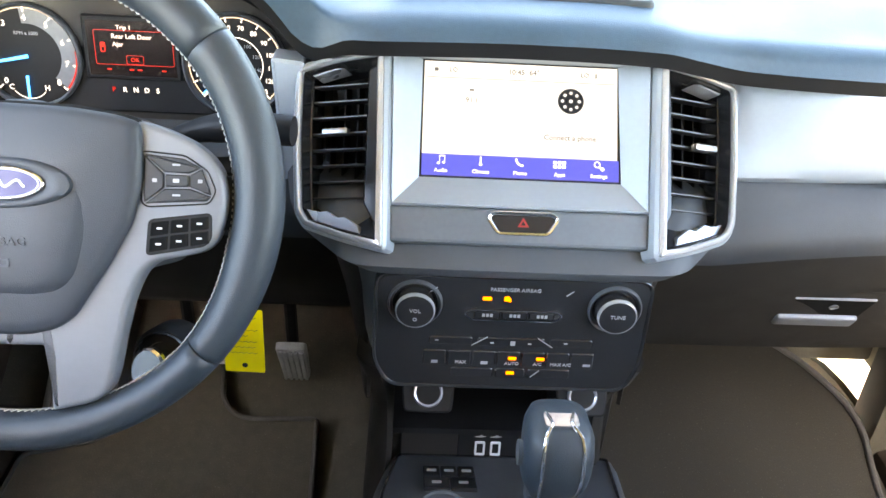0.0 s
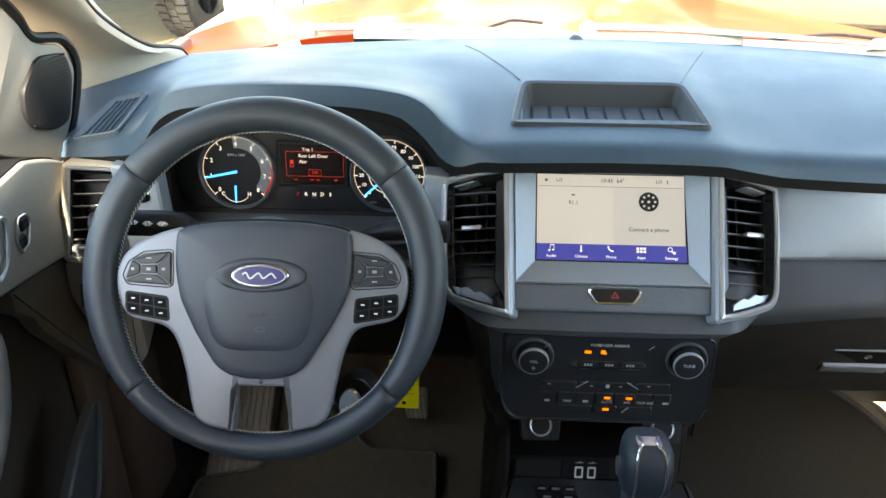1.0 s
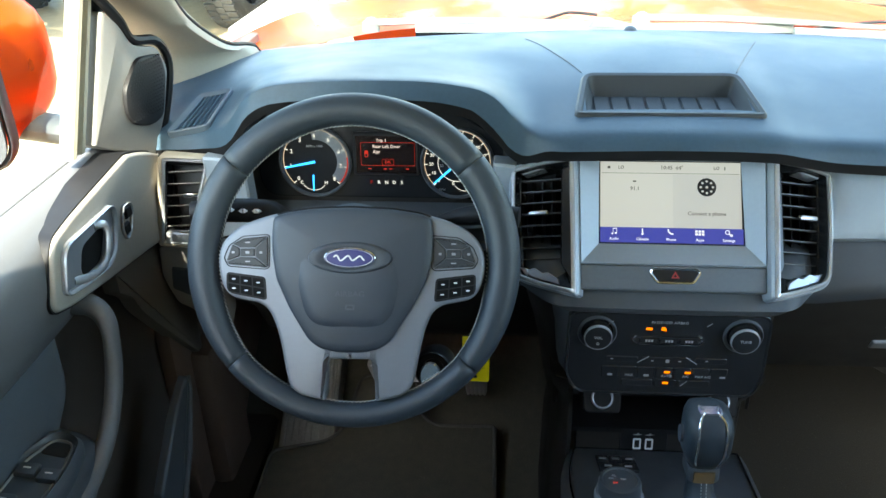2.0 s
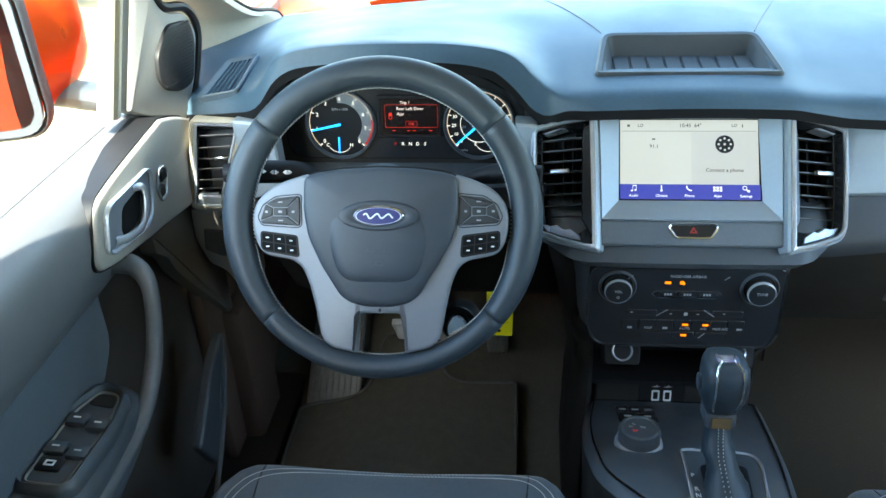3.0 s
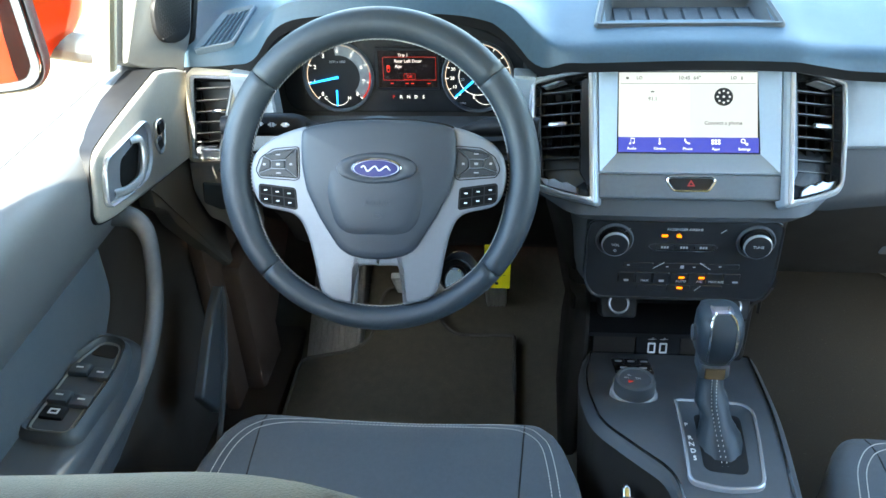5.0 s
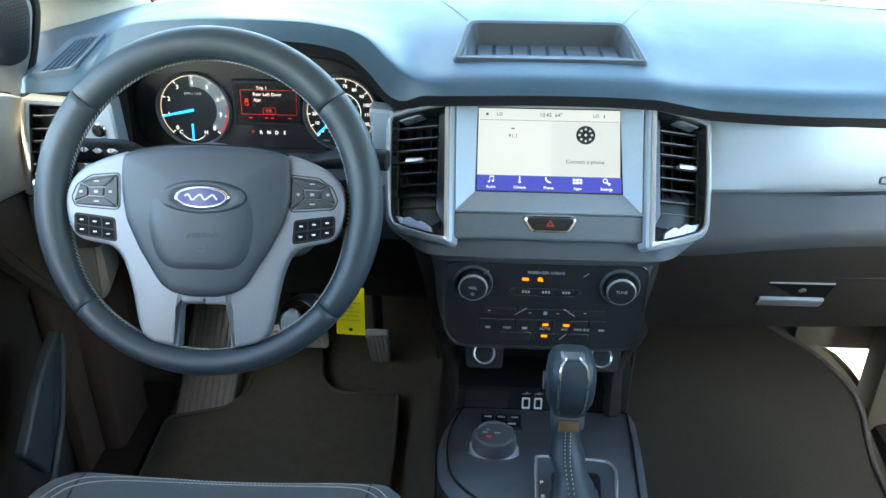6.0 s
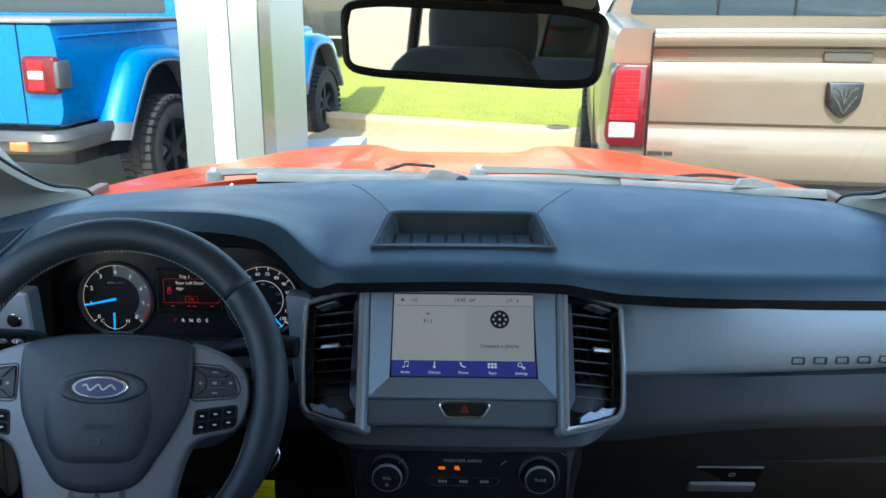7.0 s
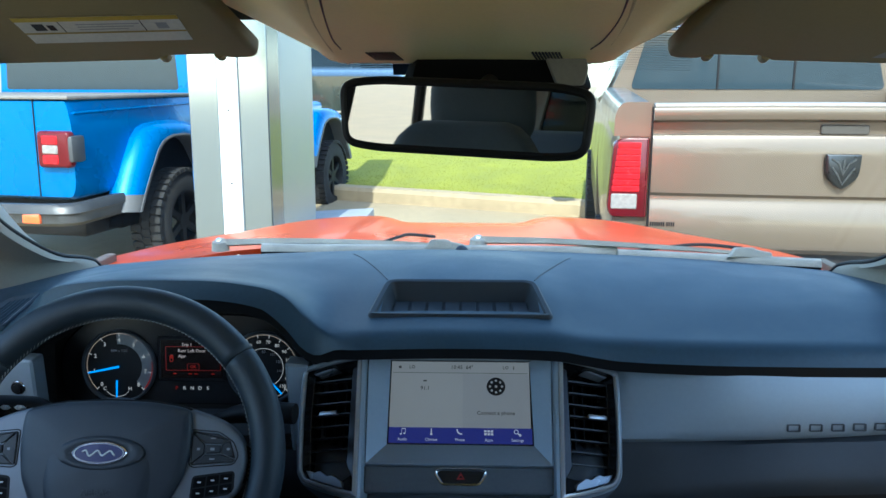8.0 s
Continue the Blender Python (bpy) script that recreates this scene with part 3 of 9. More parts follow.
# lower dash, passenger side: a rounded beam below the pad that turns in to the glovebox
def lower_dash():
    root = thing("lower_dashboard", "dark plastic lower dashboard with a closed glovebox", "dashboard")
    prof = [(0.06, 1.190), (0.0, 1.190), (-0.010, 1.188), (-0.020, 1.165), (-0.026, 1.130), (-0.026, 1.106), (-0.032, 1.088), (-0.044, 1.068), (-0.053, 1.052), (-0.055, 1.040), (-0.050, 1.026), (-0.034, 1.000), (-0.012, 0.965), (0.006, 0.935), (0.030, 0.890), (0.06, 0.850), (0.20, 0.845)]
    bm = B()
    xs = [0.140 + 0.580 * i / 32 for i in range(33)]
    rows = []
    for y, z in prof:
        row = []
        for x in xs:
            t = max(0.0, (x - 0.195) / 0.525)
            lift = 0.020 * math.sin(min(1, t * 2.2) * math.pi / 2) if 1.02 < z < 1.09 else 0
            row.append((max(x, 0.196) if z > 1.055 else x, y + 0.045 * t ** 3 + (0.035 if z > 1.11 else 0), z + lift))
        rows.append(row)
    sheet(bm, rows[:11])
    part("beam", bm, surface("dark_blue_black_plastic", (0.026, 0.031, 0.037), 0.55, grain=0.3, grain_scale=1300), root, "rounded dark beam", angle=45)
    # the same profile goes on below in a darker tone, as shade
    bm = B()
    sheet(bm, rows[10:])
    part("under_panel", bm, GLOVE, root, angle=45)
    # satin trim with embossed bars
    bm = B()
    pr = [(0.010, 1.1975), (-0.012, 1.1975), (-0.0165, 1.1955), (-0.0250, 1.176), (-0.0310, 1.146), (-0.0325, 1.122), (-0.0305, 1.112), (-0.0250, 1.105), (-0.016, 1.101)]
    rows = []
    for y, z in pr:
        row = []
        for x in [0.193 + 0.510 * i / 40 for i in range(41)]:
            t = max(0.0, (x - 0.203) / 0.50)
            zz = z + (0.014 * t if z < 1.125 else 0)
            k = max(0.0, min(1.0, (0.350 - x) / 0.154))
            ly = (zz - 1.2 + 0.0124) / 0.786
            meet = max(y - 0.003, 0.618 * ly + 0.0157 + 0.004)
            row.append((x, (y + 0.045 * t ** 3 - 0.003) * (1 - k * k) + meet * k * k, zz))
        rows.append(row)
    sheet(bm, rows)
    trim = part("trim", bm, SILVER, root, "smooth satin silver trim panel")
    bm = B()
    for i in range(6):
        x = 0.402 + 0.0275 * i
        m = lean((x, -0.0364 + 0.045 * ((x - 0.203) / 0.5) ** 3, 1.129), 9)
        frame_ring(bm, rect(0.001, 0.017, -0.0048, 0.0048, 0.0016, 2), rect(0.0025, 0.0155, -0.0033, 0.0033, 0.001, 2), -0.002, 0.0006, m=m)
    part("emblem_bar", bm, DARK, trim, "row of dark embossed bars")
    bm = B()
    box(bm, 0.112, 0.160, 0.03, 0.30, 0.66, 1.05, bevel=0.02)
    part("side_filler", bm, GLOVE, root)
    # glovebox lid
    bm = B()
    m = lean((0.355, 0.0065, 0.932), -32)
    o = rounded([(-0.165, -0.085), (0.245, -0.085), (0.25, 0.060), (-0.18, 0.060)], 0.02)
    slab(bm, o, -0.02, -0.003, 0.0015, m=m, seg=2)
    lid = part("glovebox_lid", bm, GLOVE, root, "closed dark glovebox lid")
    # latch recess: a near-black plate on the lid, shade put into its colour
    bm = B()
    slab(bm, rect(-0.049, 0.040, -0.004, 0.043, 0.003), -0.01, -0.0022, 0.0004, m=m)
    part("latch_recess", bm, VOID, lid, "latch recess, its shade given as a near-black plate")
    bm = B()
    slab(bm, rect(-0.050, 0.039, -0.018, 0.003, 0.004), -0.006, 0.003, 0.003, m=m, seg=3)
    part("latch", bm, WHEEL_SILVER, lid, "satin silver glovebox latch")
    bm = B()
    lathe(bm, [(0.0050, -0.004), (0.0050, -0.0010), (0.0040, -0.0006), (0.0034, -0.002), (0, -0.002)], 20, m @ at(0.002, 0.024))
    part("lock", bm, GREYPLASTIC, lid)
    bm = B()
    slab(bm, rect(-0.048, 0.038, 0.0430, 0.0455), -0.006, -0.0005, 0.0008, m=m)
    part("rim", bm, WHEEL_SILVER, lid)
    return root


lower_dash()

# knee panel and lower dash, driver side
def knee_side():
    root = thing("knee_panel", "dark plastic knee panel under the steering column", "dashboard")
    prof = [(0.12, 1.205), (0.055, 1.198), (0.03, 1.19), (0.022, 1.13), (0.014, 1.07), (0.004, 1.04), (0.02, 1.0), (0.06, 0.93), (0.11, 0.86), (0.16, 0.82), (0.3, 0.80)]
    bm = B()
    rows = []
    for y, z in prof:
        rows.append([(x, y + 0.05 * max(0, (-0.6 - x) / 0.12) ** 2 + (0.06 if z < 1.0 and x < -0.6 else 0), z) for x in [-0.72 + 0.58 * i / 26 for i in range(27)]])
    sheet(bm, rows[:7], skip=lambda i, j: i < 4 and -0.60 < -0.72 + 0.58 * (j + 0.5) / 26 < -0.20)
    part("panel", bm, DARK, root, angle=45)
    # lower rows of the same sheet, darkened for the shade underneath
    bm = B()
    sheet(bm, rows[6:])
    part("under_panel", bm, GLOVE, root, "underside of the knee panel, coloured darker as shade", angle=45)
    return root


knee_side()

# ---- centre stack with the touch display ----
S = lean((0, 0, 1.2), 38.2)


def centre_stack():
    root = thing("centre_stack", "satin silver centre stack around a lit touch display", "dashboard", S)
    # bowed surround: facets fall from the outer edge to the display
    low = [(-0.112, -0.134), (0.112, -0.134), (0.115, 0.003), (-0.115, 0.003)]
    inn = [(-0.088, -0.106), (0.091, -0.106), (0.088, 0.0015), (-0.0875, 0.0015)]
    bm = B()
    rings = [[(x, y, -0.03) for x, y in low], [(x, y, 0.0095) for x, y in low], [(x * 0.985, y + (0.0015 if y < -0.1 else -0.001), 0.011) for x, y in low], [(x, y, -0.004) for x, y in inn], [(x, y, -0.02) for x, y in inn]]
    loft(bm, rings, cap=(False, False))
    part("bezel", bm, SILVER, root, "satin silver display surround", angle=20)
    bm = B()
    slab(bm, rounded([(-0.112, -0.166), (0.112, -0.166), (0.113, -0.1345), (-0.113, -0.1345)], 0.003), -0.03, 0.0105, 0.003, seg=2)
    lower = part("lower_panel", bm, surface("grey_satin_paint", (0.115, 0.132, 0.150), 0.5, metal=0.2), root, smooth=False)
    bm = B()
    slab(bm, rect(-0.113, 0.113, 0.0035, 0.0085, 0.001), -0.02, 0.012, 0.001)
    part("top_strip", bm, BLACK, root)
    bm = B()
    slab(bm, rect(-0.0885, 0.0915, -0.107, 0.003), -0.02, -0.0052)
    part("display_glass", bm, PIANO, root)
    bm = B()
    slab(bm, rect(-0.086, 0.0875, -0.0845, 0.0), -0.006, -0.0047)
    disp = part("display", bm, SCREEN_WHITE, root, "lit pale touch display with dark menu bar")
    bm = B()
    slab(bm, rect(-0.086, 0.089, -0.104, -0.0847), -0.006, -0.0046)
    part("menu_bar", bm, SCREEN_BLUE, disp)
    bm = B()
    slab(bm, rect(0.004, 0.0872, -0.0845, -0.016), -0.006, -0.0045)
    part("tile", bm, SCREEN_TILE, disp)
    w = -0.0043
    for x, txt in ((-0.069, "Audio"), (-0.034, "Climate"), (0.001, "Phone"), (0.036, "Apps"), (0.071, "Settings")):
        writing(txt, 0.0048, at(x, -0.0995, w), SCREEN_TEXT, disp)
    for x, y, sz, txt in ((0.003, -0.0075, 0.0068, "10:45  64°"), (-0.043, -0.035, 0.0068, "91.1"), (0.045, -0.066, 0.0067, "Connect a phone"), (-0.060, -0.0075, 0.0058, "LO"), (0.058, -0.0075, 0.0058, "LO")):
        writing(txt, sz, at(x, y, w), PALE_INK, disp)
    # pictograms of the menu bar
    bm = B()
    for i in range(3):
        for j in range(2):
            slab(bm, rect(0.0305 + 0.0040 * i, 0.0335 + 0.0040 * i, -0.0935 + 0.0036 * j, -0.0908 + 0.0036 * j), w - 0.001, w)
    part("pictogram", bm, SCREEN_TEXT, disp)
    bm = B()
    slab(bm, oval(-0.0712, -0.0930, 0.0013, 0.0011, 10), w - 0.001, w)
    slab(bm, oval(-0.0667, -0.0922, 0.0013, 0.0011, 10), w - 0.001, w)
    for x0, y0, x1, y1 in ((-0.0704, -0.093, -0.0699, -0.0868), (-0.0659, -0.092, -0.0654, -0.0862), (-0.0704, -0.0868, -0.0654, -0.0858)):
        slab(bm, rect(x0, x1, y0, y1), w - 0.001, w)
    part("pictogram", bm, SCREEN_TEXT, disp)
    bm = B()
    slab(bm, rect(-0.0347, -0.0333, -0.0925, -0.086), w - 0.001, w)
    slab(bm, oval(-0.034, -0.0928, 0.0015, 0.0014, 10), w - 0.001, w)
    part("pictogram", bm, SCREEN_TEXT, disp)
    bm = B()
    tube(bm, smooth_path([(-0.0025, -0.0865, w), (-0.0018, -0.0895, w), (0.0008, -0.0920, w), (0.0038, -0.0925, w)], 4), [0.0009] * 12 + [0.0009], n=6)
    part("pictogram", bm, SCREEN_TEXT, disp)
    bm = B()
    lathe(bm, [(0.0020, 0), (0.0029, 0), (0.0029, 0.0003), (0.0020, 0.0003)], 16, at(0.0695, -0.0890, w), closed=True)
    tube(bm, [(0.0715, -0.0910, w), (0.0740, -0.0935, w)], 0.0008, n=6)
    lathe(bm, [(0.0008, 0), (0.0017, 0), (0.0017, 0.0003), (0.0008, 0.0003)], 12, at(0.0742, -0.0930, w), closed=True)
    part("pictogram", bm, SCREEN_TEXT, disp)
    # round dark picture of a wheel on the tile
    bm = B()
    slab(bm, oval(0.0455, -0.032, 0.0117, 0.0117, 32), w - 0.001, w)
    icon = part("wheel_icon", bm, BLACK, disp, "round dark icon")
    bm = B()
    for i in range(8):
        a = i * math.pi / 4
        c = Vector((0.0455, -0.032, 0)) + Vector((math.cos(a), math.sin(a), 0)) * 0.0075
        slab(bm, oval(c.x, c.y, 0.0016, 0.0016, 8), w - 0.0005, w + 0.0003)
    slab(bm, oval(0.0455, -0.032, 0.0018, 0.0018, 8), w - 0.0005, w + 0.0003)
    part("spoke_dot", bm, SCREEN_TILE, icon)
    for x0, x1, y0, y1 in ((-0.0455, -0.0412, -0.0262, -0.0245), (-0.077, -0.0735, -0.0090, -0.0060), (0.0675, 0.0687, -0.0100, -0.0055), (-0.084, 0.0855, -0.0150, -0.0146)):
        bm = B()
        slab(bm, rect(x0, x1, y0, y1, 0.0006, 2), w - 0.001, w)
        part("status_icon", bm, PALE_INK, disp)
    # hazard switch
    hz = [(-0.0265, -0.1425), (-0.0185, -0.1545), (0.0235, -0.1545), (0.0315, -0.1425), (0.0265, -0.1395), (-0.0215, -0.1395)]
    o = rounded(hz, 0.003, 3)
    bm = B()
    frame_ring(bm, shrink(o, -0.0028), o, 0.005, 0.0125, 0.012, round_by=0.0006)
    part("hazard_ring", bm, CHROME, lower, "bright hazard switch surround")
    bm = B()
    slab(bm, o, 0.005, 0.0112, 0.001)
    hb = part("hazard_button", bm, PIANO, lower, "black hazard button with a red triangle")
    bm = B()
    frame_ring(bm, [(-0.0025, -0.1500), (0.0075, -0.1500), (0.0025, -0.1418)], [(0.0002, -0.1485), (0.0048, -0.1485), (0.0025, -0.1447)], 0.011, 0.0117)
    part("triangle", bm, surface("dull_red_print", (0.35, 0.02, 0.02), 0.4), hb)
    return root


centre_stack()


def air_vent(s, tab_y, name_label):
    """One tall louvre beside the display, turned outwards by twenty degrees; local x runs outwards."""
    m = S @ Matrix.Translation((s * 0.12, 0, 0.013)) @ Matrix.Rotation(radians(20 * s), 4, "Y")
    root = thing("air_vent", name_label, "air vent", m, "air vents of the dashboard")

    def side(pts):
        return pts if s > 0 else [(-x, y) for x, y in pts[::-1]]
    o = rounded(side([(-0.0050, -0.1735), (0.035, -0.1640), (0.068, -0.1525), (0.0765, -0.140), (0.0815, -0.080), (0.0822, -0.0130), (0.0770, -0.0085), (0.044, -0.0020), (0.0, 0.0005)]), [0.004, 0.02, 0.008, 0.02, 0.03, 0.003, 0.003, 0.03, 0.003], 3)
    bm = B()
    frame_ring(bm, shrink(o, -0.0030), shrink(o, 0.0005), -0.035, 0.0030, 0.0048, round_by=0.001)
    part("surround", bm, SILVER, root, "satin silver surround")
    bm = B()
    frame_ring(bm, o, shrink(o, 0.0054), -0.03, 0.0075, 0.0082, round_by=0.0014)
    part("chrome_ring", bm, SATIN, root, "bright satin chrome ring")
    bm = B()
    frame_ring(bm, shrink(o, 0.0054), shrink(o, 0.0085), -0.035, 0.0040, -0.010, round_by=0.001)
    part("inner_rim", bm, PIANO, root, "gloss black inner rim")
    # near-black back plate that deepens the shade of the duct
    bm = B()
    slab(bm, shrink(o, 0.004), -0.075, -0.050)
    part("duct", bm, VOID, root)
    # plain cheek on the display's side of the louvres
    bm = B()
    slab(bm, rounded(side([(0.0040, -0.158), (0.0190, -0.132), (0.0190, -0.012), (0.0040, -0.006)]), 0.002, 2), -0.045, -0.006, 0.002)
    part("cheek", bm, PIANO, root)
    # gloss foot; the bright folded wedge at its outer edge is a modelled reflection
    bm = B()
    f = side([(0.004, -0.164), (0.036, -0.156), (0.064, -0.146), (0.0715, -0.131), (0.0190, -0.131)])
    rings = [[(x, y, -0.04) for x, y in f], [(x, y, -0.022 + (0.020 if y < -0.14 else 0)) for x, y in f]]
    loft(bm, rings)
    part("foot", bm, PIANO, root, "gloss black foot below the louvres")
    bm = B()
    w = side([(0.018, -0.1610), (0.040, -0.1550), (0.0630, -0.1475), (0.0700, -0.1370), (0.0570, -0.1395), (0.0500, -0.1385), (0.0400, -0.1450), (0.0330, -0.1440), (0.0200, -0.1530)])
    rings = [[(x, y, -0.03) for x, y in w], [(x, y, -0.003) for x, y in w], [(x, y, -0.0016) for x, y in shrink(w, 0.0010)]]
    loft(bm, rings)
    part("foot_wing", bm, WEDGE, root, "bright wedge shape at the foot")
    # bright sliver under the top edge
    bm = B()
    w = side([(0.040, -0.0115), (0.056, -0.0148), (0.068, -0.0175), (0.071, -0.0155), (0.048, -0.0105)])
    slab(bm, w, -0.02, -0.002, 0.0008)
    part("head_wing", bm, WEDGE, root)
    for i in range(8):
        bm = B()
        y = -0.0225 - 0.0147 * i
        mm = at(0, y, -0.016) @ Matrix.Rotation(radians(10), 4, "X")
        x0, x1 = 0.0175, 0.0745 if i < 6 else 0.0715
        box(bm, min(s * x0, s * x1), max(s * x0, s * x1), -0.0010, 0.0010, -0.014, 0.003, mm, bevel=0.0006, seg=1)
        part("slat", bm, SLAT, root)
    for i in range(4):
        bm = B()
        x = s * (0.026 + 0.013 * i)
        box(bm, x - 0.0008, x + 0.0008, -0.130, -0.015, -0.046, -0.034)
        part("vane", bm, BLACK, root)
    bm = B()
    box(bm, min(s * tab_y[0], s * tab_y[1]), max(s * tab_y[0], s * tab_y[1]), -0.0700, -0.0640, -0.013, -0.005, bevel=0.0018)
    part("tab", bm, SATIN, root, "chrome adjuster tab")
    return root


# pale grey for reflections that are built as shapes in the vents
WEDGE = surface("painted_reflection_grey", (0.30, 0.32, 0.345), 0.28, metal=0.5, mottle=0.03)
SLAT = surface("semi_gloss_slat_plastic", (0.030, 0.031, 0.033), 0.35, mottle=0.05)
air_vent(-1, (0.036, 0.061), "tall black louvred air vent in a chrome ring")
air_vent(1, (0.044, 0.069), "tall black louvred air vent in a chrome ring")


def stack_body():
    """The dark body below the display that carries the climate panel."""
    root = thing("stack_body", "dark plastic lower body of the centre stack", "dashboard")
    bm = B()
    lev = [(1.098, 0.215, -0.065), (1.085, 0.214, -0.084), (1.066, 0.208, -0.108), (1.054, 0.200, -0.118), (1.046, 0.175, -0.116), (1.040, 0.150, -0.108), (1.00, 0.142, -0.107), (0.95, 0.138, -0.107), (0.915, 0.130, -0.105), (0.908, 0.126, -0.098), (0.905, 0.122, -0.04)]
    rings = []
    for z, hw, yf in lev:
        o = [(-hw, 0.12), (-hw, yf + 0.05 + 0.3 * (hw - 0.12)), (-hw + 0.02 + 0.5 * (hw - 0.13), yf + 0.002), (-0.05, yf), (0.05, yf), (hw - 0.02 - 0.5 * (hw - 0.13), yf + 0.002), (hw, yf + 0.05 + 0.3 * (hw - 0.12)), (hw, 0.12)]
        rings.append([(x, y, z) for x, y in rounded(o, [0, 0.02, 0.02, 0, 0, 0.02, 0.02, 0], 4)])
    loft(bm, rings)
    part("body", bm, DARK, root, angle=45)
    # tapering cheeks beside the bin, its back, floor and brow
    for sg in (-1, 1):
        bm = B()
        rings = []
        for z, x0, x1, yf in ((0.930, 0.112, 0.141, -0.098), (0.905, 0.110, 0.137, -0.088), (0.870, 0.106, 0.130, -0.062), (0.830, 0.104, 0.126, -0.050), (0.780, 0.104, 0.128, -0.055), (0.700, 0.108, 0.136, -0.055), (0.500, 0.110, 0.140, -0.050)):
            ring = [(sg * x0, 0.14, z), (sg * x0, yf + 0.006, z), (sg * (x0 + 0.006), yf, z), (sg * (x1 - 0.008), yf + 0.004, z), (sg * x1, yf + 0.018, z), (sg * x1, 0.14, z)]
            rings.append(ring if sg > 0 else ring[::-1])
        loft(bm, rings)
        part("cheek", bm, GLOVE, root, angle=50)
    # curved flank from the body round to the lower dash, either side
    for sg in (-1, 1):
        bm = B()
        rows = []
        for z, xo in ((1.085, 0.222), (1.06, 0.212), (1.035, 0.190), (1.00, 0.172), (0.95, 0.158), (0.90, 0.148), (0.86, 0.142)):
            rows.append([(sg * (0.128 + (xo - 0.128) * u), -0.060 + 0.085 * u ** 1.6 + 0.05 * max(0, (1.03 - z)) * u, z) for u in [i / 10 for i in range(11)]])
        sheet(bm, rows if sg < 0 else [r[::-1] for r in rows])
        bmesh.ops.recalc_face_normals(bm, faces=bm.faces)
        bmesh.ops.solidify(bm, geom=bm.faces[:], thickness=0.004)
        part("flank", bm, GLOVE, root, "curved dark flank", angle=60)
    bm = B()
    box(bm, -0.12, 0.12, 0.040, 0.060, 0.76, 0.92)
    box(bm, -0.12, 0.12, -0.035, 0.06, 0.788, 0.796)
    part("bin", bm, BLACK, root, "black open storage bin")
    return root


stack_body()


def climate_panel():
    m = lean((0, -0.110, 0.984), 0)
    root = thing("climate_panel", "black climate and audio panel with two chrome-ringed knobs", "control panel", m)
    o = rounded([(-0.108, -0.062), (0.112, -0.062), (0.123, -0.035), (0.122, 0.060), (-0.121, 0.060), (-0.123, -0.035)], [0.012, 0.012, 0.02, 0.014, 0.014, 0.02], 5)
    bm = B()
    frame_ring(bm, shrink(o, -0.002), shrink(o, 0.0015), -0.01, 0.0035, 0.003, round_by=0.0008)
    part("rim", bm, PIANO, root)
    bm = B()
    slab(bm, o, -0.01, 0.002, 0.001)
    face = part("face", bm, PIANO, root, "gloss black control face")
    w = 0.0024
    for x, txt in ((-0.087, "VOL"), (0.091, "TUNE")):
        bm = B()
        lathe(bm, [(0.0245, 0), (0.0243, 0.003), (0.0230, 0.0048), (0.0215, 0.0040), (0.0200, 0.001), (0.0200, 0)], 40, at(x, 0.031, 0.001), closed=True)
        k = part("knob", bm, DARK, root, "round black knob with a chrome band")
        bm = B()
        lathe(bm, [(0.0178, 0.012), (0.0177, 0.0140), (0.0172, 0.0153), (0.0163, 0.0157), (0.0160, 0.012)], 40, at(x, 0.031, 0.001), closed=True)
        part("chrome_band", bm, SATIN, k)
        bm = B()
        lathe(bm, [(0.0182, 0.001), (0.0176, 0.0125), (0.0164, 0.0130), (0.0160, 0.0154), (0.003, 0.0160), (0, 0.0160)], 40, at(x, 0.031, 0.001))
        part("cap", bm, PIANO, k)
        writing(txt, 0.0052, at(x, 0.032, 0.0172), GREY_INK, k)
    bm = B()
    lathe(bm, [(0.0011, 0), (0.0019, 0), (0.0019, 0.0003), (0.0011, 0.0003)], 14, at(-0.087, 0.0235, 0.0172), closed=True)
    part("power_icon", bm, GREY_INK, face)
    writing("PASSENGER AIRBAG", 0.0050, at(0.001, 0.0475, w), GREY_INK, face)
    # amber lamps
    bm = B()
    slab(bm, rect(-0.0275, -0.0195, 0.036, 0.0395, 0.001, 2), 0.001, w)
    part("lamp", bm, AMBER, face, "lit amber tell-tale")
    bm = B()
    slab(bm, [(-0.0085, 0.036), (-0.002, 0.035), (-0.0025, 0.0385), (-0.005, 0.041), (-0.0085, 0.040)], 0.001, w)
    part("lamp", bm, AMBER, face, "lit amber tell-tale")
    for x, y in ((0.0045, -0.0265), (0.0305, -0.0265), (0.004, -0.0435)):
        bm = B()
        slab(bm, rect(x - 0.0037, x + 0.0037, y - 0.0014, y + 0.0014, 0.0005, 2), 0.001, 0.0044)
        part("lamp", bm, AMBER, face, "lit amber tell-tale")
    # key bar under the lamps
    bm = B()
    o2 = rounded([(-0.036, 0.0155), (0.038, 0.0155), (0.046, 0.0225), (0.040, 0.027), (-0.038, 0.027), (-0.044, 0.0225)], 0.003, 3)
    frame_ring(bm, o2, shrink(o2, 0.0009), 0.001, 0.0045, 0.0042)
    part("key_bar_rim", bm, CHROME, face)
    for x0, x1, txt in ((-0.034, -0.011, "ESC"), (-0.0095, 0.0135, "P"), (0.015, 0.038, "SRC")):
        bm = B()
        slab(bm, rect(x0, x1, 0.0172, 0.0255, 0.0015, 3), 0.001, 0.0042, 0.001)
        kb = part("key", bm, PIANO, face)
        for i in range(3):
            bm = B()
            c = (x0 + x1) / 2 - 0.0045 + 0.0035 * i
            slab(bm, rect(c, c + 0.0025, 0.0198, 0.0230), 0.004, 0.0045)
            part("mark", bm, GREY_INK, kb)
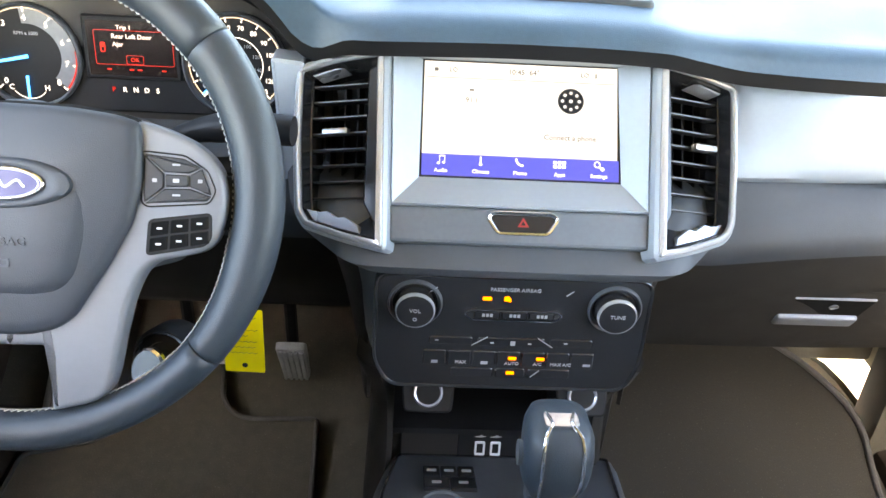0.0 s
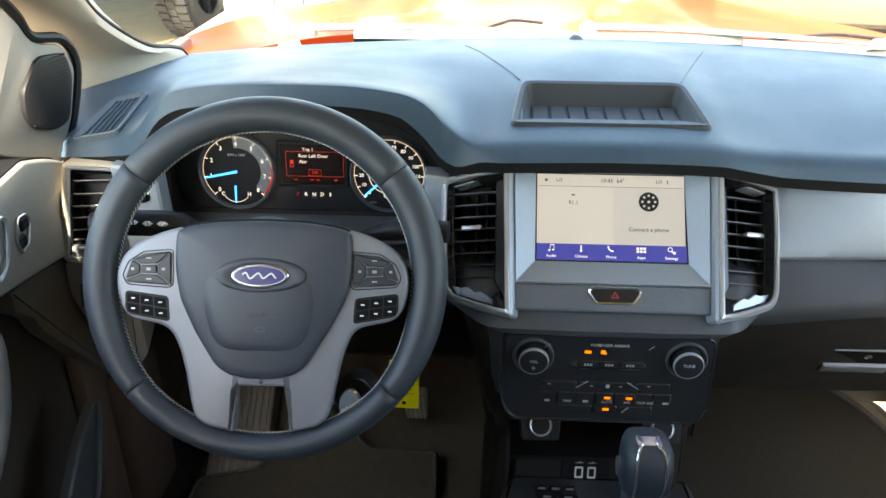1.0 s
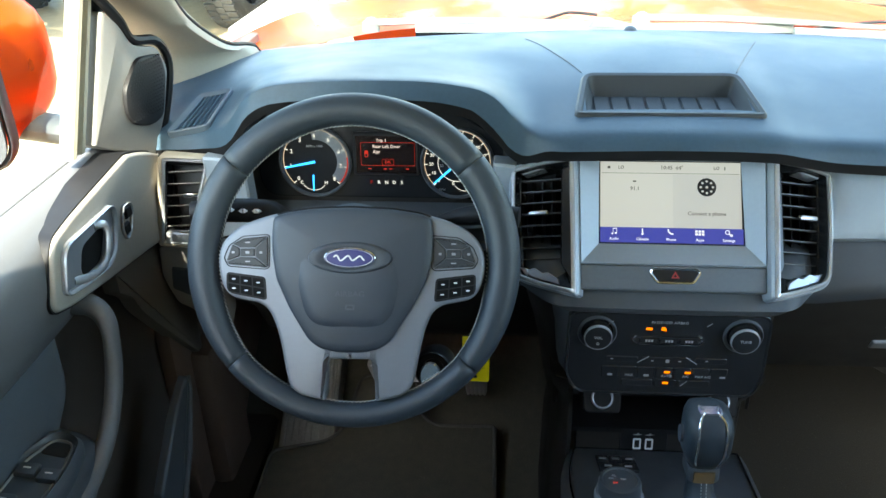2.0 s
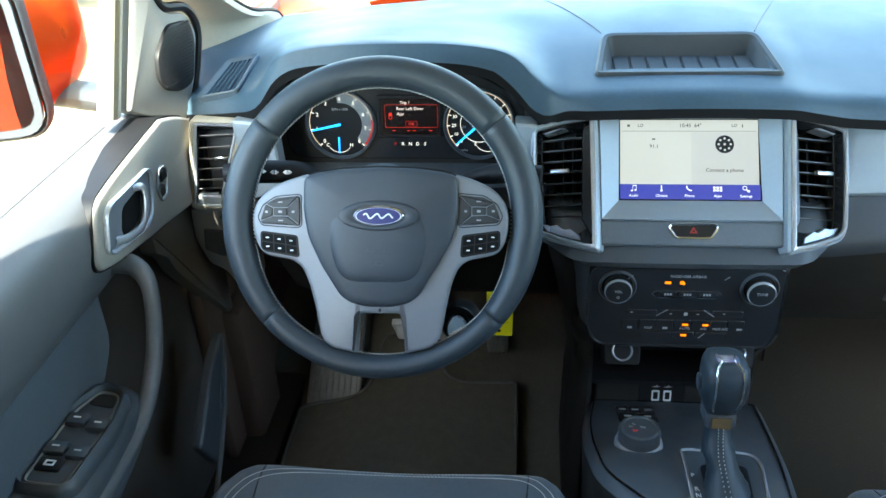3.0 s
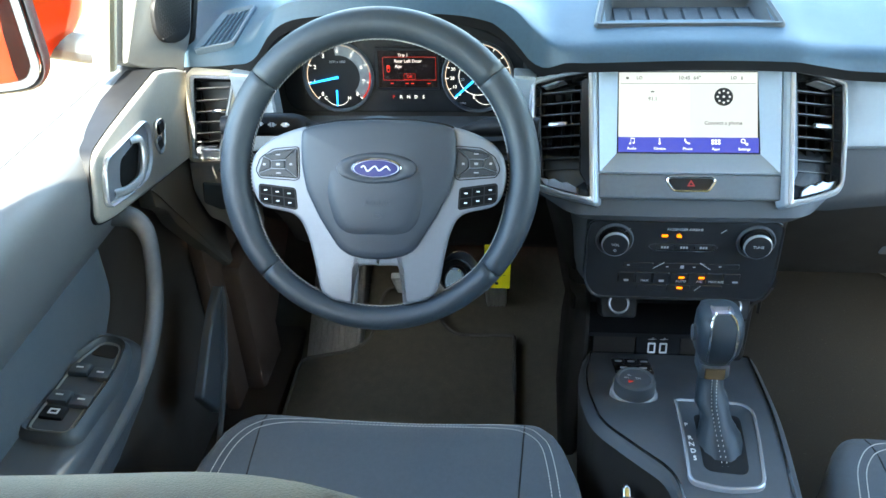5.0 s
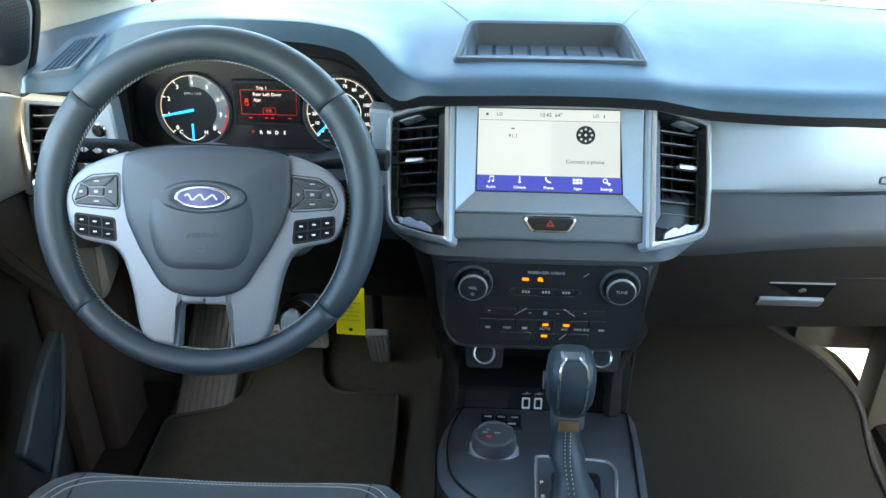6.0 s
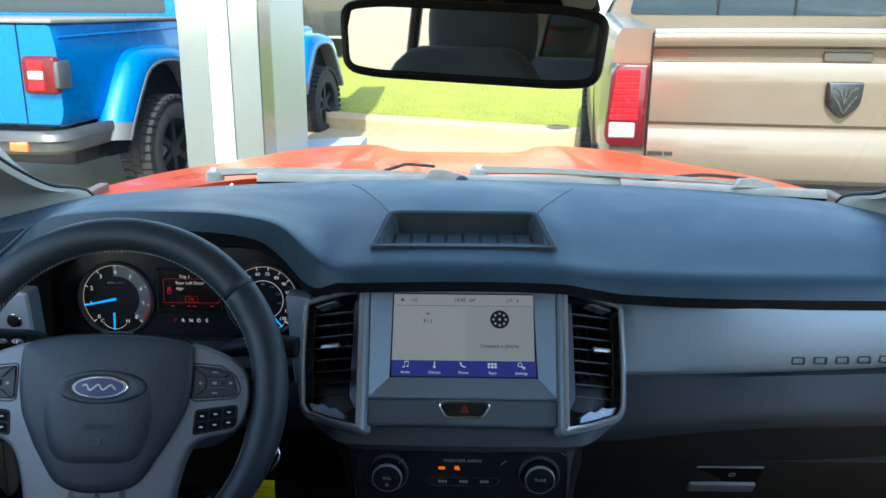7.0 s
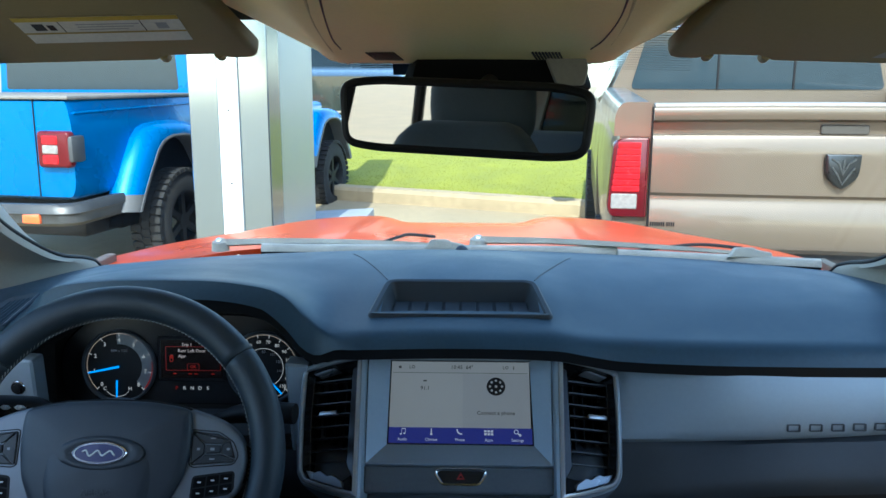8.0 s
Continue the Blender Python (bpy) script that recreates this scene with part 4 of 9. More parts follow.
    # rows of climate keys with slanted dividers
    for x0, x1, y0, y1 in ((-0.073, -0.033, -0.013, -0.004), (-0.029, 0.033, -0.014, -0.004), (0.037, 0.077, -0.013, -0.004)):
        bm = B()
        slab(bm, rect(x0, x1, y0, y1, 0.003, 3), 0.001, 0.0035, 0.001)
        part("key", bm, PIANO, face)
    for i in range(7):
        x0 = -0.078 + 0.0228 * i
        bm = B()
        slab(bm, rect(x0, x0 + 0.0215, -0.037, -0.0195, 0.002, 3), 0.001, 0.0036, 0.001)
        part("key", bm, PIANO, face)
    for x0, x1 in ((-0.052, -0.012), (-0.010, 0.018), (0.020, 0.060)):
        bm = B()
        slab(bm, rect(x0, x1, -0.050, -0.039, 0.003, 3), 0.001, 0.0034, 0.001)
        part("key", bm, PIANO, face)
    for x, txt in ((0.0045, "AUTO"), (0.0285, "A/C"), (0.050, "MAX A/C"), (-0.043, "MAX")):
        writing(txt, 0.0048, at(x, -0.0325, 0.0040), GREY_INK, face)
    for x, y, a, b in ((-0.067, -0.0325, 0.003, 0.0015), (-0.021, -0.0325, 0.0032, 0.0015), (0.0745, -0.0325, 0.0034, 0.0012), (0.0035, -0.0095, 0.0022, 0.0022), (-0.0155, -0.0095, 0.0016, 0.0005), (0.019, -0.0095, 0.0016, 0.0005), (-0.066, -0.008, 0.0016, 0.0005), (0.052, -0.008, 0.0016, 0.0005)):
        bm = B()
        slab(bm, rect(x - a, x + a, y - b, y + b), 0.002, 0.0041)
        part("mark", bm, GREY_INK, face)
    for x0, y0, x1, y1 in ((-0.034, -0.013, -0.020, -0.003), (0.026, -0.003, 0.040, -0.013), (0.046, 0.044, 0.052, 0.049), (-0.074, 0.044, -0.068, 0.049), (0.0235, -0.048, 0.031, -0.040)):
        bm = B()
        tube(bm, [(x0, y0, 0.0036), (x1, y1, 0.0036)], 0.0005, n=6)
        part("divider", bm, GREY_INK, face)
    return root


climate_panel()


def power_socket(x):
    m = lean((x, -0.089, 0.893), 34)
    root = thing("power_socket", "round power socket with a bright metal ring", "socket", m, "power sockets of the centre stack")
    bm = B()
    slab(bm, rounded([(-0.024, -0.02), (0.024, -0.02), (0.027, 0.018), (-0.027, 0.018)], 0.006), -0.06, -0.001, 0.002)
    part("housing", bm, BLACK, root)
    bm = B()
    lathe(bm, [(0.0118, -0.004), (0.0118, 0.002), (0.0136, 0.0030), (0.0150, 0.001), (0.0150, -0.004)], 32, closed=True)
    part("ring", bm, SATIN, root, "bright metal ring")
    bm = B()
    lathe(bm, [(0.0125, 0.002), (0.0118, -0.004), (0.0, -0.0045)], 32)
    part("cover", bm, BLACK, root)


power_socket(-0.070)
power_socket(0.083)


def usb_panel():
    m = lean((0.0, -0.030, 0.770), 8)
    root = thing("usb_panel", "black panel with two lit-rimmed USB ports", "control panel", m)
    bm = B()
    slab(bm, rect(-0.096, 0.105, -0.028, 0.025, 0.006), -0.02, 0.0, 0.002)
    part("plate", bm, GLOVE, root)
    bm = B()
    slab(bm, rect(-0.031, 0.038, -0.020, 0.018, 0.002), -0.01, 0.0015, 0.001)
    mod = part("module", bm, BLACK, root)
    for x in (-0.006, 0.0115):
        bm = B()
        frame_ring(bm, rect(x - 0.0058, x + 0.0058, -0.0135, 0.0045, 0.002, 3), rect(x - 0.0036, x + 0.0036, -0.0112, 0.0022, 0.0012, 3), 0.0, 0.003)
        part("usb_port", bm, WHITE_INK, mod, "USB port with a pale rim")
        bm = B()
        slab(bm, [(x - 0.0065, 0.0105), (x, 0.0098), (x + 0.0065, 0.0112), (x, 0.0118)], 0.001, 0.0022)
        slab(bm, oval(x + 0.001, 0.0135, 0.0016, 0.0013, 8), 0.001, 0.0022)
        part("usb_mark", bm, GREY_INK, mod)


usb_panel()


def demister(sgn):
    """Slotted side-window outlet let into the end of the pad."""
    cx, cy = sgn * 0.628, 0.082
    zc = pad_height(cx, cy)
    ex = Vector((0.02, 0, pad_height(cx + 0.02, cy) - zc)).normalized()
    ey = Vector((0.0, 0.02, pad_height(cx, cy + 0.02) - zc))
    ez = ex.cross(ey).normalized()
    ey = ez.cross(ex)
    m = Matrix.Translation((cx, cy, zc + 0.001)) @ Matrix((ex, ey, ez)).transposed().to_4x4()
    root = thing("side_demister", "dark slotted side window demister in the dash top", "air vent", m, "side demisters")
    o = [(-0.032 - 0.004, -0.045), (0.022, -0.045), (0.036, 0.040), (-0.010, 0.040)]
    o = rounded(o if sgn < 0 else mirror_x(o), 0.006, 3)
    bm = B()
    frame_ring(bm, shrink(o, -0.003), shrink(o, 0.005), -0.012, 0.005, 0.003, round_by=0.0012)
    part("surround", bm, surface("blue_grey_outlet_plastic", (0.075, 0.105, 0.135), 0.42, mottle=0.06), root)
    bm = B()
    slab(bm, shrink(o, 0.003), -0.014, -0.003)
    part("duct", bm, VOID, root)
    for i in range(6):
        bm = B()
        t = i / 5
        a, b = Vector((-0.026 + 0.042 * t, -0.038, 0)), Vector((-0.005 + 0.034 * t, 0.034, 0))
        if sgn > 0:
            a.x, b.x = -a.x, -b.x
        a.z = b.z = 0.0015
        tube(bm, [a, b], 0.0015, n=6, flat=1.2)
        part("slat", bm, PAD, root)


def mirror_x(pts):
    return [(-x, y) for x, y in pts[::-1]]


demister(-1)
demister(1)

# ---- steering wheel ----
def mirror(pts):
    return [(-x, y) for x, y in pts[::-1]]


WHEEL = lean((-0.3757, -0.1794, 1.1472), 26.5, 1.5)


def steering_wheel():
    root = thing("steering_wheel", "black leather steering wheel with satin silver spokes", "steering wheel", WHEEL)
    R, r = 0.1712, 0.0185

    def slim(a):
        """The rim is thinner along its lower arc."""
        return 0.0038 * max(0.0, min(1.0, (-math.sin(a) - 0.25) / 0.45))
    seams = [radians(a) for a in (39, 141, 221, 319)]

    def ring_pts(a0, a1, n, fat=1.0):
        rings = []
        for i in range(n + 1):
            a = a0 + (a1 - a0) * i / n
            ring = []
            for j in range(20):
                b = 2 * math.pi * j / 20
                rr = R + slim(a) + (r - slim(a)) * fat * math.cos(b)
                ring.append((rr * math.cos(a), rr * math.sin(a), r * fat * math.sin(b)))
            rings.append(ring)
        return rings

    def pinch(ring, a):
        c = Vector((R * math.cos(a), R * math.sin(a), 0))
        return [c + (Vector(p) - c) * 0.92 for p in ring]
    for k in range(4):
        a0, a1 = seams[k], seams[(k + 1) % 4] + (2 * math.pi if k == 3 else 0)
        bm = B()
        g = 0.005
        rings = ring_pts(a0 + g, a1 - g, 36)
        loft(bm, [pinch(ring_pts(a0 + 0.001, a0 + 0.002, 1)[0], a0)] + rings + [pinch(ring_pts(a1 - 0.002, a1 - 0.001, 1)[1], a1)])
        part("rim", bm, LEATHER, root, "black leather rim section", angle=70)
    # crossed stitches along the inner side
    bm = B()
    for i in range(210):
        a = 2 * math.pi * i / 210
        c, t = Vector((math.cos(a), math.sin(a), 0)), Vector((-math.sin(a), math.cos(a), 0))
        p = c * (R - r + 2 * slim(a)) + Vector((0, 0, 0.002))
        tube(bm, [p - t * 0.0022 + Vector((0, 0, 0.0024)), p - c * 0.0006, p + t * 0.0022 - Vector((0, 0, 0.0024))], 0.00055, n=4)
    part("stitching", bm, THREAD, root, "pale stitched seam")
    # satin spoke plates, one a side, running down into the forked lower spoke
    half = [(0.022, -0.110), (0.0262, -0.1140), (0.0285, -0.1575), (0.058, -0.151), (0.0685, -0.142), (0.0725, -0.128), (0.0765, -0.104), (0.083, -0.076), (0.091, -0.0570), (0.101, -0.0482), (0.134, -0.0415), (0.1425, -0.034), (0.1480, -0.020), (0.1510, 0.001), (0.1455, 0.021), (0.131, 0.0355), (0.108, 0.0465), (0.084, 0.0530)]
    radii = [0.004, 0.004, 0.003, 0.008, 0.006, 0.01, 0.015, 0.015, 0.010, 0.012, 0.008, 0.008, 0.012, 0.015, 0.012, 0.015, 0.015, 0.002]
    q = rounded([(-0.004, -0.110)] + half + [(-0.004, 0.053)], [0.001] + radii + [0.001], 3)
    for sd in (1, -1):
        bm = B()
        slab(bm, q if sd > 0 else mirror(q), -0.004, 0.0155, 0.005, seg=4)
        part("spoke", bm, WHEEL_SILVER, root, "satin silver spoke plate", angle=40)
    # black backing that carries the spokes to the rim
    for sd in (1, -1):
        bm = B()
        box(bm, min(sd * 0.09, sd * 0.168), max(sd * 0.09, sd * 0.168), -0.026, 0.014, -0.012, 0.003, bevel=0.003)
        part("armature", bm, BLACK, root)
        bm = B()
        box(bm, min(sd * 0.033, sd * 0.062), max(sd * 0.033, sd * 0.062), -0.168, -0.10, -0.012, 0.003, bevel=0.003)
        part("armature", bm, BLACK, root)
    # airbag cover, with a soft lower edge and a raised middle field
    ch = [(0.014, -0.1020), (0.034, -0.0975), (0.046, -0.0890), (0.0535, -0.0775), (0.0675, -0.0535), (0.0805, -0.021), (0.0845, 0.010), (0.0845, 0.034), (0.0828, 0.0500), (0.068, 0.0545), (0.040, 0.0590), (0.0, 0.0607)]
    cov = rounded(ch + [(-x, y) for x, y in ch[-2::-1]], 0.006, 3)

    def flare(x, y):
        k = max(0.0, min(1.0, (y + 0.065) / 0.065)) * min(1.0, abs(x) / 0.06)
        return (x + k * (0.0085 if x > 0 else -0.0035), y)
    cov = [flare(x, y) for x, y in cov]
    bm = B()
    loft(bm, [[(x, y, w) for x, y in shrink(cov, d)] for d, w in ((-0.0016, -0.02), (-0.0016, 0.0130), (0.0012, 0.0150))])
    part("cover_gap", bm, BLACK, root)
    bm = B()
    rings = [[(x, y, w) for x, y in shrink(cov, d)] for d, w in ((0.0006, 0.005), (0.0006, 0.0180), (0.0014, 0.0205), (0.0040, 0.0225))]
    inner = shrink(cov, 0.0040)
    for k, w in ((0.93, 0.0238), (0.85, 0.0248), (0.70, 0.0268), (0.50, 0.0282), (0.25, 0.0288), (0.05, 0.0290)):
        rings.append([(x * k, 0.004 + (y - 0.004) * k, w) for x, y in inner])
    loft(bm, rings)
    bag = part("airbag_cover", bm, AIRBAG, root, "smooth charcoal airbag cover", angle=50)
    fh = [(0.022, -0.0745), (0.038, -0.0700), (0.048, -0.0580), (0.057, -0.0330), (0.0635, 0.010), (0.066, 0.044)]
    fld = rounded(fh + [(-x, y) for x, y in fh[::-1]], 0.012, 4)
    bm = B()

    def fade(y, w):
        return w - 0.0075 * max(0.0, min(1.0, (y + 0.012) / 0.055))
    rings = [[(x, y, fade(y, w)) for x, y in shrink(fld, d)] for d, w in ((-0.004, 0.018), (0.0, 0.0246), (0.003, 0.0262), (0.007, 0.0282), (0.012, 0.0294))]
    fi = shrink(fld, 0.012)
    for k, w in ((0.7, 0.0308), (0.4, 0.0312), (0.05, 0.0313)):
        rings.append([(x * k, -0.01 + (y + 0.01) * k, fade(-0.01 + (y + 0.01) * k, w) if k > 0.2 else w - 0.0004) for x, y in fi])
    loft(bm, rings)
    part("raised_field", bm, AIRBAG, bag, angle=60)
    # oval emblem in a shallow dish
    ex, ey = 0.002, 0.0048
    bm = B()
    loft(bm, [[(ex + x, ey + y, w) for x, y in oval(0, 0, a, b, 44)] for a, b, w in ((0.047, 0.0185, 0.027), (0.0455, 0.0170, 0.0312), (0.040, 0.0145, 0.0320), (0.032, 0.0130, 0.0316), (0.028, 0.011, 0.030))])
    part("emblem_dish", bm, AIRBAG, bag, angle=60)
    bm = B()
    slab(bm, oval(ex, ey, 0.0288, 0.0115, 44), 0.028, 0.0334, 0.001)
    part("emblem_rim", bm, CHROME, bag)
    bm = B()
    slab(bm, oval(ex, ey, 0.0278, 0.0106, 44), 0.028, 0.0337, 0.0006)
    em = part("emblem", bm, BADGE_BLUE, bag, "blue oval emblem with a pale rim")
    bm = B()
    lathe(bm, [(0.0252, 0), (0.0258, 0.0004), (0.0264, 0)], 44, at(ex, ey, 0.0337) @ Matrix.Diagonal((1, 0.37, 1, 1)), closed=True)
    part("emblem_line", bm, WHITE_INK, em)
    bm = B()
    z = 0.0339
    wave = [(-0.0175 + 0.035 * i / 40, 0.0030 * math.sin(0.4 + i * 0.42) * (1 - 0.3 * i / 40)) for i in range(41)]
    tube(bm, [(ex + x + 0.3 * y, ey + y, z) for x, y in wave], 0.0009, n=6)
    part("swash", bm, WHITE_INK, em, "pale wavy stroke")
    writing("AIRBAG", 0.0085, at(0.002, -0.035, 0.0316), DARK, bag, label="embossed lettering", wide=1.1)
    bm = B()
    frame_ring(bm, rect(-0.003, 0.007, -0.0525, -0.0465, 0.001, 2), rect(-0.0015, 0.0055, -0.051, -0.048, 0.001, 2), 0.026, 0.0316)
    part("moulded_mark", bm, DARK, bag)
    # key pads let into the spokes
    for s in (-1, 1):
        up = [(0.0918, -0.0062), (0.0955, -0.0085), (0.1375, -0.0055), (0.1420, 0.0030), (0.1362, 0.0165), (0.1210, 0.0265), (0.0918, 0.0290)]
        lo = [(0.0950, -0.0430), (0.1345, -0.0358), (0.1390, -0.0310), (0.1390, -0.0138), (0.0968, -0.0192)]
        uo, loo = (rounded(p if s > 0 else mirror(p), 0.003, 3) for p in (up, lo))
        bm = B()
        slab(bm, shrink(uo, -0.0010), 0.005, 0.0150)
        frame_ring(bm, shrink(uo, -0.0014), uo, 0.005, 0.0162, 0.0155, round_by=0.0003)
        pad = part("key_pad", bm, BLACK, root, "dark key pad of five keys")
        cx, cy = s * 0.1155, 0.0095
        ic = [(cx - s * 0.0085, cy + 0.0052), (cx + s * 0.0090, cy + 0.0048), (cx + s * 0.0090, cy - 0.0048), (cx - s * 0.0085, cy - 0.0054)]
        oc = [(s * 0.0926, 0.0282), (s * 0.1335, 0.0190), (s * 0.1405, -0.0010), (s * 0.0926, -0.0074)]
        for k in range(4):
            extra = [(s * 0.1205, 0.0257)] if k == 0 else [(s * 0.1370, -0.0048)] if k == 2 else []
            p = [oc[k]] + extra + [oc[(k + 1) % 4], ic[(k + 1) % 4], ic[k]]
            p = p if s < 0 else p[::-1]
            bm = B()
            slab(bm, rounded(shrink(p, 0.0005), 0.0008, 2), 0.010, 0.0172, 0.0009)
            part("key", bm, KEYTOP, pad)
        bm = B()
        slab(bm, rounded(shrink(ic if s < 0 else ic[::-1], 0.0008), 0.0012, 2), 0.010, 0.0180, 0.0009)
        part("key", bm, KEYTOP, pad)
        for dx, dy, a, b in ((0, 0.0112, 0.0028, 0.0007), (0, -0.0102, 0.0028, 0.0007), (-s * 0.0150, 0, 0.0016, 0.0013), (s * 0.0165, 0, 0.0016, 0.0013), (0, 0, 0.0022, 0.0014)):
            bm = B()
            slab(bm, rect(cx + dx - a, cx + dx + a, cy + dy - b, cy + dy + b, 0.0005, 2), 0.012, 0.0183 if dx == 0 and dy == 0 else 0.0175)
            part("key_mark", bm, GREY_INK, pad)
        bm = B()
        slab(bm, shrink(loo, -0.0012), 0.005, 0.0164, 0.0006)
        pad2 = part("key_pad", bm, BLACK, root, "gloss black pad of six keys")
        for i in range(3):
            for j in range(2):
                u0, u1 = (i + 0.02) / 3, (i + 0.98) / 3
                v0, v1 = (j + 0.03) / 2, (j + 0.97) / 2

                def pt(u, v):
                    a = Vector((0.0955 + 0.0430 * u, -0.0424 + 0.0075 * u))
                    b = Vector((0.0972 + 0.0413 * u, -0.0197 + 0.0054 * u))
                    p2 = a.lerp(b, v)
                    return (s * p2.x, p2.y)
                p = [pt(u0, v0), pt(u1, v0), pt(u1, v1), pt(u0, v1)]
                p = p if s > 0 else p[::-1]
                bm = B()
                slab(bm, rounded(p, 0.0012, 2), 0.010, 0.0168, 0.0008)
                part("key", bm, VOID, pad2)
                c = pt((u0 + u1) / 2, (v0 + v1) / 2)
                bm = B()
                slab(bm, rect(c[0] - 0.0019, c[0] + 0.0019, c[1] - 0.0007, c[1] + 0.0007, 0.0005, 2), 0.012, 0.0171)
                part("key_mark", bm, WHITE_INK, pad2)
    # back of the hub
    bm = B()
    lathe(bm, [(0.060, 0.004), (0.066, -0.012), (0.060, -0.030), (0.045, -0.045)], 32)
    part("hub_back", bm, DARK, root)
    return root


steering_wheel()


def steering_column():
    m = lean((-0.373, -0.208, 1.163), 26.7)
    root = thing("steering_column", "dark plastic steering column shroud with two stalks", "steering column", m)
    bm = B()
    rings = []
    for w, hw, t, b in ((-0.055, 0.060, 0.018, -0.060), (-0.10, 0.075, 0.020, -0.066), (-0.20, 0.080, 0.018, -0.066), (-0.30, 0.07, 0.012, -0.06)):
        rings.append([(x, y, w) for x, y in rect(-hw, hw, b, t, 0.025, 5)])
    loft(bm, rings)
    part("shroud", bm, DARK, root)
    # lamp stalk
    bm = B()
    pth = [(-0.06, 0.030, -0.10), (-0.088, 0.044, -0.095), (-0.105, 0.051, -0.09), (-0.120, 0.054, -0.082), (-0.165, 0.054, -0.074), (-0.205, 0.052, -0.070)]
    tube(bm, smooth_path(pth, 5), list(np.interp(np.linspace(0, 5, 26), [0, 1, 2, 3, 4, 5], [0.009, 0.010, 0.0115, 0.0145, 0.0145, 0.012])), n=14, flat=1.0)
    st = part("lamp_stalk", bm, BLACK, root, "black lamp stalk with pale symbols")
    bm = B()
    for x, y in ((-0.124, 0.0535), (-0.140, 0.0535), (-0.155, 0.0545)):
        slab(bm, [(x - 0.0045, y), (x - 0.001, y + 0.0026), (x - 0.001, y - 0.0026)], -0.070, -0.0585)
        slab(bm, [(x + 0.0052, y), (x + 0.0015, y - 0.0026), (x + 0.0015, y + 0.0026)], -0.070, -0.0585)
    part("stalk_mark", bm, WHITE_INK, st)
    bm = B()
    pth = [(0.06, 0.030, -0.10), (0.10, 0.048, -0.10), (0.126, 0.053, -0.095), (0.150, 0.054, -0.09), (0.185, 0.052, -0.085)]
    tube(bm, smooth_path(pth, 5), list(np.interp(np.linspace(0, 4, 21), [0, 1, 2, 3, 4], [0.008, 0.009, 0.012, 0.013, 0.012])), n=14)
    part("wiper_stalk", bm, BLACK, root, "black wiper stalk")
    # ignition lock
    bm = B()
    mm = at(0.087, -0.13, -0.085)
    lathe(bm, [(0.024, -0.04), (0.024, 0.0), (0.021, 0.006), (0.013, 0.006), (0.012, 0.001), (0, 0.001)], 32, mm)
    lock = part("ignition_lock", bm, BLACK, root, "black ignition lock with a key in it")
    bm = B()
    lathe(bm, [(0.0195, 0.005), (0.0205, 0.007), (0.0195, 0.0085), (0.0185, 0.007)], 32, mm, closed=True)
    part("lock_ring", bm, PIANO, lock)
    bm = B()
    box(bm, 0.080, 0.094, -0.136, -0.124, -0.085, -0.045, bevel=0.003)
    slab(bm, oval(0.087, -0.132, 0.013, 0.017, 20), -0.050, -0.042, 0.002)
    part("key", bm, CHROME, lock, "metal ignition key")
    bm = B()
    ang = [2 * math.pi * i / 20 for i in range(20)]
    tube(bm, [(0.099 + 0.010 * math.cos(a), -0.145 + 0.012 * math.sin(a), -0.044 + 0.006 * math.cos(a)) for a in ang], 0.0012, n=6, closed=True)
    part("key_ring", bm, CHROME, lock)
    return root


steering_column()


def key_tag():
    m = lean((-0.239, -0.118, 0.971), 0) @ Matrix.Rotation(radians(-2), 4, "Z")
    root = thing("key_tag", "bright yellow paper key tag with handwriting hanging from the ignition", "tag", m)

    def curl(y):
        return 0.003 * math.sin(y * 45)
    bm = B()
    slab(bm, rounded([(-0.0180, -0.037), (0.0180, -0.037), (0.0178, 0.037), (-0.0178, 0.037)], 0.0015, 3), -0.0004, 0.0004)
    for k in range(9):
        bmesh.ops.bisect_plane(bm, geom=bm.verts[:] + bm.edges[:] + bm.faces[:], plane_co=(0, -0.032 + 0.008 * k, 0), plane_no=(0, 1, 0))
    for v in bm.verts:
        v.co.z += curl(v.co.y)
    card = part("card", bm, YELLOW, root)
    ink = surface("faded_pen", (0.10, 0.09, 0.03), 0.7)
    for y, a, b in ((0.028, -0.014, 0.012), (0.021, -0.014, 0.006), (0.014, -0.014, 0.013), (0.007, -0.014, 0.004), (0.000, -0.014, 0.012), (-0.007, -0.014, 0.010), (-0.014, -0.013, 0.012)):
        bm = B()
        tube(bm, [(a + (b - a) * k / 10, y + 0.0006 * (-1) ** k, 0.0006 + curl(y)) for k in range(11)], 0.0003, n=4)
        part("pen_line", bm, ink, card, "illegible pen line")
    bm = B()
    slab(bm, oval(0.0, -0.029, 0.0026, 0.0026, 14), 0.0002 + curl(-0.029), 0.0008 + curl(-0.029))
    part("hole", bm, BLACK, card)
    for pts in ([(0.0, 0.034, 0.001), (-0.004, 0.044, 0.003), (0.004, 0.056, 0.002), (0.014, 0.060, -0.004), (0.020, 0.072, -0.012)], [(0.002, 0.035, 0.001), (0.008, 0.046, 0.003), (0.016, 0.052, 0.0), (0.022, 0.064, -0.008), (0.018, 0.074, -0.012)]):
        bm = B()
        tube(bm, smooth_path(pts, 6), 0.0007, n=6)
        part("wire", bm, CHROME, root, "thin bright wire loop")


key_tag()


def band(cx, cy, r0, r1, a0, a1, n=40):
    """A flat curved strip between two radii and two angles in degrees."""
    arc = [radians(a0 + (a1 - a0) * i / n) for i in range(n + 1)]
    return [(cx + r1 * math.cos(a), cy + r1 * math.sin(a)) for a in arc] + [(cx + r0 * math.cos(a), cy + r0 * math.sin(a)) for a in arc[::-1]]


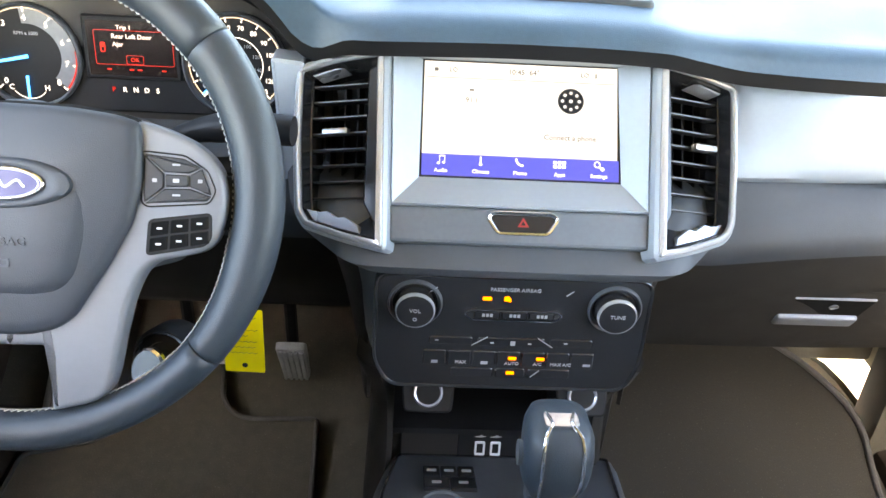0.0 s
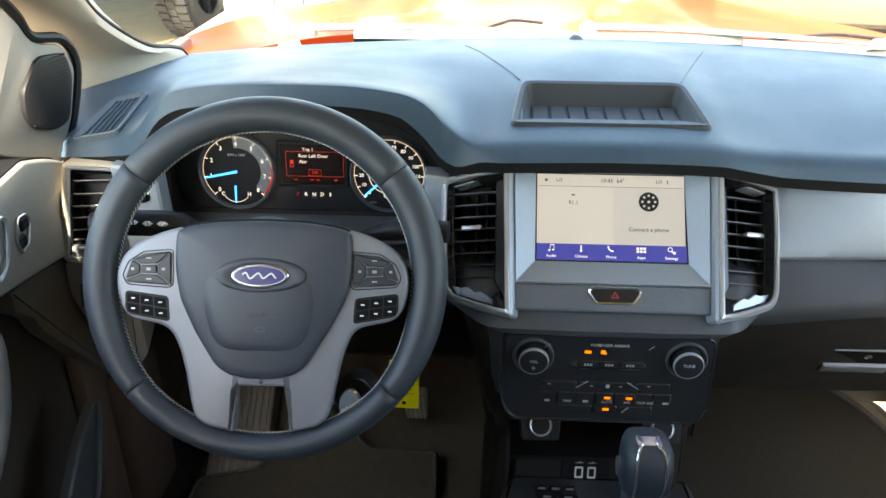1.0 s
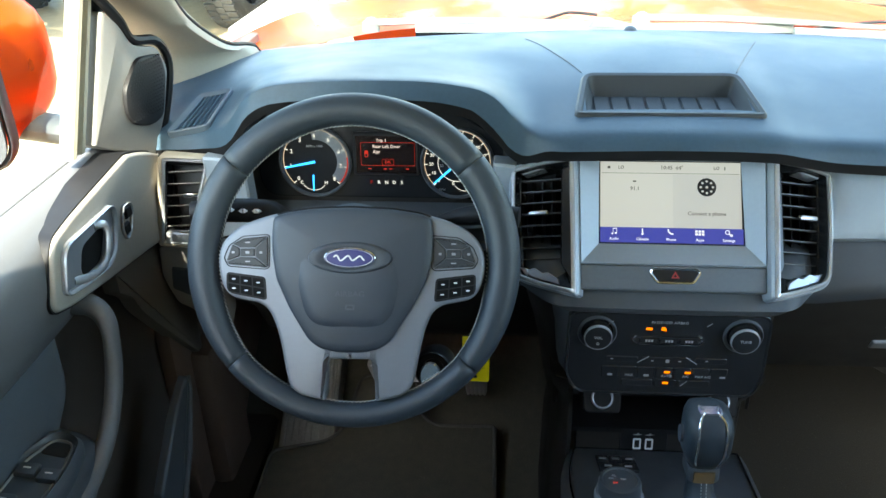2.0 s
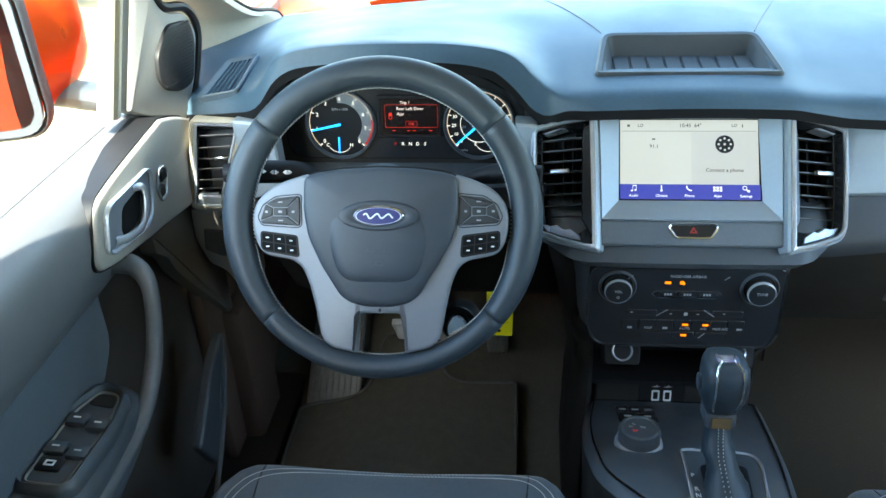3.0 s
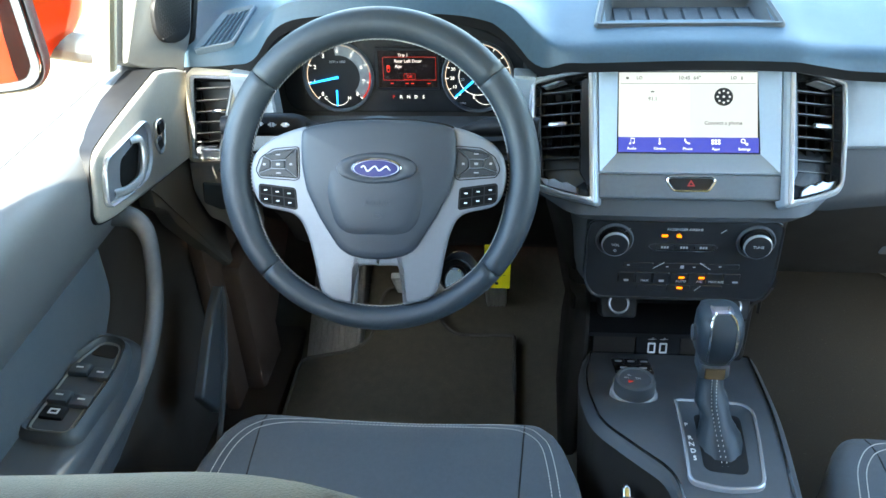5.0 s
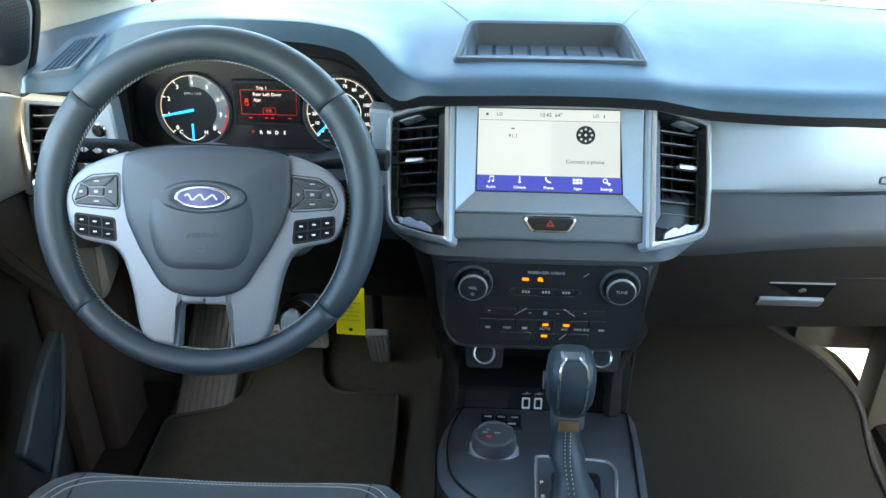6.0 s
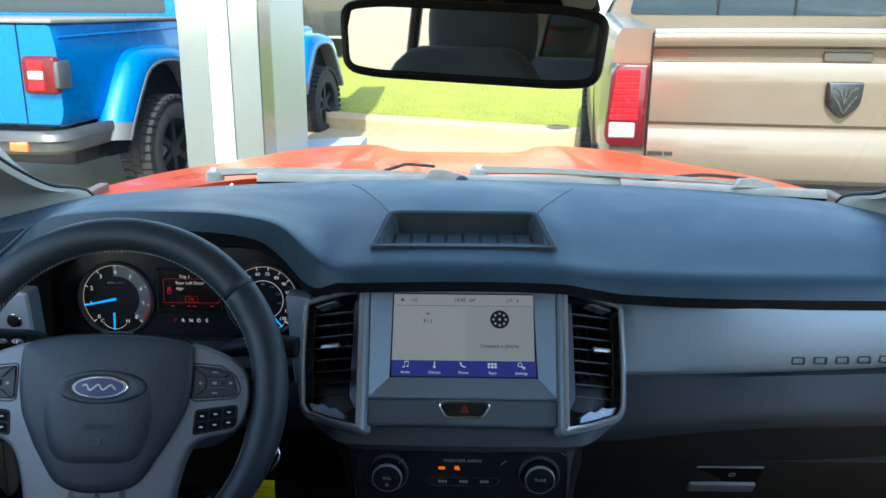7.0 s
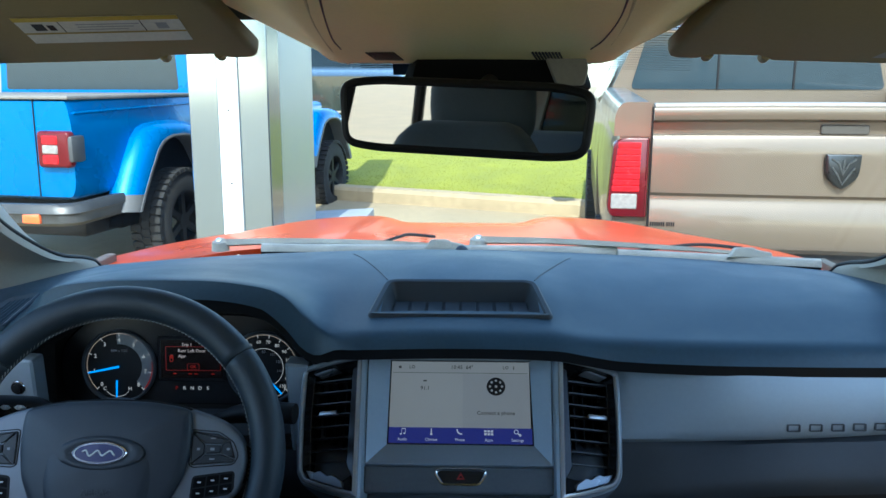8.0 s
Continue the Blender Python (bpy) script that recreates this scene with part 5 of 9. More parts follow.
# ---- instrument cluster ----
def cluster():
    m = lean((-0.376, 0.104, 1.150), 6)
    root = thing("instrument_cluster", "dark instrument cluster with two round dials and a red-lit display", "gauge cluster", m)
    # binnacle funnel
    bm = B()
    n = 40
    mouth, back = [], []
    for i in range(n + 1):
        x = -0.588 + (0.588 - 0.198) * i / n
        yf, zf = interp(x, FRONT)
        p = m.inverted() @ Vector((x, yf + 0.02, zf - interp(x, FACE) - 0.006))
        mouth.append(tuple(p))
        back.append((p.x * 0.93, min(p.y * 0.86, 0.088), 0.0))
    for x in (-0.198, -0.30, -0.393, -0.49, -0.588):
        p = m.inverted() @ Vector((x, 0.03, 1.066))
        mouth.append(tuple(p))
        back.append((p.x * 0.93, -0.072, 0.0))
    loft(bm, [mouth, back], cap=(False, True))
    part("binnacle", bm, GLOVE, root, "dark grained binnacle", angle=30)
    # stepped inner hood
    bm = B()
    rings = []
    for s, w, dz in ((0.985, 0.050, -0.002), (0.96, 0.045, -0.007), (0.95, 0.012, -0.012)):
        rings.append([(p[0] * s, p[1] * s + dz, w) for p in mouth[4:n - 3]])
    loft(bm, rings, closed=False, cap=(False, False))
    part("inner_hood", bm, BLACK, root)
    bm = B()
    slab(bm, rounded([(-0.185, -0.052), (0.18, -0.052), (0.175, 0.03), (0.10, 0.076), (-0.13, 0.082), (-0.19, 0.03)], 0.03, 5), 0.0, 0.004, 0.002)
    bl = B()
    sheet(bl, [[(x, -0.054 - 0.4 * w * (1 - (x / 0.3) ** 2) - 0.004, 0.003 + w) for x in [-0.19 + 0.38 * i / 24 for i in range(25)]] for w in (0, 0.012, 0.03, 0.055)])
    part("lower_lip", bl, DARK, root, "matt dark lower lip of the cluster")
    face = part("dial_face", bm, PIANO, root, "gloss black dial plate")
    for cx, kind in ((-0.103, "tach"), (0.101, "speed")):
        bm = B()
        lathe(bm, [(0.0485, 0.003), (0.0485, 0.010), (0.0505, 0.012), (0.0525, 0.010), (0.0525, 0.003)], 56, at(cx, 0.002), closed=True)
        d = part("dial", bm, DARK, root, "round instrument dial with white figures and a blue needle")
        bm = B()
        slab(bm, oval(cx, 0.002, 0.0482, 0.0482, 48), 0.003, 0.0046)
        part("dial_plate", bm, BLACK, d)
        bm = B()
        slab(bm, band(cx, 0.002, 0.0462, 0.0472, 225, -45), 0.0044, 0.0049)
        part("scale_arc", bm, glow("scale_amber" if kind == "tach" else "scale_pale", (0.8, 0.62, 0.45), 0.07), d)
        steps = 8 if kind == "tach" else 13
        for i in range(steps + 1):
            a = radians(225 - 270 * i / steps)
            c, s = math.cos(a), math.sin(a)
            bm = B()
            slab(bm, [(cx + rr * c + o * -s, 0.002 + rr * s + o * c) for rr, o in ((0.0425, -0.0006), (0.0475, -0.0006), (0.0475, 0.0006), (0.0425, 0.0006))], 0.0044, 0.0051)
            part("tick", bm, DIAL_WHITE, d)
        for i in range(steps + 1):
            a = radians(225 - 270 * i / steps)
            txt = str(i) if kind == "tach" else str(i * 10)
            writing(txt, 0.0084 if kind == "tach" else 0.0066, at(cx + 0.0370 * math.cos(a), 0.002 + 0.0370 * math.sin(a), 0.0052), DIAL_WHITE, d, name="numeral")
        # frosted inner crescent
        if kind == "tach":
            bm = B()
            slab(bm, band(cx, 0.002, 0.0315, 0.0460, 95, -43), 0.0044, 0.00475)
            part("crescent", bm, surface("frosted_grey", (0.16, 0.17, 0.18), 0.3), d)
            bm = B()
            slab(bm, band(cx, 0.002, 0.0456, 0.0476, 8, -42), 0.0044, 0.0052)
            part("red_zone", bm, RED_GLOW, d)
        else:
            bm = B()
            lathe(bm, [(0.0270, 0), (0.0278, 0), (0.0278, 0.0004), (0.0270, 0.0004)], 40, at(cx, 0.002, 0.0046), closed=True)
            part("inner_ring", bm, DIAL_WHITE, d)
            for i in range(1, 8):
                a = radians(225 - 270 * i / 8)
                writing(str(i * 20), 0.0052, at(cx + 0.0225 * math.cos(a), 0.002 + 0.0225 * math.sin(a), 0.0052), GREY_INK, d, name="numeral")
        # needles
        na = radians(192) if kind == "tach" else radians(222)
        bm = B()
        c, s = math.cos(na), math.sin(na)
        q = [(cx + rr * c - o * s, 0.002 + rr * s + o * c) for rr, o in ((0.0, -0.0016), (0.044, -0.0010), (0.046, 0.0), (0.044, 0.0010), (0.0, 0.0016))]
        slab(bm, q, 0.0075, 0.009)
        part("needle", bm, BLUE_GLOW, d, "glowing blue needle")
        bm = B()
        gx, gy = (cx - 0.004, -0.022) if kind == "tach" else (cx + 0.012, -0.020)
        na2 = radians(-92) if kind == "tach" else radians(-48)
        c, s = math.cos(na2), math.sin(na2)
        q = [(gx + rr * c - o * s, gy + rr * s + o * c) for rr, o in ((-0.004, -0.0012), (0.020, -0.0008), (0.020, 0.0008), (-0.004, 0.0012))]
        slab(bm, q, 0.0066, 0.0078)
        part("small_needle", bm, BLUE_GLOW, d)
        bm = B()
        slab(bm, band(gx, gy, 0.0192, 0.0199, 218, 322, 16), 0.0044, 0.0050)
        part("small_scale", bm, DIAL_WHITE, d)
        for txt, a in ((("C", 205), ("H", -25)) if kind == "tach" else (("E", 205), ("F", -25))):
            writing(txt, 0.0075, at(gx + 0.0195 * math.cos(radians(a)), gy + 0.0195 * math.sin(radians(a)), 0.0052), DIAL_WHITE, d, name="numeral")
        if kind == "tach":
            writing("RPM x 1000", 0.0048, at(cx, 0.024, 0.0052), GREY_INK, d)
        else:
            writing("MPH", 0.0046, at(cx - 0.022, -0.038, 0.0052), GREY_INK, d)
    # message display
    bm = B()
    slab(bm, rect(-0.0475, 0.0475, -0.017, 0.046, 0.003), 0.002, 0.008, 0.002)
    scr = part("message_display", bm, BLACK, root, "small display with dim red warning text")
    bm = B()
    slab(bm, rect(-0.043, 0.043, -0.013, 0.041), 0.007, 0.0084)
    part("lit_field", bm, CLUSTER_RED, scr)
    bm = B()
    frame_ring(bm, rect(-0.036, 0.041, -0.0022, 0.0318, 0.002, 3), rect(-0.03565, 0.04065, -0.00185, 0.03145, 0.002, 3), 0.008, 0.0089)
    frame_ring(bm, rect(-0.006, 0.011, -0.0012, 0.0075, 0.0015, 3), rect(-0.0057, 0.0107, -0.0009, 0.0072, 0.0015, 3), 0.008, 0.0090)
    frame_ring(bm, rect(-0.0305, -0.0255, 0.010, 0.020, 0.002, 3), rect(-0.0296, -0.0264, 0.0109, 0.0150, 0.001, 3), 0.008, 0.0090)
    part("red_frame", bm, RED_GLOW, scr)
    for txt, x, y, sz in (("Trip 1", -0.006, 0.0345, 0.0060), ("Rear Left Door", 0.001, 0.0258, 0.0063), ("Ajar", -0.0130, 0.0180, 0.0063), ("OK", 0.0025, 0.0030, 0.0060)):
        writing(txt, sz, at(x, y, 0.0088), glow("message_white", (0.9, 0.72, 0.66), 0.07) if txt != "OK" else RED_GLOW, scr)
    bm = B()
    for x in (-0.026, -0.004, 0.004, 0.028):
        slab(bm, rect(x, x + 0.0045, -0.0075, -0.0062), 0.008, 0.0088)
    part("status_bar", bm, RED_GLOW, scr)
    for i, txt in enumerate("PRNDS"):
        writing(txt, 0.0070, at(-0.023 + 0.0110 * i, -0.0285, 0.0046), RED_GLOW if txt == "P" else DIAL_WHITE, root)
    return root


cluster()

# satin trims either side of the cluster, with a small rotary dimmer
for x0, x1 in ((-0.608, -0.552), (-0.222, -0.192)):
    bm = B()
    slab(bm, rounded([(x0 + 0.006, 1.075), (x1 + 0.004, 1.085), (x1, 1.192), (x0, 1.195)], 0.004), -0.03, 0.0, 0.003, m=basis((0, 0.004 if x0 < -0.5 else -0.004, 0), (0, 0, 1), (0, -1, 0)))
    solo("cluster_trim", bm, SILVER, "narrow satin silver trim beside the instrument cluster", "trim", "trims beside the cluster")
root = thing("dimmer_knob", "small round dimmer control on silver trim", "knob", lean((-0.572, 0.003, 1.156), 0))
bm = B()
lathe(bm, [(0.0085, -0.004), (0.0085, 0.002), (0.006, 0.003), (0.0055, 0.006), (0, 0.007)], 20)
part("body", bm, BLACK, root)
bm = B()
lathe(bm, [(0.0085, 0.0), (0.0095, 0.001), (0.0085, 0.002)], 20, closed=True)
part("ring", bm, CHROME, root)


def side_vent():
    root = thing("side_air_vent", "black side air vent in a greige and chrome surround", "air vent", lean((-0.632, 0.008, 1.127), 8, rz=8))
    o = rounded([(-0.055, -0.060), (-0.007, -0.065), (0.037, 0.064), (-0.036, 0.070)], [0.010, 0.008, 0.006, 0.010], 4)
    lv = rounded([(-0.0435, -0.039), (-0.0115, -0.041), (0.029, 0.050), (-0.027, 0.053)], 0.004, 4)
    bm = B()
    loft(bm, [[(x, y, w) for x, y in shrink(o, d)] for d, w in ((-0.001, -0.05), (-0.001, 0.001), (0.001, 0.0035), (0.004, 0.004), (0.0055, 0.001))], cap=(False, False))
    part("surround", bm, BEIGE, root, "greige surround", angle=50)
    bm = B()
    frame_ring(bm, shrink(o, 0.0050), shrink(o, 0.0095), -0.04, 0.0048, 0.0040, round_by=0.0012)
    part("chrome_ring", bm, SATIN, root, "bright satin chrome ring")
    bm = B()
    frame_ring(bm, shrink(o, 0.0095), lv, -0.04, 0.0025, -0.004, round_by=0.001)
    part("inner_rim", bm, PIANO, root)
    bm = B()
    slab(bm, shrink(o, 0.006), -0.06, -0.042)
    part("duct", bm, VOID, root)
    for y in (0.043, 0.026, 0.010, -0.005, -0.021, -0.034):
        t = (y + 0.040) / 0.092
        x0, x1 = -0.0435 + 0.0165 * t, -0.0115 + 0.0400 * t
        bm = B()
        box(bm, x0, x1, -0.0011, 0.0011, -0.008, 0.002, at(0, y, -0.006) @ Matrix.Rotation(radians(-22), 4, "X"), bevel=0.0006, seg=1)
        part("slat", bm, SLAT, root)
    for i in range(3):
        bm = B()
        box(bm, -0.028 + 0.013 * i, -0.0265 + 0.013 * i, -0.036, 0.048, -0.040, -0.026)
        part("vane", bm, BLACK, root)
    bm = B()
    box(bm, -0.011, 0.012, 0.008, 0.014, -0.006, 0.003, bevel=0.0018)
    part("tab", bm, CHROME, root, "chrome adjuster tab")
    bm = B()
    slab(bm, rounded([(-0.043, -0.056), (-0.010, -0.057), (-0.008, -0.043), (-0.042, -0.040)], 0.003, 3), -0.02, 0.0045, 0.002)
    part("foot_wing", bm, SATIN, root, "bright wedge shape at the foot")


GREIGE = surface("greige_door_plastic", (0.29, 0.272, 0.242), 0.55, grain=0.25, grain_scale=1300, mottle=0.06)
side_vent()

# greige lower end of the dash below the side vent, with the lamp switch
root = thing("dash_end_panel", "greige dash end panel with a black lamp switch", "dashboard", lean((-0.65, 0.020, 1.0), -6, rz=10))
bm = B()
slab(bm, rounded([(0.016, -0.131), (0.034, -0.105), (0.036, 0.054), (-0.046, 0.058), (-0.050, 0.003), (-0.037, -0.045), (-0.016, -0.0587)], [0.012, 0.012, 0.006, 0.008, 0.012, 0.010, 0.010], 4), -0.06, 0.0, 0.006, seg=2)
part("panel", bm, GREIGE, root)
bm = B()
slab(bm, rounded([(-0.038, -0.015), (-0.015, -0.030), (0.034, -0.030), (0.034, 0.016), (-0.008, 0.018), (-0.033, 0.023)], 0.004, 3), -0.01, 0.003, 0.002)
sw = part("lamp_switch", bm, DARK, root, "dark lamp switch panel")
bm = B()
lathe(bm, [(0.015, 0), (0.015, 0.008), (0.0125, 0.012), (0, 0.012)], 28, at(0.012, -0.006, 0.003))
part("rotary", bm, DARK, sw)

# ---- centre console ----
CON = basis((0.0, -0.23, 0.842), (0, 0.914, -0.407), (0, 0.407, 0.914))


def console():
    root = thing("centre_console", "dark plastic centre console between the front seats", "console", CON)
    o = rounded([(-0.030, -0.36), (0.090, -0.36), (0.097, -0.17), (0.105, -0.07), (0.127, 0.09), (0.142, 0.215), (-0.100, 0.215), (-0.114, 0.12), (-0.118, 0.03), (-0.110, -0.062), (-0.066, -0.113), (-0.030, -0.146), (-0.026, -0.19)], [0.02, 0.02, 0.05, 0.05, 0.05, 0.01, 0.01, 0.03, 0.04, 0.03, 0.04, 0.03, 0.03], 5)
    bm = B()
    rings = [[(x * 1.03, y, -0.35) for x, y in o], [(x * 1.02, y, -0.012) for x, y in shrink(o, -0.006)], [(x, y, -0.002) for x, y in shrink(o, -0.002)], [(x, y, 0.0) for x, y in shrink(o, 0.003)]]
    loft(bm, rings[1:], cap=(False, True))
    part("body", bm, DARK, root, angle=40)
    # the body's own sides, split off and darkened to look shaded
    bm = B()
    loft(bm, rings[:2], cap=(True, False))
    part("side_wall", bm, GLOVE, root, "side wall of the console, coloured darker as shade", angle=40)
    bm = B()
    frame_ring(bm, shrink(o, 0.002), shrink(o, 0.0045), -0.002, 0.002, 0.0015)
    part("edge", bm, PIANO, root)
    # shift gate
    g = rounded([(-0.017, -0.158), (0.024, -0.168), (0.067, -0.162), (0.086, -0.028), (0.078, -0.004), (-0.008, 0.005)], [0.012, 0.06, 0.014, 0.02, 0.018, 0.012], 5)
    bm = B()
    frame_ring(bm, g, shrink(g, 0.004), -0.002, 0.0055, 0.005, round_by=0.001)
    part("gate_rim", bm, SATIN, root, "bright metal shift gate surround")
    bm = B()
    slab(bm, shrink(g, 0.004), -0.002, 0.003)
    gate = part("gate_plate", bm, DARK, root)
    bm = B()
    slab(bm, rounded([(0.003, -0.142), (0.052, -0.146), (0.064, -0.040), (0.008, -0.040)], 0.012, 4), 0.002, 0.0034)
    part("gate_slot", bm, BLACK, gate)
    for i, (txt, y) in enumerate((("P", -0.070), ("R", -0.096), ("N", -0.107), ("D", -0.118), ("S", -0.129))):
        writing(txt, 0.0090, at(-0.0042, y + 0.004, 0.0036), WHITE_INK, gate)
    # small key block
    for i in range(2):
        for j in range(2 if i else 3):
            wd = 0.0265 if i else 0.0175
            x0 = -0.070 + j * (wd + 0.001)
            bm = B()
            slab(bm, rect(x0, x0 + wd, 0.114 + 0.031 * (1 - i), 0.143 + 0.031 * (1 - i), 0.001, 2), 0.0, 0.004, 0.001)
            kb = part("key", bm, PIANO, root)
            bm = B()
            slab(bm, rect(x0 + wd / 2 - 0.005, x0 + wd / 2 + 0.005, 0.126 + 0.031 * (1 - i), 0.132 + 0.031 * (1 - i), 0.001, 2), 0.003, 0.0045)
            part("key_mark", bm, GREY_INK, kb)
    # drive mode dial
    dm = at(-0.056, 0.022, 0.004) @ Matrix.Rotation(radians(20), 4, "X") @ Matrix.Scale(0.78, 4)
    bm = B()
    lathe(bm, [(0.040, -0.022), (0.040, -0.001), (0.039, 0.003), (0.0375, 0.006), (0.0335, 0.007), (0.0335, 0.0)], 48, dm, closed=True)
    dial = part("dial_ring", bm, SATIN, root, "bright ring of the drive selector")
    bm = B()
    lathe(bm, [(0.0345, 0.001), (0.034, 0.024), (0.032, 0.030), (0.028, 0.0315), (0.0265, 0.0290), (0.0, 0.0290)], 48, dm)
    part("drive_selector", bm, DARK, dial, "round black drive selector knob")
    for txt, x, y, mt in (("4L", -0.009, 0.010, GREY_INK), ("4H", -0.014, 0.003, GREY_INK), ("2H", -0.008, -0.007, RED_GLOW), ("TM", 0.005, 0.001, GREY_INK)):
        writing(txt, 0.0066, dm @ at(x, y, 0.0297), mt, dial)
    # cup holder well beside the gate
    bm = B()
    lathe(bm, [(0.036, 0.0), (0.041, 0.004), (0.040, 0.002), (0.036, -0.03), (0.0, -0.03)], 32, at(0.02, -0.31, 0.001))
    part("cup_holder", bm, DARK, root)
    # the console flattens towards the back
    for ob in root.children_recursive:
        if ob.name.split(".")[0] in ("body", "side_wall", "edge", "gate_rim", "gate_plate", "gate_slot"):
            bm = bmesh.new()
            bm.from_mesh(ob.data)
            for k in range(17):
                bmesh.ops.bisect_plane(bm, geom=bm.verts[:] + bm.edges[:] + bm.faces[:], plane_co=(0, -0.02 * k, 0), plane_no=(0, 1, 0))
            bm.to_mesh(ob.data)
            bm.free()
        for v in ob.data.vertices:
            y = v.co.y
            v.co.z -= (1.5 * y * y if y > -0.16 else 0.0384 - 0.48 * (y + 0.16)) if y < 0 else 0
    return root


console()


def shifter():
    root = thing("gear_shifter", "black leather gear shifter with silver accents and a stitched boot", "gear lever", CON @ at(0.020, -0.052, -0.006))
    lever = Matrix.Rotation(radians(17), 4, "X") @ Matrix.Diagonal((0.92, 0.92, 0.86, 1))
    # boot
    bm = B()
    rings = []
    for z, rx, ry, dy, dx in ((0.0, 0.0290, 0.044, -0.050, 0.010), (0.010, 0.0275, 0.038, -0.045, 0.010), (0.019, 0.0255, 0.033, -0.037, 0.010), (0.023, 0.0225, 0.031, -0.033, 0.009), (0.032, 0.0195, 0.027, -0.025, 0.007), (0.042, 0.0190, 0.024, -0.019, 0.005), (0.050, 0.0215, 0.023, -0.014, 0.002), (0.058, 0.0205, 0.021, -0.009, 0.001), (0.066, 0.0175, 0.020, -0.006, 0.0), (0.074, 0.0165, 0.0185, -0.002, 0.0), (0.082, 0.0160, 0.018, 0.0, 0.0), (0.090, 0.0158, 0.0175, 0.002, 0.0)):
        rings.append([(dx + (rx * math.cos(2 * math.pi * i / 28)) * (1 + 0.05 * math.sin(3 * i + z * 90)), ry * math.sin(2 * math.pi * i / 28) * (1 + 0.04 * math.sin(2 * i + z * 130)) + dy, z) for i in range(28)])
    loft(bm, rings, m=lever)
    boot = part("boot", bm, LEATHER, root, "creased black leather boot", angle=60)
    for x in (-0.003, 0.003):
        bm = B()
        for i in range(22):
            z = 0.006 + 0.086 * i / 22
            yy = np.interp(z, [0.0, 0.010, 0.019, 0.032, 0.042, 0.058, 0.074, 0.092], [-0.098, -0.087, -0.073, -0.055, -0.046, -0.033, -0.023, -0.018])
            tube(bm, [(x + 0.009 * max(0, 1 - z / 0.055), yy - 0.0008, z), (x + 0.009 * max(0, 1 - z / 0.055), yy - 0.0006, z + 0.0022)], 0.0006, n=4, m=lever)
        part("stitching", bm, THREAD, boot)
    # neck and band
    bm = B()
    loft(bm, [[(p[0], p[1] + 0.004, z) for p in rect(-w, w, -d, d, 0.006, 3)] for z, w, d in ((0.088, 0.017, 0.018), (0.092, 0.019, 0.020), (0.106, 0.019, 0.020), (0.110, 0.018, 0.019))], m=lever)
    part("neck", bm, DARK, root)
    bm = B()
    loft(bm, [[(p[0], p[1] + 0.004, z) for p in rect(-0.0125, 0.0125, -0.0225, -0.015, 0.002, 2)] for z in (0.090, 0.106)], m=lever)
    part("front_badge", bm, surface("warm_bronze_plating", (0.42, 0.27, 0.13), 0.25, metal=0.8, mottle=0.04), root, "polished metal badge on the neck")
    # knob
    def knob_ring(z, w, d, dy, n=32, e=0.65):
        out = []
        for i in range(n):
            a = 2 * math.pi * i / n
            out.append((w * math.copysign(abs(math.cos(a)) ** e, math.cos(a)), dy + d * math.copysign(abs(math.sin(a)) ** e, math.sin(a)), z))
        return out
    prof = [(0.110, 0.016, 0.018, 0.002), (0.119, 0.022, 0.022, 0.0), (0.132, 0.027, 0.027, -0.002), (0.148, 0.0280, 0.031, -0.004), (0.165, 0.0282, 0.032, -0.004), (0.179, 0.0272, 0.030, -0.002), (0.188, 0.0235, 0.026, 0.001), (0.1915, 0.014, 0.016, 0.003)]
    bm = B()
    loft(bm, [knob_ring(*p) for p in prof], m=lever)
    kn = part("knob", bm, LEATHER, root, "rounded black knob", angle=60)
    for s in (-1, 1):
        bm = B()
        pth = []
        for z, w, d, dy in prof[1:]:
            pth.append((s * w * 0.56, dy - d * 0.96, z + 0.0004))
        pth.append((s * 0.011, 0.002, 0.1918))
        tube(bm, smooth_path(pth, 4), 0.0016, n=8, m=lever)
        part("bright_line", bm, CHROME, kn)
    bm = B()
    loft(bm, [[(p[0], p[1], z) for p in rect(-0.0135, 0.0135, -0.0135, 0.004, 0.003, 3)] for z in (0.188, 0.1925)], m=lever @ Matrix.Translation((0, -0.003, 0)))
    part("top_plate", bm, CHROME, kn, "brushed metal plate on top")
    bm = B()
    loft(bm, [[(x, p[0] - 0.004, p[1] + 0.155) for p in oval(0, 0, 0.009, 0.012, 16)] for x in (-0.0315, -0.026)], m=lever)
    part("release_button", bm, DARK, kn)
    return root


shifter()


def parking_brake():
    root = thing("parking_brake", "dark parking brake lever with a bright release button", "brake lever")
    tip, tail = Vector((-0.081, -0.388, 0.838)), Vector((-0.084, -0.62, 0.770))
    d = (tip - tail).normalized()
    bm = B()
    tube(bm, [tail, tail.lerp(tip, 0.3), tail.lerp(tip, 0.7), tail.lerp(tip, 0.92), tip], [0.011, 0.014, 0.0155, 0.0150, 0.0125], n=16)
    part("grip", bm, LEATHER, root, "black leather grip", angle=60)
    bm = B()
    tube(bm, [tip - d * 0.004, tip + d * 0.012, tip + d * 0.017, tip + d * 0.019], [0.0075, 0.0075, 0.0068, 0.0045], n=16)
    part("button", bm, CHROME, root, "bright release button", angle=60)
    bm = B()
    box(bm, -0.098, -0.070, -0.70, -0.56, 0.60, 0.775, bevel=0.008)
    part("mount", bm, BLACK, root)


parking_brake()


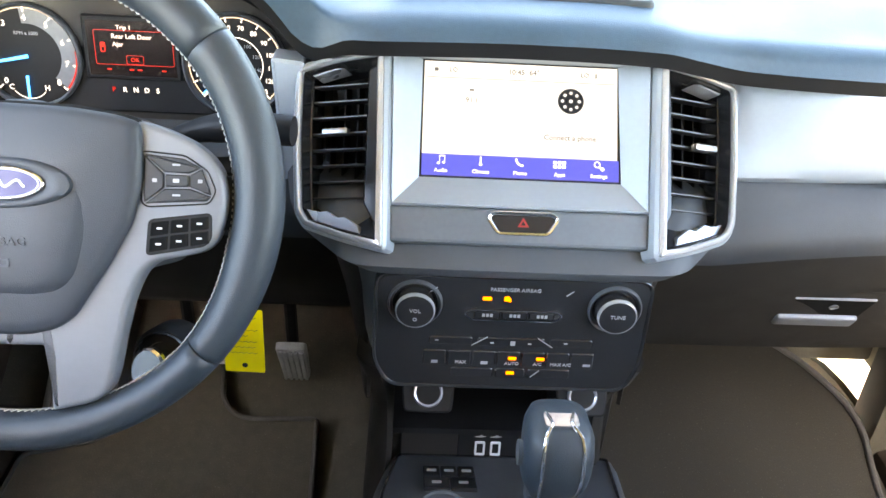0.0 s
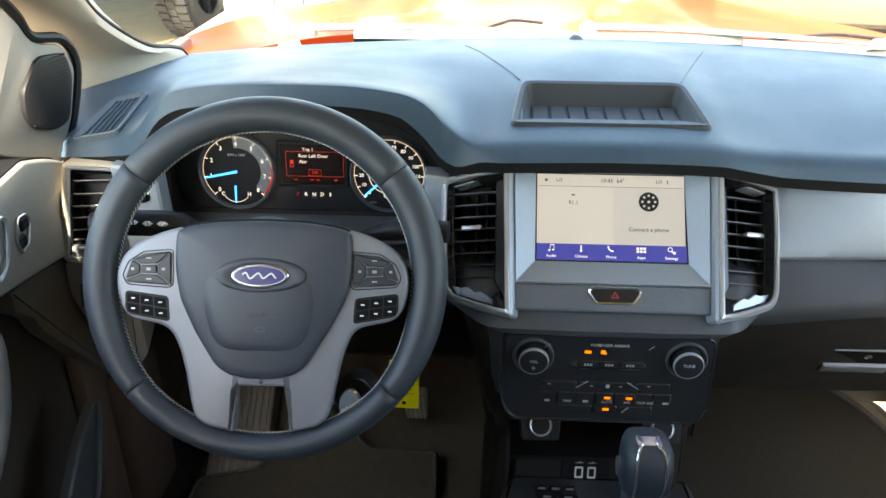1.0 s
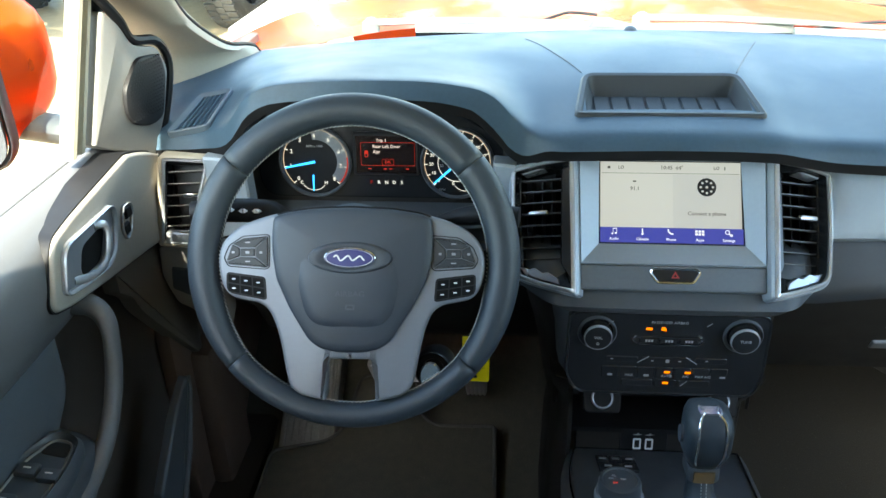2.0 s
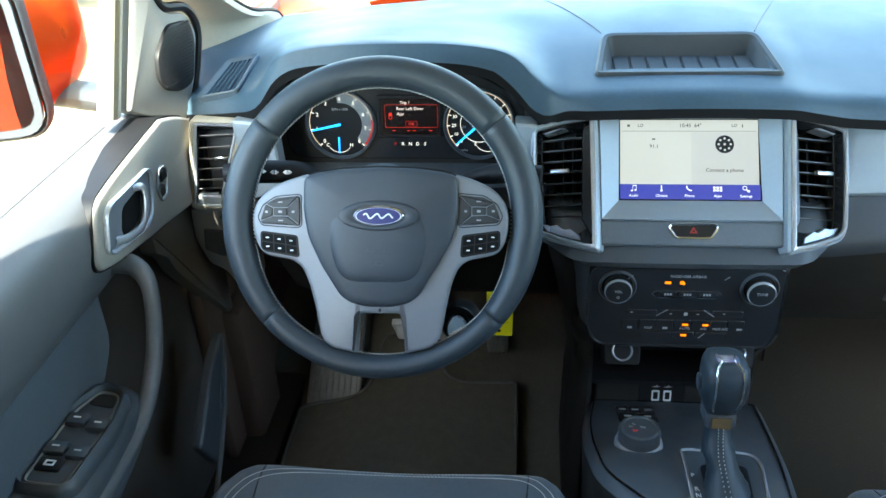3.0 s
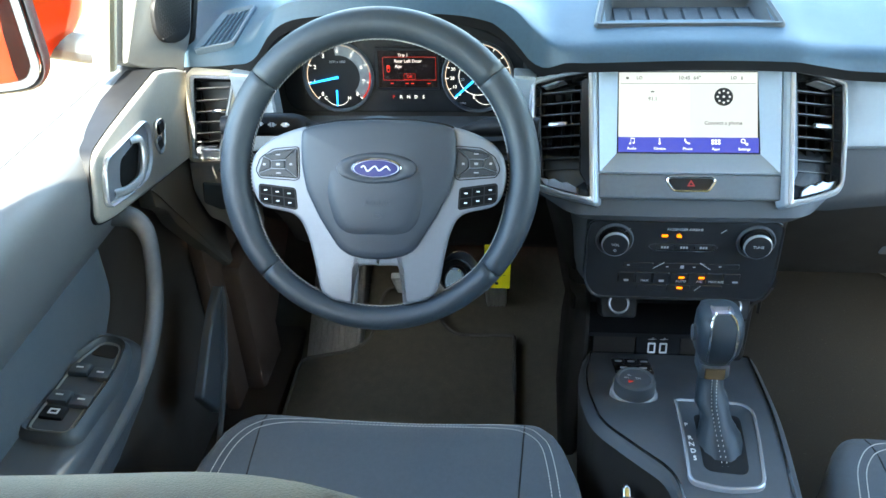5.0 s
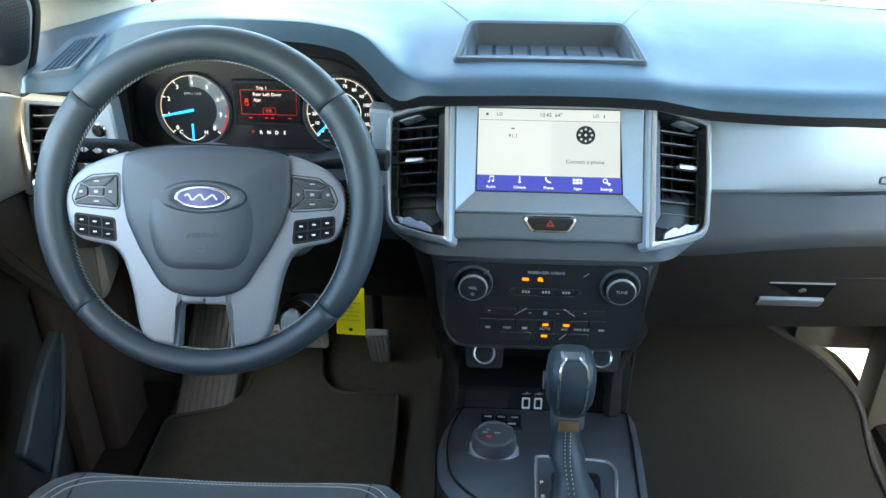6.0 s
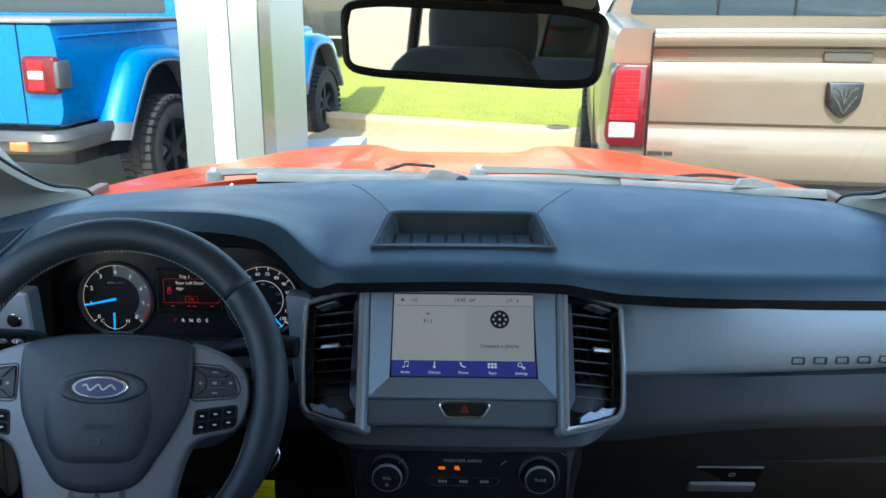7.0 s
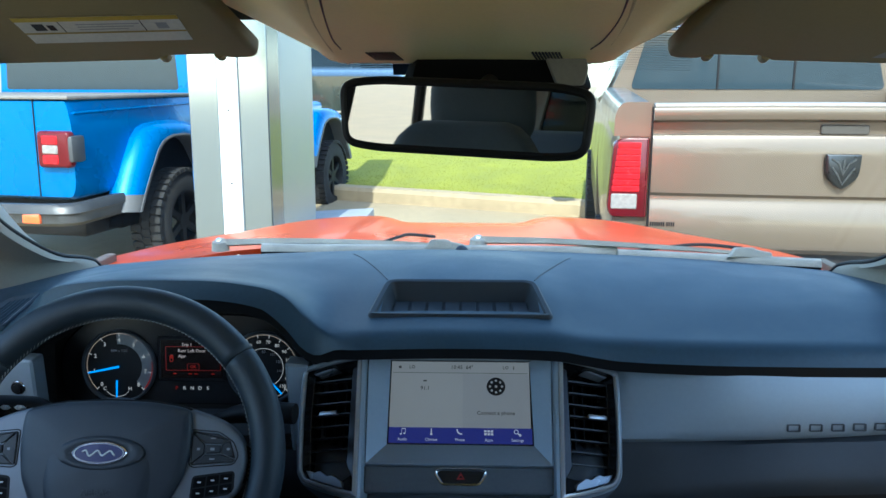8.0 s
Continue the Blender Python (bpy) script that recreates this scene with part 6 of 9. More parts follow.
# ---- seats ----
def front_seat(x, label):
    root = thing("front_seat", label, "car seat", Matrix.Translation((x, 0, 0)), "front seats")
    # cushion: centre field and two bolsters
    def cushion_ring(y, hw, top, bottom, round_):
        o = rounded([(-hw, bottom), (hw, bottom), (hw * 0.985, top - 0.004), (hw * 0.72, top - 0.006), (0, top - 0.014), (-hw * 0.72, top - 0.006), (-hw * 0.985, top - 0.004)], [0.03, 0.03, round_, 0.04, 0.1, 0.04, round_], 5)
        return [(px, y, pz) for px, pz in o]
    bm = B()
    rings = [cushion_ring(-0.2505, 0.120, 0.780, 0.71, 0.03), cushion_ring(-0.252, 0.150, 0.798, 0.70, 0.04), cushion_ring(-0.256, 0.172, 0.816, 0.69, 0.05), cushion_ring(-0.263, 0.187, 0.830, 0.685, 0.055), cushion_ring(-0.274, 0.199, 0.841, 0.68, 0.06), cushion_ring(-0.290, 0.210, 0.849, 0.675, 0.06), cushion_ring(-0.312, 0.220, 0.854, 0.67, 0.06), cushion_ring(-0.36, 0.236, 0.853, 0.66, 0.05), cushion_ring(-0.50, 0.262, 0.840, 0.64, 0.05), cushion_ring(-0.65, 0.262, 0.826, 0.62, 0.05), cushion_ring(-0.80, 0.25, 0.815, 0.62, 0.05)]
    loft(bm, rings)
    cu = part("cushion", bm, CLOTH, root, "charcoal cloth seat cushion with pale twin stitching", angle=60)
    tree_ = BVHTree.FromPolygons([v.co for v in cu.data.vertices], [tuple(p.vertices) for p in cu.data.polygons])

    def rest(px, py, lift=0.0006):
        hit = tree_.ray_cast(Vector((px, py, 1.2)), Vector((0, 0, -1)))[0]
        return Vector((px, py, (hit.z if hit else 0.80) + lift))
    line = [(-0.222, -0.62), (-0.214, -0.45), (-0.203, -0.36), (-0.188, -0.318), (-0.158, -0.288), (-0.10, -0.277), (0, -0.271), (0.10, -0.273), (0.160, -0.279), (0.190, -0.306), (0.203, -0.345), (0.214, -0.45), (0.222, -0.62)]
    for d in (0.0, 0.010):
        pth = smooth_path([(x * (1 - d * 4.2), y - d * (1.0 if abs(x) < 0.17 else 0.5), 0) for x, y in line], 22)
        bm = B()
        for i in range(len(pth) - 1):
            a0, a1 = pth[i], pth[i].lerp(pth[i + 1], 0.68)
            tube(bm, [rest(a0.x, a0.y), rest(a1.x, a1.y)], 0.0007, n=4)
        part("stitching", bm, THREAD, cu, "pale stitched seam")
    for s in (-1, 1):
        bm = B()
        tube(bm, [rest(s * (0.168 - 0.02 * i / 30), -0.276 - 0.40 * i / 30, -0.0004) for i in range(31)], 0.0012, n=6)
        part("seam", bm, BLACK, cu)
    # backrest
    def back_ring(z, y, hw, th):
        o = rounded([(-hw, -th), (hw, -th), (hw, th * 0.8), (hw * 0.7, th), (0, th * 0.72), (-hw * 0.7, th), (-hw, th * 0.8)], [0.04, 0.04, 0.04, 0.03, 0.1, 0.03, 0.04], 5)
        return [(px, y + py, z) for px, py in o]
    bm = B()
    rings = [back_ring(0.72, -0.80, 0.22, 0.06), back_ring(0.82, -0.815, 0.25, 0.075), back_ring(1.0, -0.845, 0.255, 0.075), back_ring(1.18, -0.88, 0.24, 0.065), back_ring(1.29, -0.898, 0.215, 0.058), back_ring(1.368, -0.907, 0.180, 0.05), back_ring(1.416, -0.911, 0.150, 0.042), back_ring(1.440, -0.913, 0.125, 0.03), back_ring(1.450, -0.915, 0.10, 0.012)]
    loft(bm, rings)
    part("backrest", bm, CLOTH, root, "charcoal cloth backrest", angle=60)
    bm = B()
    blob(bm, (0, -1.012, 1.478), (0.124, 0.042, 0.098), 3.2)
    hr = part("headrest", bm, CLOTH, root, "charcoal cloth headrest", angle=60)
    for s in (-1, 1):
        bm = B()
        tube(bm, [(s * 0.05, -0.955, 1.34), (s * 0.05, -1.0, 1.44)], 0.006, n=10)
        part("post", bm, CHROME, hr)
    bm = B()
    box(bm, -0.22, 0.22, -0.80, -0.30, 0.53, 0.68, bevel=0.02)
    part("base", bm, BLACK, root)
    bm = B()
    box(bm, -0.262, 0.255, -0.84, -0.42, 0.52, 0.78, bevel=0.03, seg=2)
    part("side_valance", bm, BLACK, root, "black plastic seat side valance")
    return root


front_seat(-0.366, "charcoal cloth driver seat with pale twin stitching")
front_seat(0.382, "charcoal cloth passenger seat with pale twin stitching")

root = thing("rear_bench", "charcoal cloth rear bench seat", "car seat")
bm = B()
box(bm, -0.66, 0.66, -1.88, -1.40, 0.60, 0.85, bevel=0.05, seg=3)
part("cushion", bm, CLOTH, root)
bm = B()
box(bm, -0.66, 0.66, -1.97, -1.84, 0.80, 1.36, bevel=0.045, seg=3)
part("backrest", bm, CLOTH, root)

# ---- footwell ----
def foot_rest():
    m = basis((-0.575, 0.255, 0.588), (0, 0.80, 0.60), (0, -0.60, 0.80))
    root = thing("foot_rest", "ribbed grey rubber foot rest on the carpet", "foot rest", m)
    bm = B()
    slab(bm, rect(-0.052, 0.052, -0.100, 0.15, 0.006), -0.06, 0.004, 0.003)
    part("pad", bm, PEDAL, root)
    for i in range(8):
        bm = B()
        x = -0.042 + 0.012 * i
        box(bm, x - 0.0038, x + 0.0038, -0.093, 0.143, 0.003, 0.0075, bevel=0.0015, seg=1)
        part("rib", bm, PEDAL, root)


foot_rest()


PALE_PEDAL = surface("pale_worn_pedal_rubber", (0.40, 0.395, 0.385), 0.55, grain=0.3, grain_scale=600, mottle=0.2)


def pedal(name, x, y, z, w, h, tilt, label, ribs, across):
    m = lean((x, y, z), -tilt)
    root = thing(name, label, "pedal", m, "pedals")
    bm = B()
    slab(bm, rounded([(-w * 0.9, -h), (w * 0.9, -h), (w, h), (-w, h)], 0.008, 4), -0.012, 0.0, 0.004, seg=2)
    part("plate", bm, PALE_PEDAL, root)
    for i in range(ribs):
        bm = B()
        if across:
            yy = -h + 0.012 + (2 * h - 0.024) * i / (ribs - 1)
            box(bm, -w * 0.85, w * 0.85, yy - 0.0026, yy + 0.0026, -0.001, 0.003, bevel=0.001, seg=1)
        else:
            xx = -w * 0.7 + 1.4 * w * i / (ribs - 1)
            box(bm, xx - 0.0025, xx + 0.0025, -h * 0.9, h * 0.9, -0.001, 0.003, bevel=0.001, seg=1)
        part("rib", bm, PALE_PEDAL, root)
    bm = B()
    tube(bm, [(0, h * 0.3, -0.012), (0, h + 0.06, -0.05), (0, h + 0.2, -0.09)], 0.009, n=10)
    part("arm", bm, BLACK, root)


pedal("accelerator_pedal", -0.256, 0.25, 0.648, 0.022, 0.055, 28, "ribbed grey accelerator pedal", 5, False)
pedal("brake_pedal", -0.402, 0.25, 0.662, 0.055, 0.034, 28, "wide ribbed grey brake pedal", 7, True)

# rubber mat edge on the driver's floor
root = thing("floor_mat", "black carpet floor mat with a stitched border", "mat")
bm = B()
o = rounded([(-0.635, -0.35), (-0.210, -0.35), (-0.212, 0.08), (-0.216, 0.222), (-0.335, 0.222), (-0.362, 0.250), (-0.372, 0.330), (-0.490, 0.330), (-0.505, 0.205), (-0.530, 0.180), (-0.635, 0.155)], [0.03, 0.03, 0.03, 0.012, 0.02, 0.02, 0.03, 0.03, 0.02, 0.02, 0.02], 5)
slab(bm, o, 0.0, 0.010, 0.003)
for v in bm.verts:
    v.co.z += 0.512 + (0.10 * math.exp(-(v.co.x / 0.13) ** 2)) * 0.5 + max(0, v.co.y - 0.05) * 0.28
part("carpet", bm, CARPET, root)
bm = B()
tube(bm, [(x, y, 0.524 + (0.10 * math.exp(-(x / 0.13) ** 2)) * 0.5 + max(0, y - 0.05) * 0.28) for x, y in shrink(o, 0.004)], 0.0035, n=8, closed=True)
part("border", bm, RUBBER, root, "bound grey edge")
root = thing("floor_mat", "dark olive-black carpet floor mat with a bound edge", "mat")
bm = B()
o = rounded([(0.17, -0.35), (0.59, -0.35), (0.606, 0.143), (0.618, 0.216), (0.606, 0.268), (0.560, 0.335), (0.46, 0.42), (0.20, 0.42), (0.17, 0.20)], [0.03, 0.03, 0.1, 0.05, 0.05, 0.05, 0.05, 0.05, 0.05], 5)
slab(bm, o, 0.0, 0.010, 0.003)
for v in bm.verts:
    v.co.z += 0.512 + (0.10 * math.exp(-(v.co.x / 0.13) ** 2)) * 0.3 + max(0, v.co.y - 0.05) * 0.32
part("carpet", bm, surface("olive_black_carpet", (0.034, 0.030, 0.022), 0.95, grain=1.0, grain_scale=500, mottle=0.3, mottle_scale=60, dust=0.08), root)
bm = B()
tube(bm, [(x, y, 0.526 + (0.10 * math.exp(-(x / 0.13) ** 2)) * 0.3 + max(0, y - 0.05) * 0.32) for x, y in shrink(o, 0.004)], 0.005, n=8, closed=True)
part("border", bm, RUBBER, root)

# ---- driver door ----
DOORM = basis((-0.692, 0, 0), (0, 0, 1), (1, 0, 0))  # local x = world y, local y = world z, local z = towards the cabin


ARMREST = surface("blue_grey_armrest_vinyl", (0.055, 0.062, 0.070), 0.45, grain=0.3, grain_scale=1300, mottle=0.06)
BELT = surface("grey_door_vinyl_top", (0.100, 0.101, 0.104), 0.45, grain=0.3, grain_scale=1300, mottle=0.06)


def driver_door_full():
    root = thing("driver_door", "grey and greige driver door with chrome-edged handle and window switches", "car door")
    ys = [0.040 - 0.96 * i / 60 for i in range(61)]

    def belt(y):
        return 1.213 - 0.030 * max(0, (y + 0.02) / 0.09) ** 1.5
    # pressed upper panel: belt shelf, bulge and lower return
    bm = B()
    prof = [(-0.060, 0.002), (-0.053, 0.006), (-0.044, 0.007), (-0.030, 0.003), (-0.012, -0.006), (-0.002, -0.018), (0.004, -0.034), (0.005, -0.060), (0.002, -0.085), (-0.006, -0.110), (-0.018, -0.135), (-0.036, -0.150)]
    sheet(bm, [[(-0.692 + dx, y, belt(y) + dz) for y in ys] for dx, dz in prof])
    part("upper_panel", bm, BELT, root, "smooth grey upper door panel", angle=50)
    # greige sweep around the handle, with a dark joint behind its edge
    sweep_o = rounded([(-0.272, 1.126), (-0.243, 1.1165), (-0.193, 1.1065), (-0.133, 1.0955), (-0.065, 1.0840), (0.068, 1.0600), (0.076, 1.168), (0.0, 1.205), (-0.050, 1.2200), (-0.137, 1.2135), (-0.204, 1.2075), (-0.243, 1.2010), (-0.2560, 1.1860), (-0.276, 1.1370)], [0.012, 0.02, 0.03, 0.03, 0.03, 0.01, 0.01, 0.03, 0.006, 0.03, 0.02, 0.02, 0.02, 0.012], 4)
    bm = B()
    slab(bm, shrink(sweep_o, -0.0022), -0.03, 0.0065, m=DOORM)
    part("sweep_joint", bm, BLACK, root)
    bm = B()
    slab(bm, sweep_o, -0.02, 0.0115, 0.005, m=DOORM, seg=3)
    part("sweep", bm, GREIGE, root, "greige trim sweep")
    # inner handle: bright bezel, satin dish with a dark opening, and a curved lever
    bz = rounded([(-0.2560, 1.1430), (-0.2490, 1.1350), (-0.194, 1.1230), (-0.150, 1.1195), (-0.1300, 1.1340), (-0.1180, 1.1640), (-0.1160, 1.1790), (-0.1260, 1.1860), (-0.2290, 1.1885), (-0.2420, 1.1800)], [0.005, 0.006, 0.02, 0.015, 0.015, 0.012, 0.006, 0.006, 0.010, 0.01], 4)
    bm = B()
    frame_ring(bm, shrink(bz, -0.001), shrink(bz, 0.0042), 0.0, 0.0175, 0.0165, round_by=0.0015, m=DOORM)
    part("handle_bezel", bm, SATIN, root, "bright satin handle surround")
    hole = rounded([(-0.2100, 1.1370), (-0.1700, 1.1345), (-0.1480, 1.1640), (-0.1545, 1.1715), (-0.2000, 1.1695), (-0.2130, 1.1460)], [0.006, 0.010, 0.010, 0.006, 0.01, 0.006], 4)
    bm = B()
    slab(bm, shrink(bz, 0.003), -0.01, 0.0125, m=DOORM)
    part("handle_dish", bm, WHEEL_SILVER, root, "satin silver handle dish")
    # flat near-black plate on the dish in place of a shaded hole
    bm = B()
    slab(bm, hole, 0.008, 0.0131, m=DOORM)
    part("handle_opening", bm, VOID, root, "opening behind the handle, its shade a flat near-black plate")
    bm = B()
    tube(bm, [DOORM @ Vector(p) for p in smooth_path([(-0.2300, 1.1415, 0.010), (-0.2080, 1.1345, 0.0165), (-0.1780, 1.1320, 0.0185), (-0.1620, 1.1420, 0.0190), (-0.1500, 1.1620, 0.0185), (-0.1520, 1.1740, 0.0165), (-0.1640, 1.1775, 0.010)], 6)], 0.0042, n=10, flat=1.3)
    part("inner_handle", bm, SATIN, root, "bright curved pull handle")
    bm = B()
    ls = rounded([(-0.100, 1.1240), (-0.0830, 1.1300), (-0.0690, 1.1560), (-0.0740, 1.1680), (-0.0950, 1.1700), (-0.1060, 1.1440)], 0.006, 4)
    frame_ring(bm, ls, shrink(ls, 0.0032), 0.006, 0.0155, 0.0150, round_by=0.001, m=DOORM)
    lk = part("lock_switch", bm, SATIN, root, "small lock switch with a silver rim")
    for c in (-1, 1):
        bm = B()
        slab(bm, [(-0.0880 + 0.0060 * c + a, 1.1475 + 0.0090 * c + b) for a, b in rect(-0.0085, 0.0085, -0.0080, 0.0080, 0.003, 3)], 0.006, 0.0150, 0.002, m=DOORM)
        part("rocker", bm, BLACK, lk)
    # lower panel with the cloth insert, and the map pocket
    bm = B()
    prof = [(-0.012, 1.105), (-0.006, 1.08), (-0.008, 1.02), (-0.012, 0.93), (-0.014, 0.86), (-0.010, 0.80), (-0.012, 0.60), (-0.02, 0.50)]
    sheet(bm, [[(-0.728 + dx, y, z) for y in [0.10 - 1.02 * i / 40 for i in range(41)]] for dx, z in prof])
    part("lower_panel", bm, surface("brown_black_door_plastic", (0.060, 0.048, 0.038), 0.6, grain=0.3, grain_scale=1100), root, "dark brown-black lower door panel", angle=50)
    bm = B()
    slab(bm, rounded([(-0.90, 0.90), (-0.30, 0.945), (-0.238, 1.00), (-0.236, 1.080), (-0.26, 1.092), (-0.90, 1.14)], 0.02, 5), -0.045, -0.024, 0.006, m=DOORM, seg=2)
    part("insert", bm, CLOTH, root, "charcoal cloth insert")
    bm = B()
    slab(bm, rounded([(-0.062, 0.888), (-0.060, 0.874), (-0.108, 0.782), (-0.165, 0.722), (-0.205, 0.790), (-0.164, 0.826), (-0.112, 0.868)], [0.006, 0.008, 0.03, 0.006, 0.008, 0.02, 0.03], 4)[::-1], 0.024, 0.038, 0.005, m=DOORM, seg=3)
    lip = part("pocket_lip", bm, ARMREST, root, "blue-grey raised end of the door pocket", angle=50)
    bm = B()
    tube(bm, [(-0.664, -0.046, 0.872), (-0.662, -0.052, 0.850), (-0.662, -0.091, 0.768), (-0.662, -0.140, 0.712), (-0.664, -0.19, 0.655), (-0.668, -0.24, 0.60)], 0.0045, n=8)
    part("lip_edge", bm, BELT, lip, "thin grey pocket edge")
    # taupe foot of the door trim ahead of the pull grip
    bm = B()
    slab(bm, rounded([(-0.108, 1.078), (0.03, 1.062), (0.10, 0.95), (0.103, 0.816), (0.092, 0.812), (-0.011, 0.931), (-0.064, 0.995), (-0.078, 1.026), (-0.108, 1.05)], [0.003, 0.003, 0.003, 0.003, 0.003, 0.05, 0.02, 0.01, 0.003], 4)[::-1], -0.030, -0.008, 0.004, m=DOORM, seg=2)
    part("trim_foot", bm, surface("taupe_door_plastic", (0.13, 0.112, 0.09), 0.55, grain=0.3, grain_scale=1200, mottle=0.08, dust=0.08), root, "taupe foot of the door trim")
    # armrest with the switch bank
    bm = B()
    rings = []
    for y, w, top, th in ((-0.268, 0.030, 0.945, 0.02), (-0.275, 0.052, 0.960, 0.04), (-0.295, 0.068, 0.972, 0.06), (-0.34, 0.076, 0.979, 0.075), (-0.42, 0.079, 0.982, 0.09), (-0.58, 0.082, 0.988, 0.10), (-0.75, 0.082, 0.992, 0.10), (-0.88, 0.08, 0.99, 0.10)):
        rings.append([(-0.730 + a, y, b) for a, b in rounded([(0, top - th), (w, top - th + 0.01), (w, top - 0.012), (w - 0.012, top), (0, top + 0.012)], [0, 0.015, 0.012, 0.012, 0], 4)])
    loft(bm, rings)
    arm = part("armrest", bm, ARMREST, root, "grey padded armrest", angle=50)
    ARM = basis((-0.687, -0.40, 0.986), (0, 0.995, -0.06), (0.08, 0.06, 0.99))
    bm = B()
    bank = rounded([(-0.028, -0.068), (0.022, -0.068), (0.024, 0.035), (0.014, 0.085), (-0.014, 0.092), (-0.030, 0.045)], [0.012, 0.012, 0.02, 0.02, 0.02, 0.02], 4)
    slab(bm, bank, -0.004, 0.004, 0.002, m=ARM, seg=2)
    bk = part("switch_bank", bm, DARK, arm, "dark window switch bank")
    bm = B()
    frame_ring(bm, shrink(bank, 0.002), shrink(bank, 0.005), 0.0, 0.0055, 0.005, round_by=0.001, m=ARM)
    part("bank_rim", bm, TAUPE, bk)
    bm = B()
    frame_ring(bm, shrink(bank, -0.009), shrink(bank, -0.0005), -0.012, 0.006, 0.010, round_by=0.003, m=ARM)
    part("bank_surround", bm, ARMREST, arm, "raised blue-grey surround of the switches", angle=50)
    bm = B()
    slab(bm, rounded([(-0.012, 0.082), (-0.018, 0.062), (0.014, 0.058), (0.011, 0.080)][::-1], 0.006, 4), -0.002, 0.0046, m=ARM)
    part("finger_well", bm, GLOVE, bk)
    for x, y in ((-0.014, 0.035), (0.012, 0.030), (-0.014, -0.012), (0.012, -0.016)):
        bm = B()
        slab(bm, rect(x - 0.0115, x + 0.0115, y + 0.006, y + 0.022, 0.003, 3), -0.004, 0.0022, m=ARM)
        part("finger_well", bm, BLACK, bk)
        bm = B()
        box(bm, x - 0.0115, x + 0.0115, y - 0.012, y + 0.006, 0.0, 0.010, ARM, bevel=0.0025)
        sw = part("window_switch", bm, DARK, bk, "dark window rocker switch")
        bm = B()
        slab(bm, rect(x - 0.004, x + 0.004, y - 0.004, y - 0.002), 0.009, 0.0106, m=ARM)
        part("switch_mark", bm, WHITE_INK, sw)
    bm = B()
    box(bm, -0.022, 0.004, -0.048, -0.030, 0.0, 0.008, ARM, bevel=0.002)
    lb = part("lockout_button", bm, BLACK, bk, "black lockout button with a white symbol")
    bm = B()
    frame_ring(bm, rect(-0.014, -0.003, -0.043, -0.035), rect(-0.012, -0.005, -0.041, -0.037), 0.007, 0.0086, m=ARM)
    part("switch_mark", bm, WHITE_INK, lb)
    # pull grip arching from the armrest up to the sweep
    bm = B()
    pth = smooth_path([(-0.712, -0.205, 1.098), (-0.682, -0.206, 1.094), (-0.664, -0.214, 1.078), (-0.660, -0.224, 1.045), (-0.659, -0.240, 1.010), (-0.659, -0.262, 0.980), (-0.659, -0.295, 0.955), (-0.658, -0.345, 0.943), (-0.657, -0.45, 0.944), (-0.657, -0.56, 0.950), (-0.657, -0.70, 0.956)], 6)
    n = len(pth)
    tube(bm, pth, list(np.interp(np.linspace(0, 1, n), [0, 0.12, 0.25, 0.5, 1], [0.016, 0.0135, 0.0105, 0.011, 0.012])), n=16, flat=0.85)
    part("pull_grip", bm, surface("dark_grip_plastic", (0.105, 0.106, 0.108), 0.45, grain=0.25, grain_scale=1300), root, "grey pull grip", angle=60)
    # mirror triangle with the tweeter grille
    bm = B()
    SAIL = basis((-0.712, -0.087, 0), (0, 0, 1), (0.970, -0.242, 0))
    tri = rounded([(0.0165, 1.239), (0.0495, 1.220), (0.1247, 1.186), (0.160, 1.234), (0.183, 1.292), (0.168, 1.324), (0.120, 1.337), (0.104, 1.366), (0.078, 1.392)], [0.002, 0.004, 0.004, 0.01, 0.012, 0.01, 0.015, 0.01, 0.01], 4)
    slab(bm, tri, -0.04, 0.0, 0.004, m=SAIL, seg=2)
    part("mirror_sail", bm, TAUPE, root, "taupe sail panel")
    bm = B()
    gr = rounded([(0.084, 1.290), (0.079, 1.260), (0.090, 1.241), (0.122, 1.229), (0.150, 1.233), (0.170, 1.286), (0.166, 1.316), (0.118, 1.322)], [0.01, 0.01, 0.012, 0.012, 0.014, 0.01, 0.012, 0.012], 4)
    slab(bm, gr, -0.01, 0.006, 0.004, m=SAIL, seg=2)
    tw = part("tweeter_grille", bm, BLACK, root, "dark tweeter grille")
    bm = B()
    for i in range(14):
        for j in range(16):
            px, py = 0.090 + 0.0052 * i + 0.0026 * (j % 2), 1.246 + 0.0046 * j
            if 0.086 + 1.1 * max(0, py - 1.286) < px < 0.150 + 0.3 * (py - 1.246):
                slab(bm, oval(px, py, 0.0015, 0.0015, 6), 0.003, 0.0063, m=SAIL)
    ob = part("holes", bm, BLACK, tw)
    bm = B()
    tube(bm, [SAIL @ Vector(p) for p in smooth_path([(0.128, 1.180, -0.004), (0.166, 1.236, -0.004), (0.189, 1.294, -0.004), (0.172, 1.330, -0.004), (0.124, 1.344, -0.004), (0.108, 1.372, -0.004), (0.082, 1.402, -0.004), (0.030, 1.452, -0.002)], 5)], 0.0065, n=8)
    part("door_seal", bm, BLACK, root, "black door seal round the sail panel")
    # window: run channel, frame and glass
    bm = B()
    tube(bm, smooth_path([(-0.742, 0.10, 1.24), (-0.722, 0.0, 1.40), (-0.690, -0.12, 1.56), (-0.662, -0.22, 1.635), (-0.655, -0.40, 1.66), (-0.660, -0.80, 1.66)], 6), 0.020, n=10)
    part("window_frame", bm, BLACK, root, "black window frame")
    bm = B()
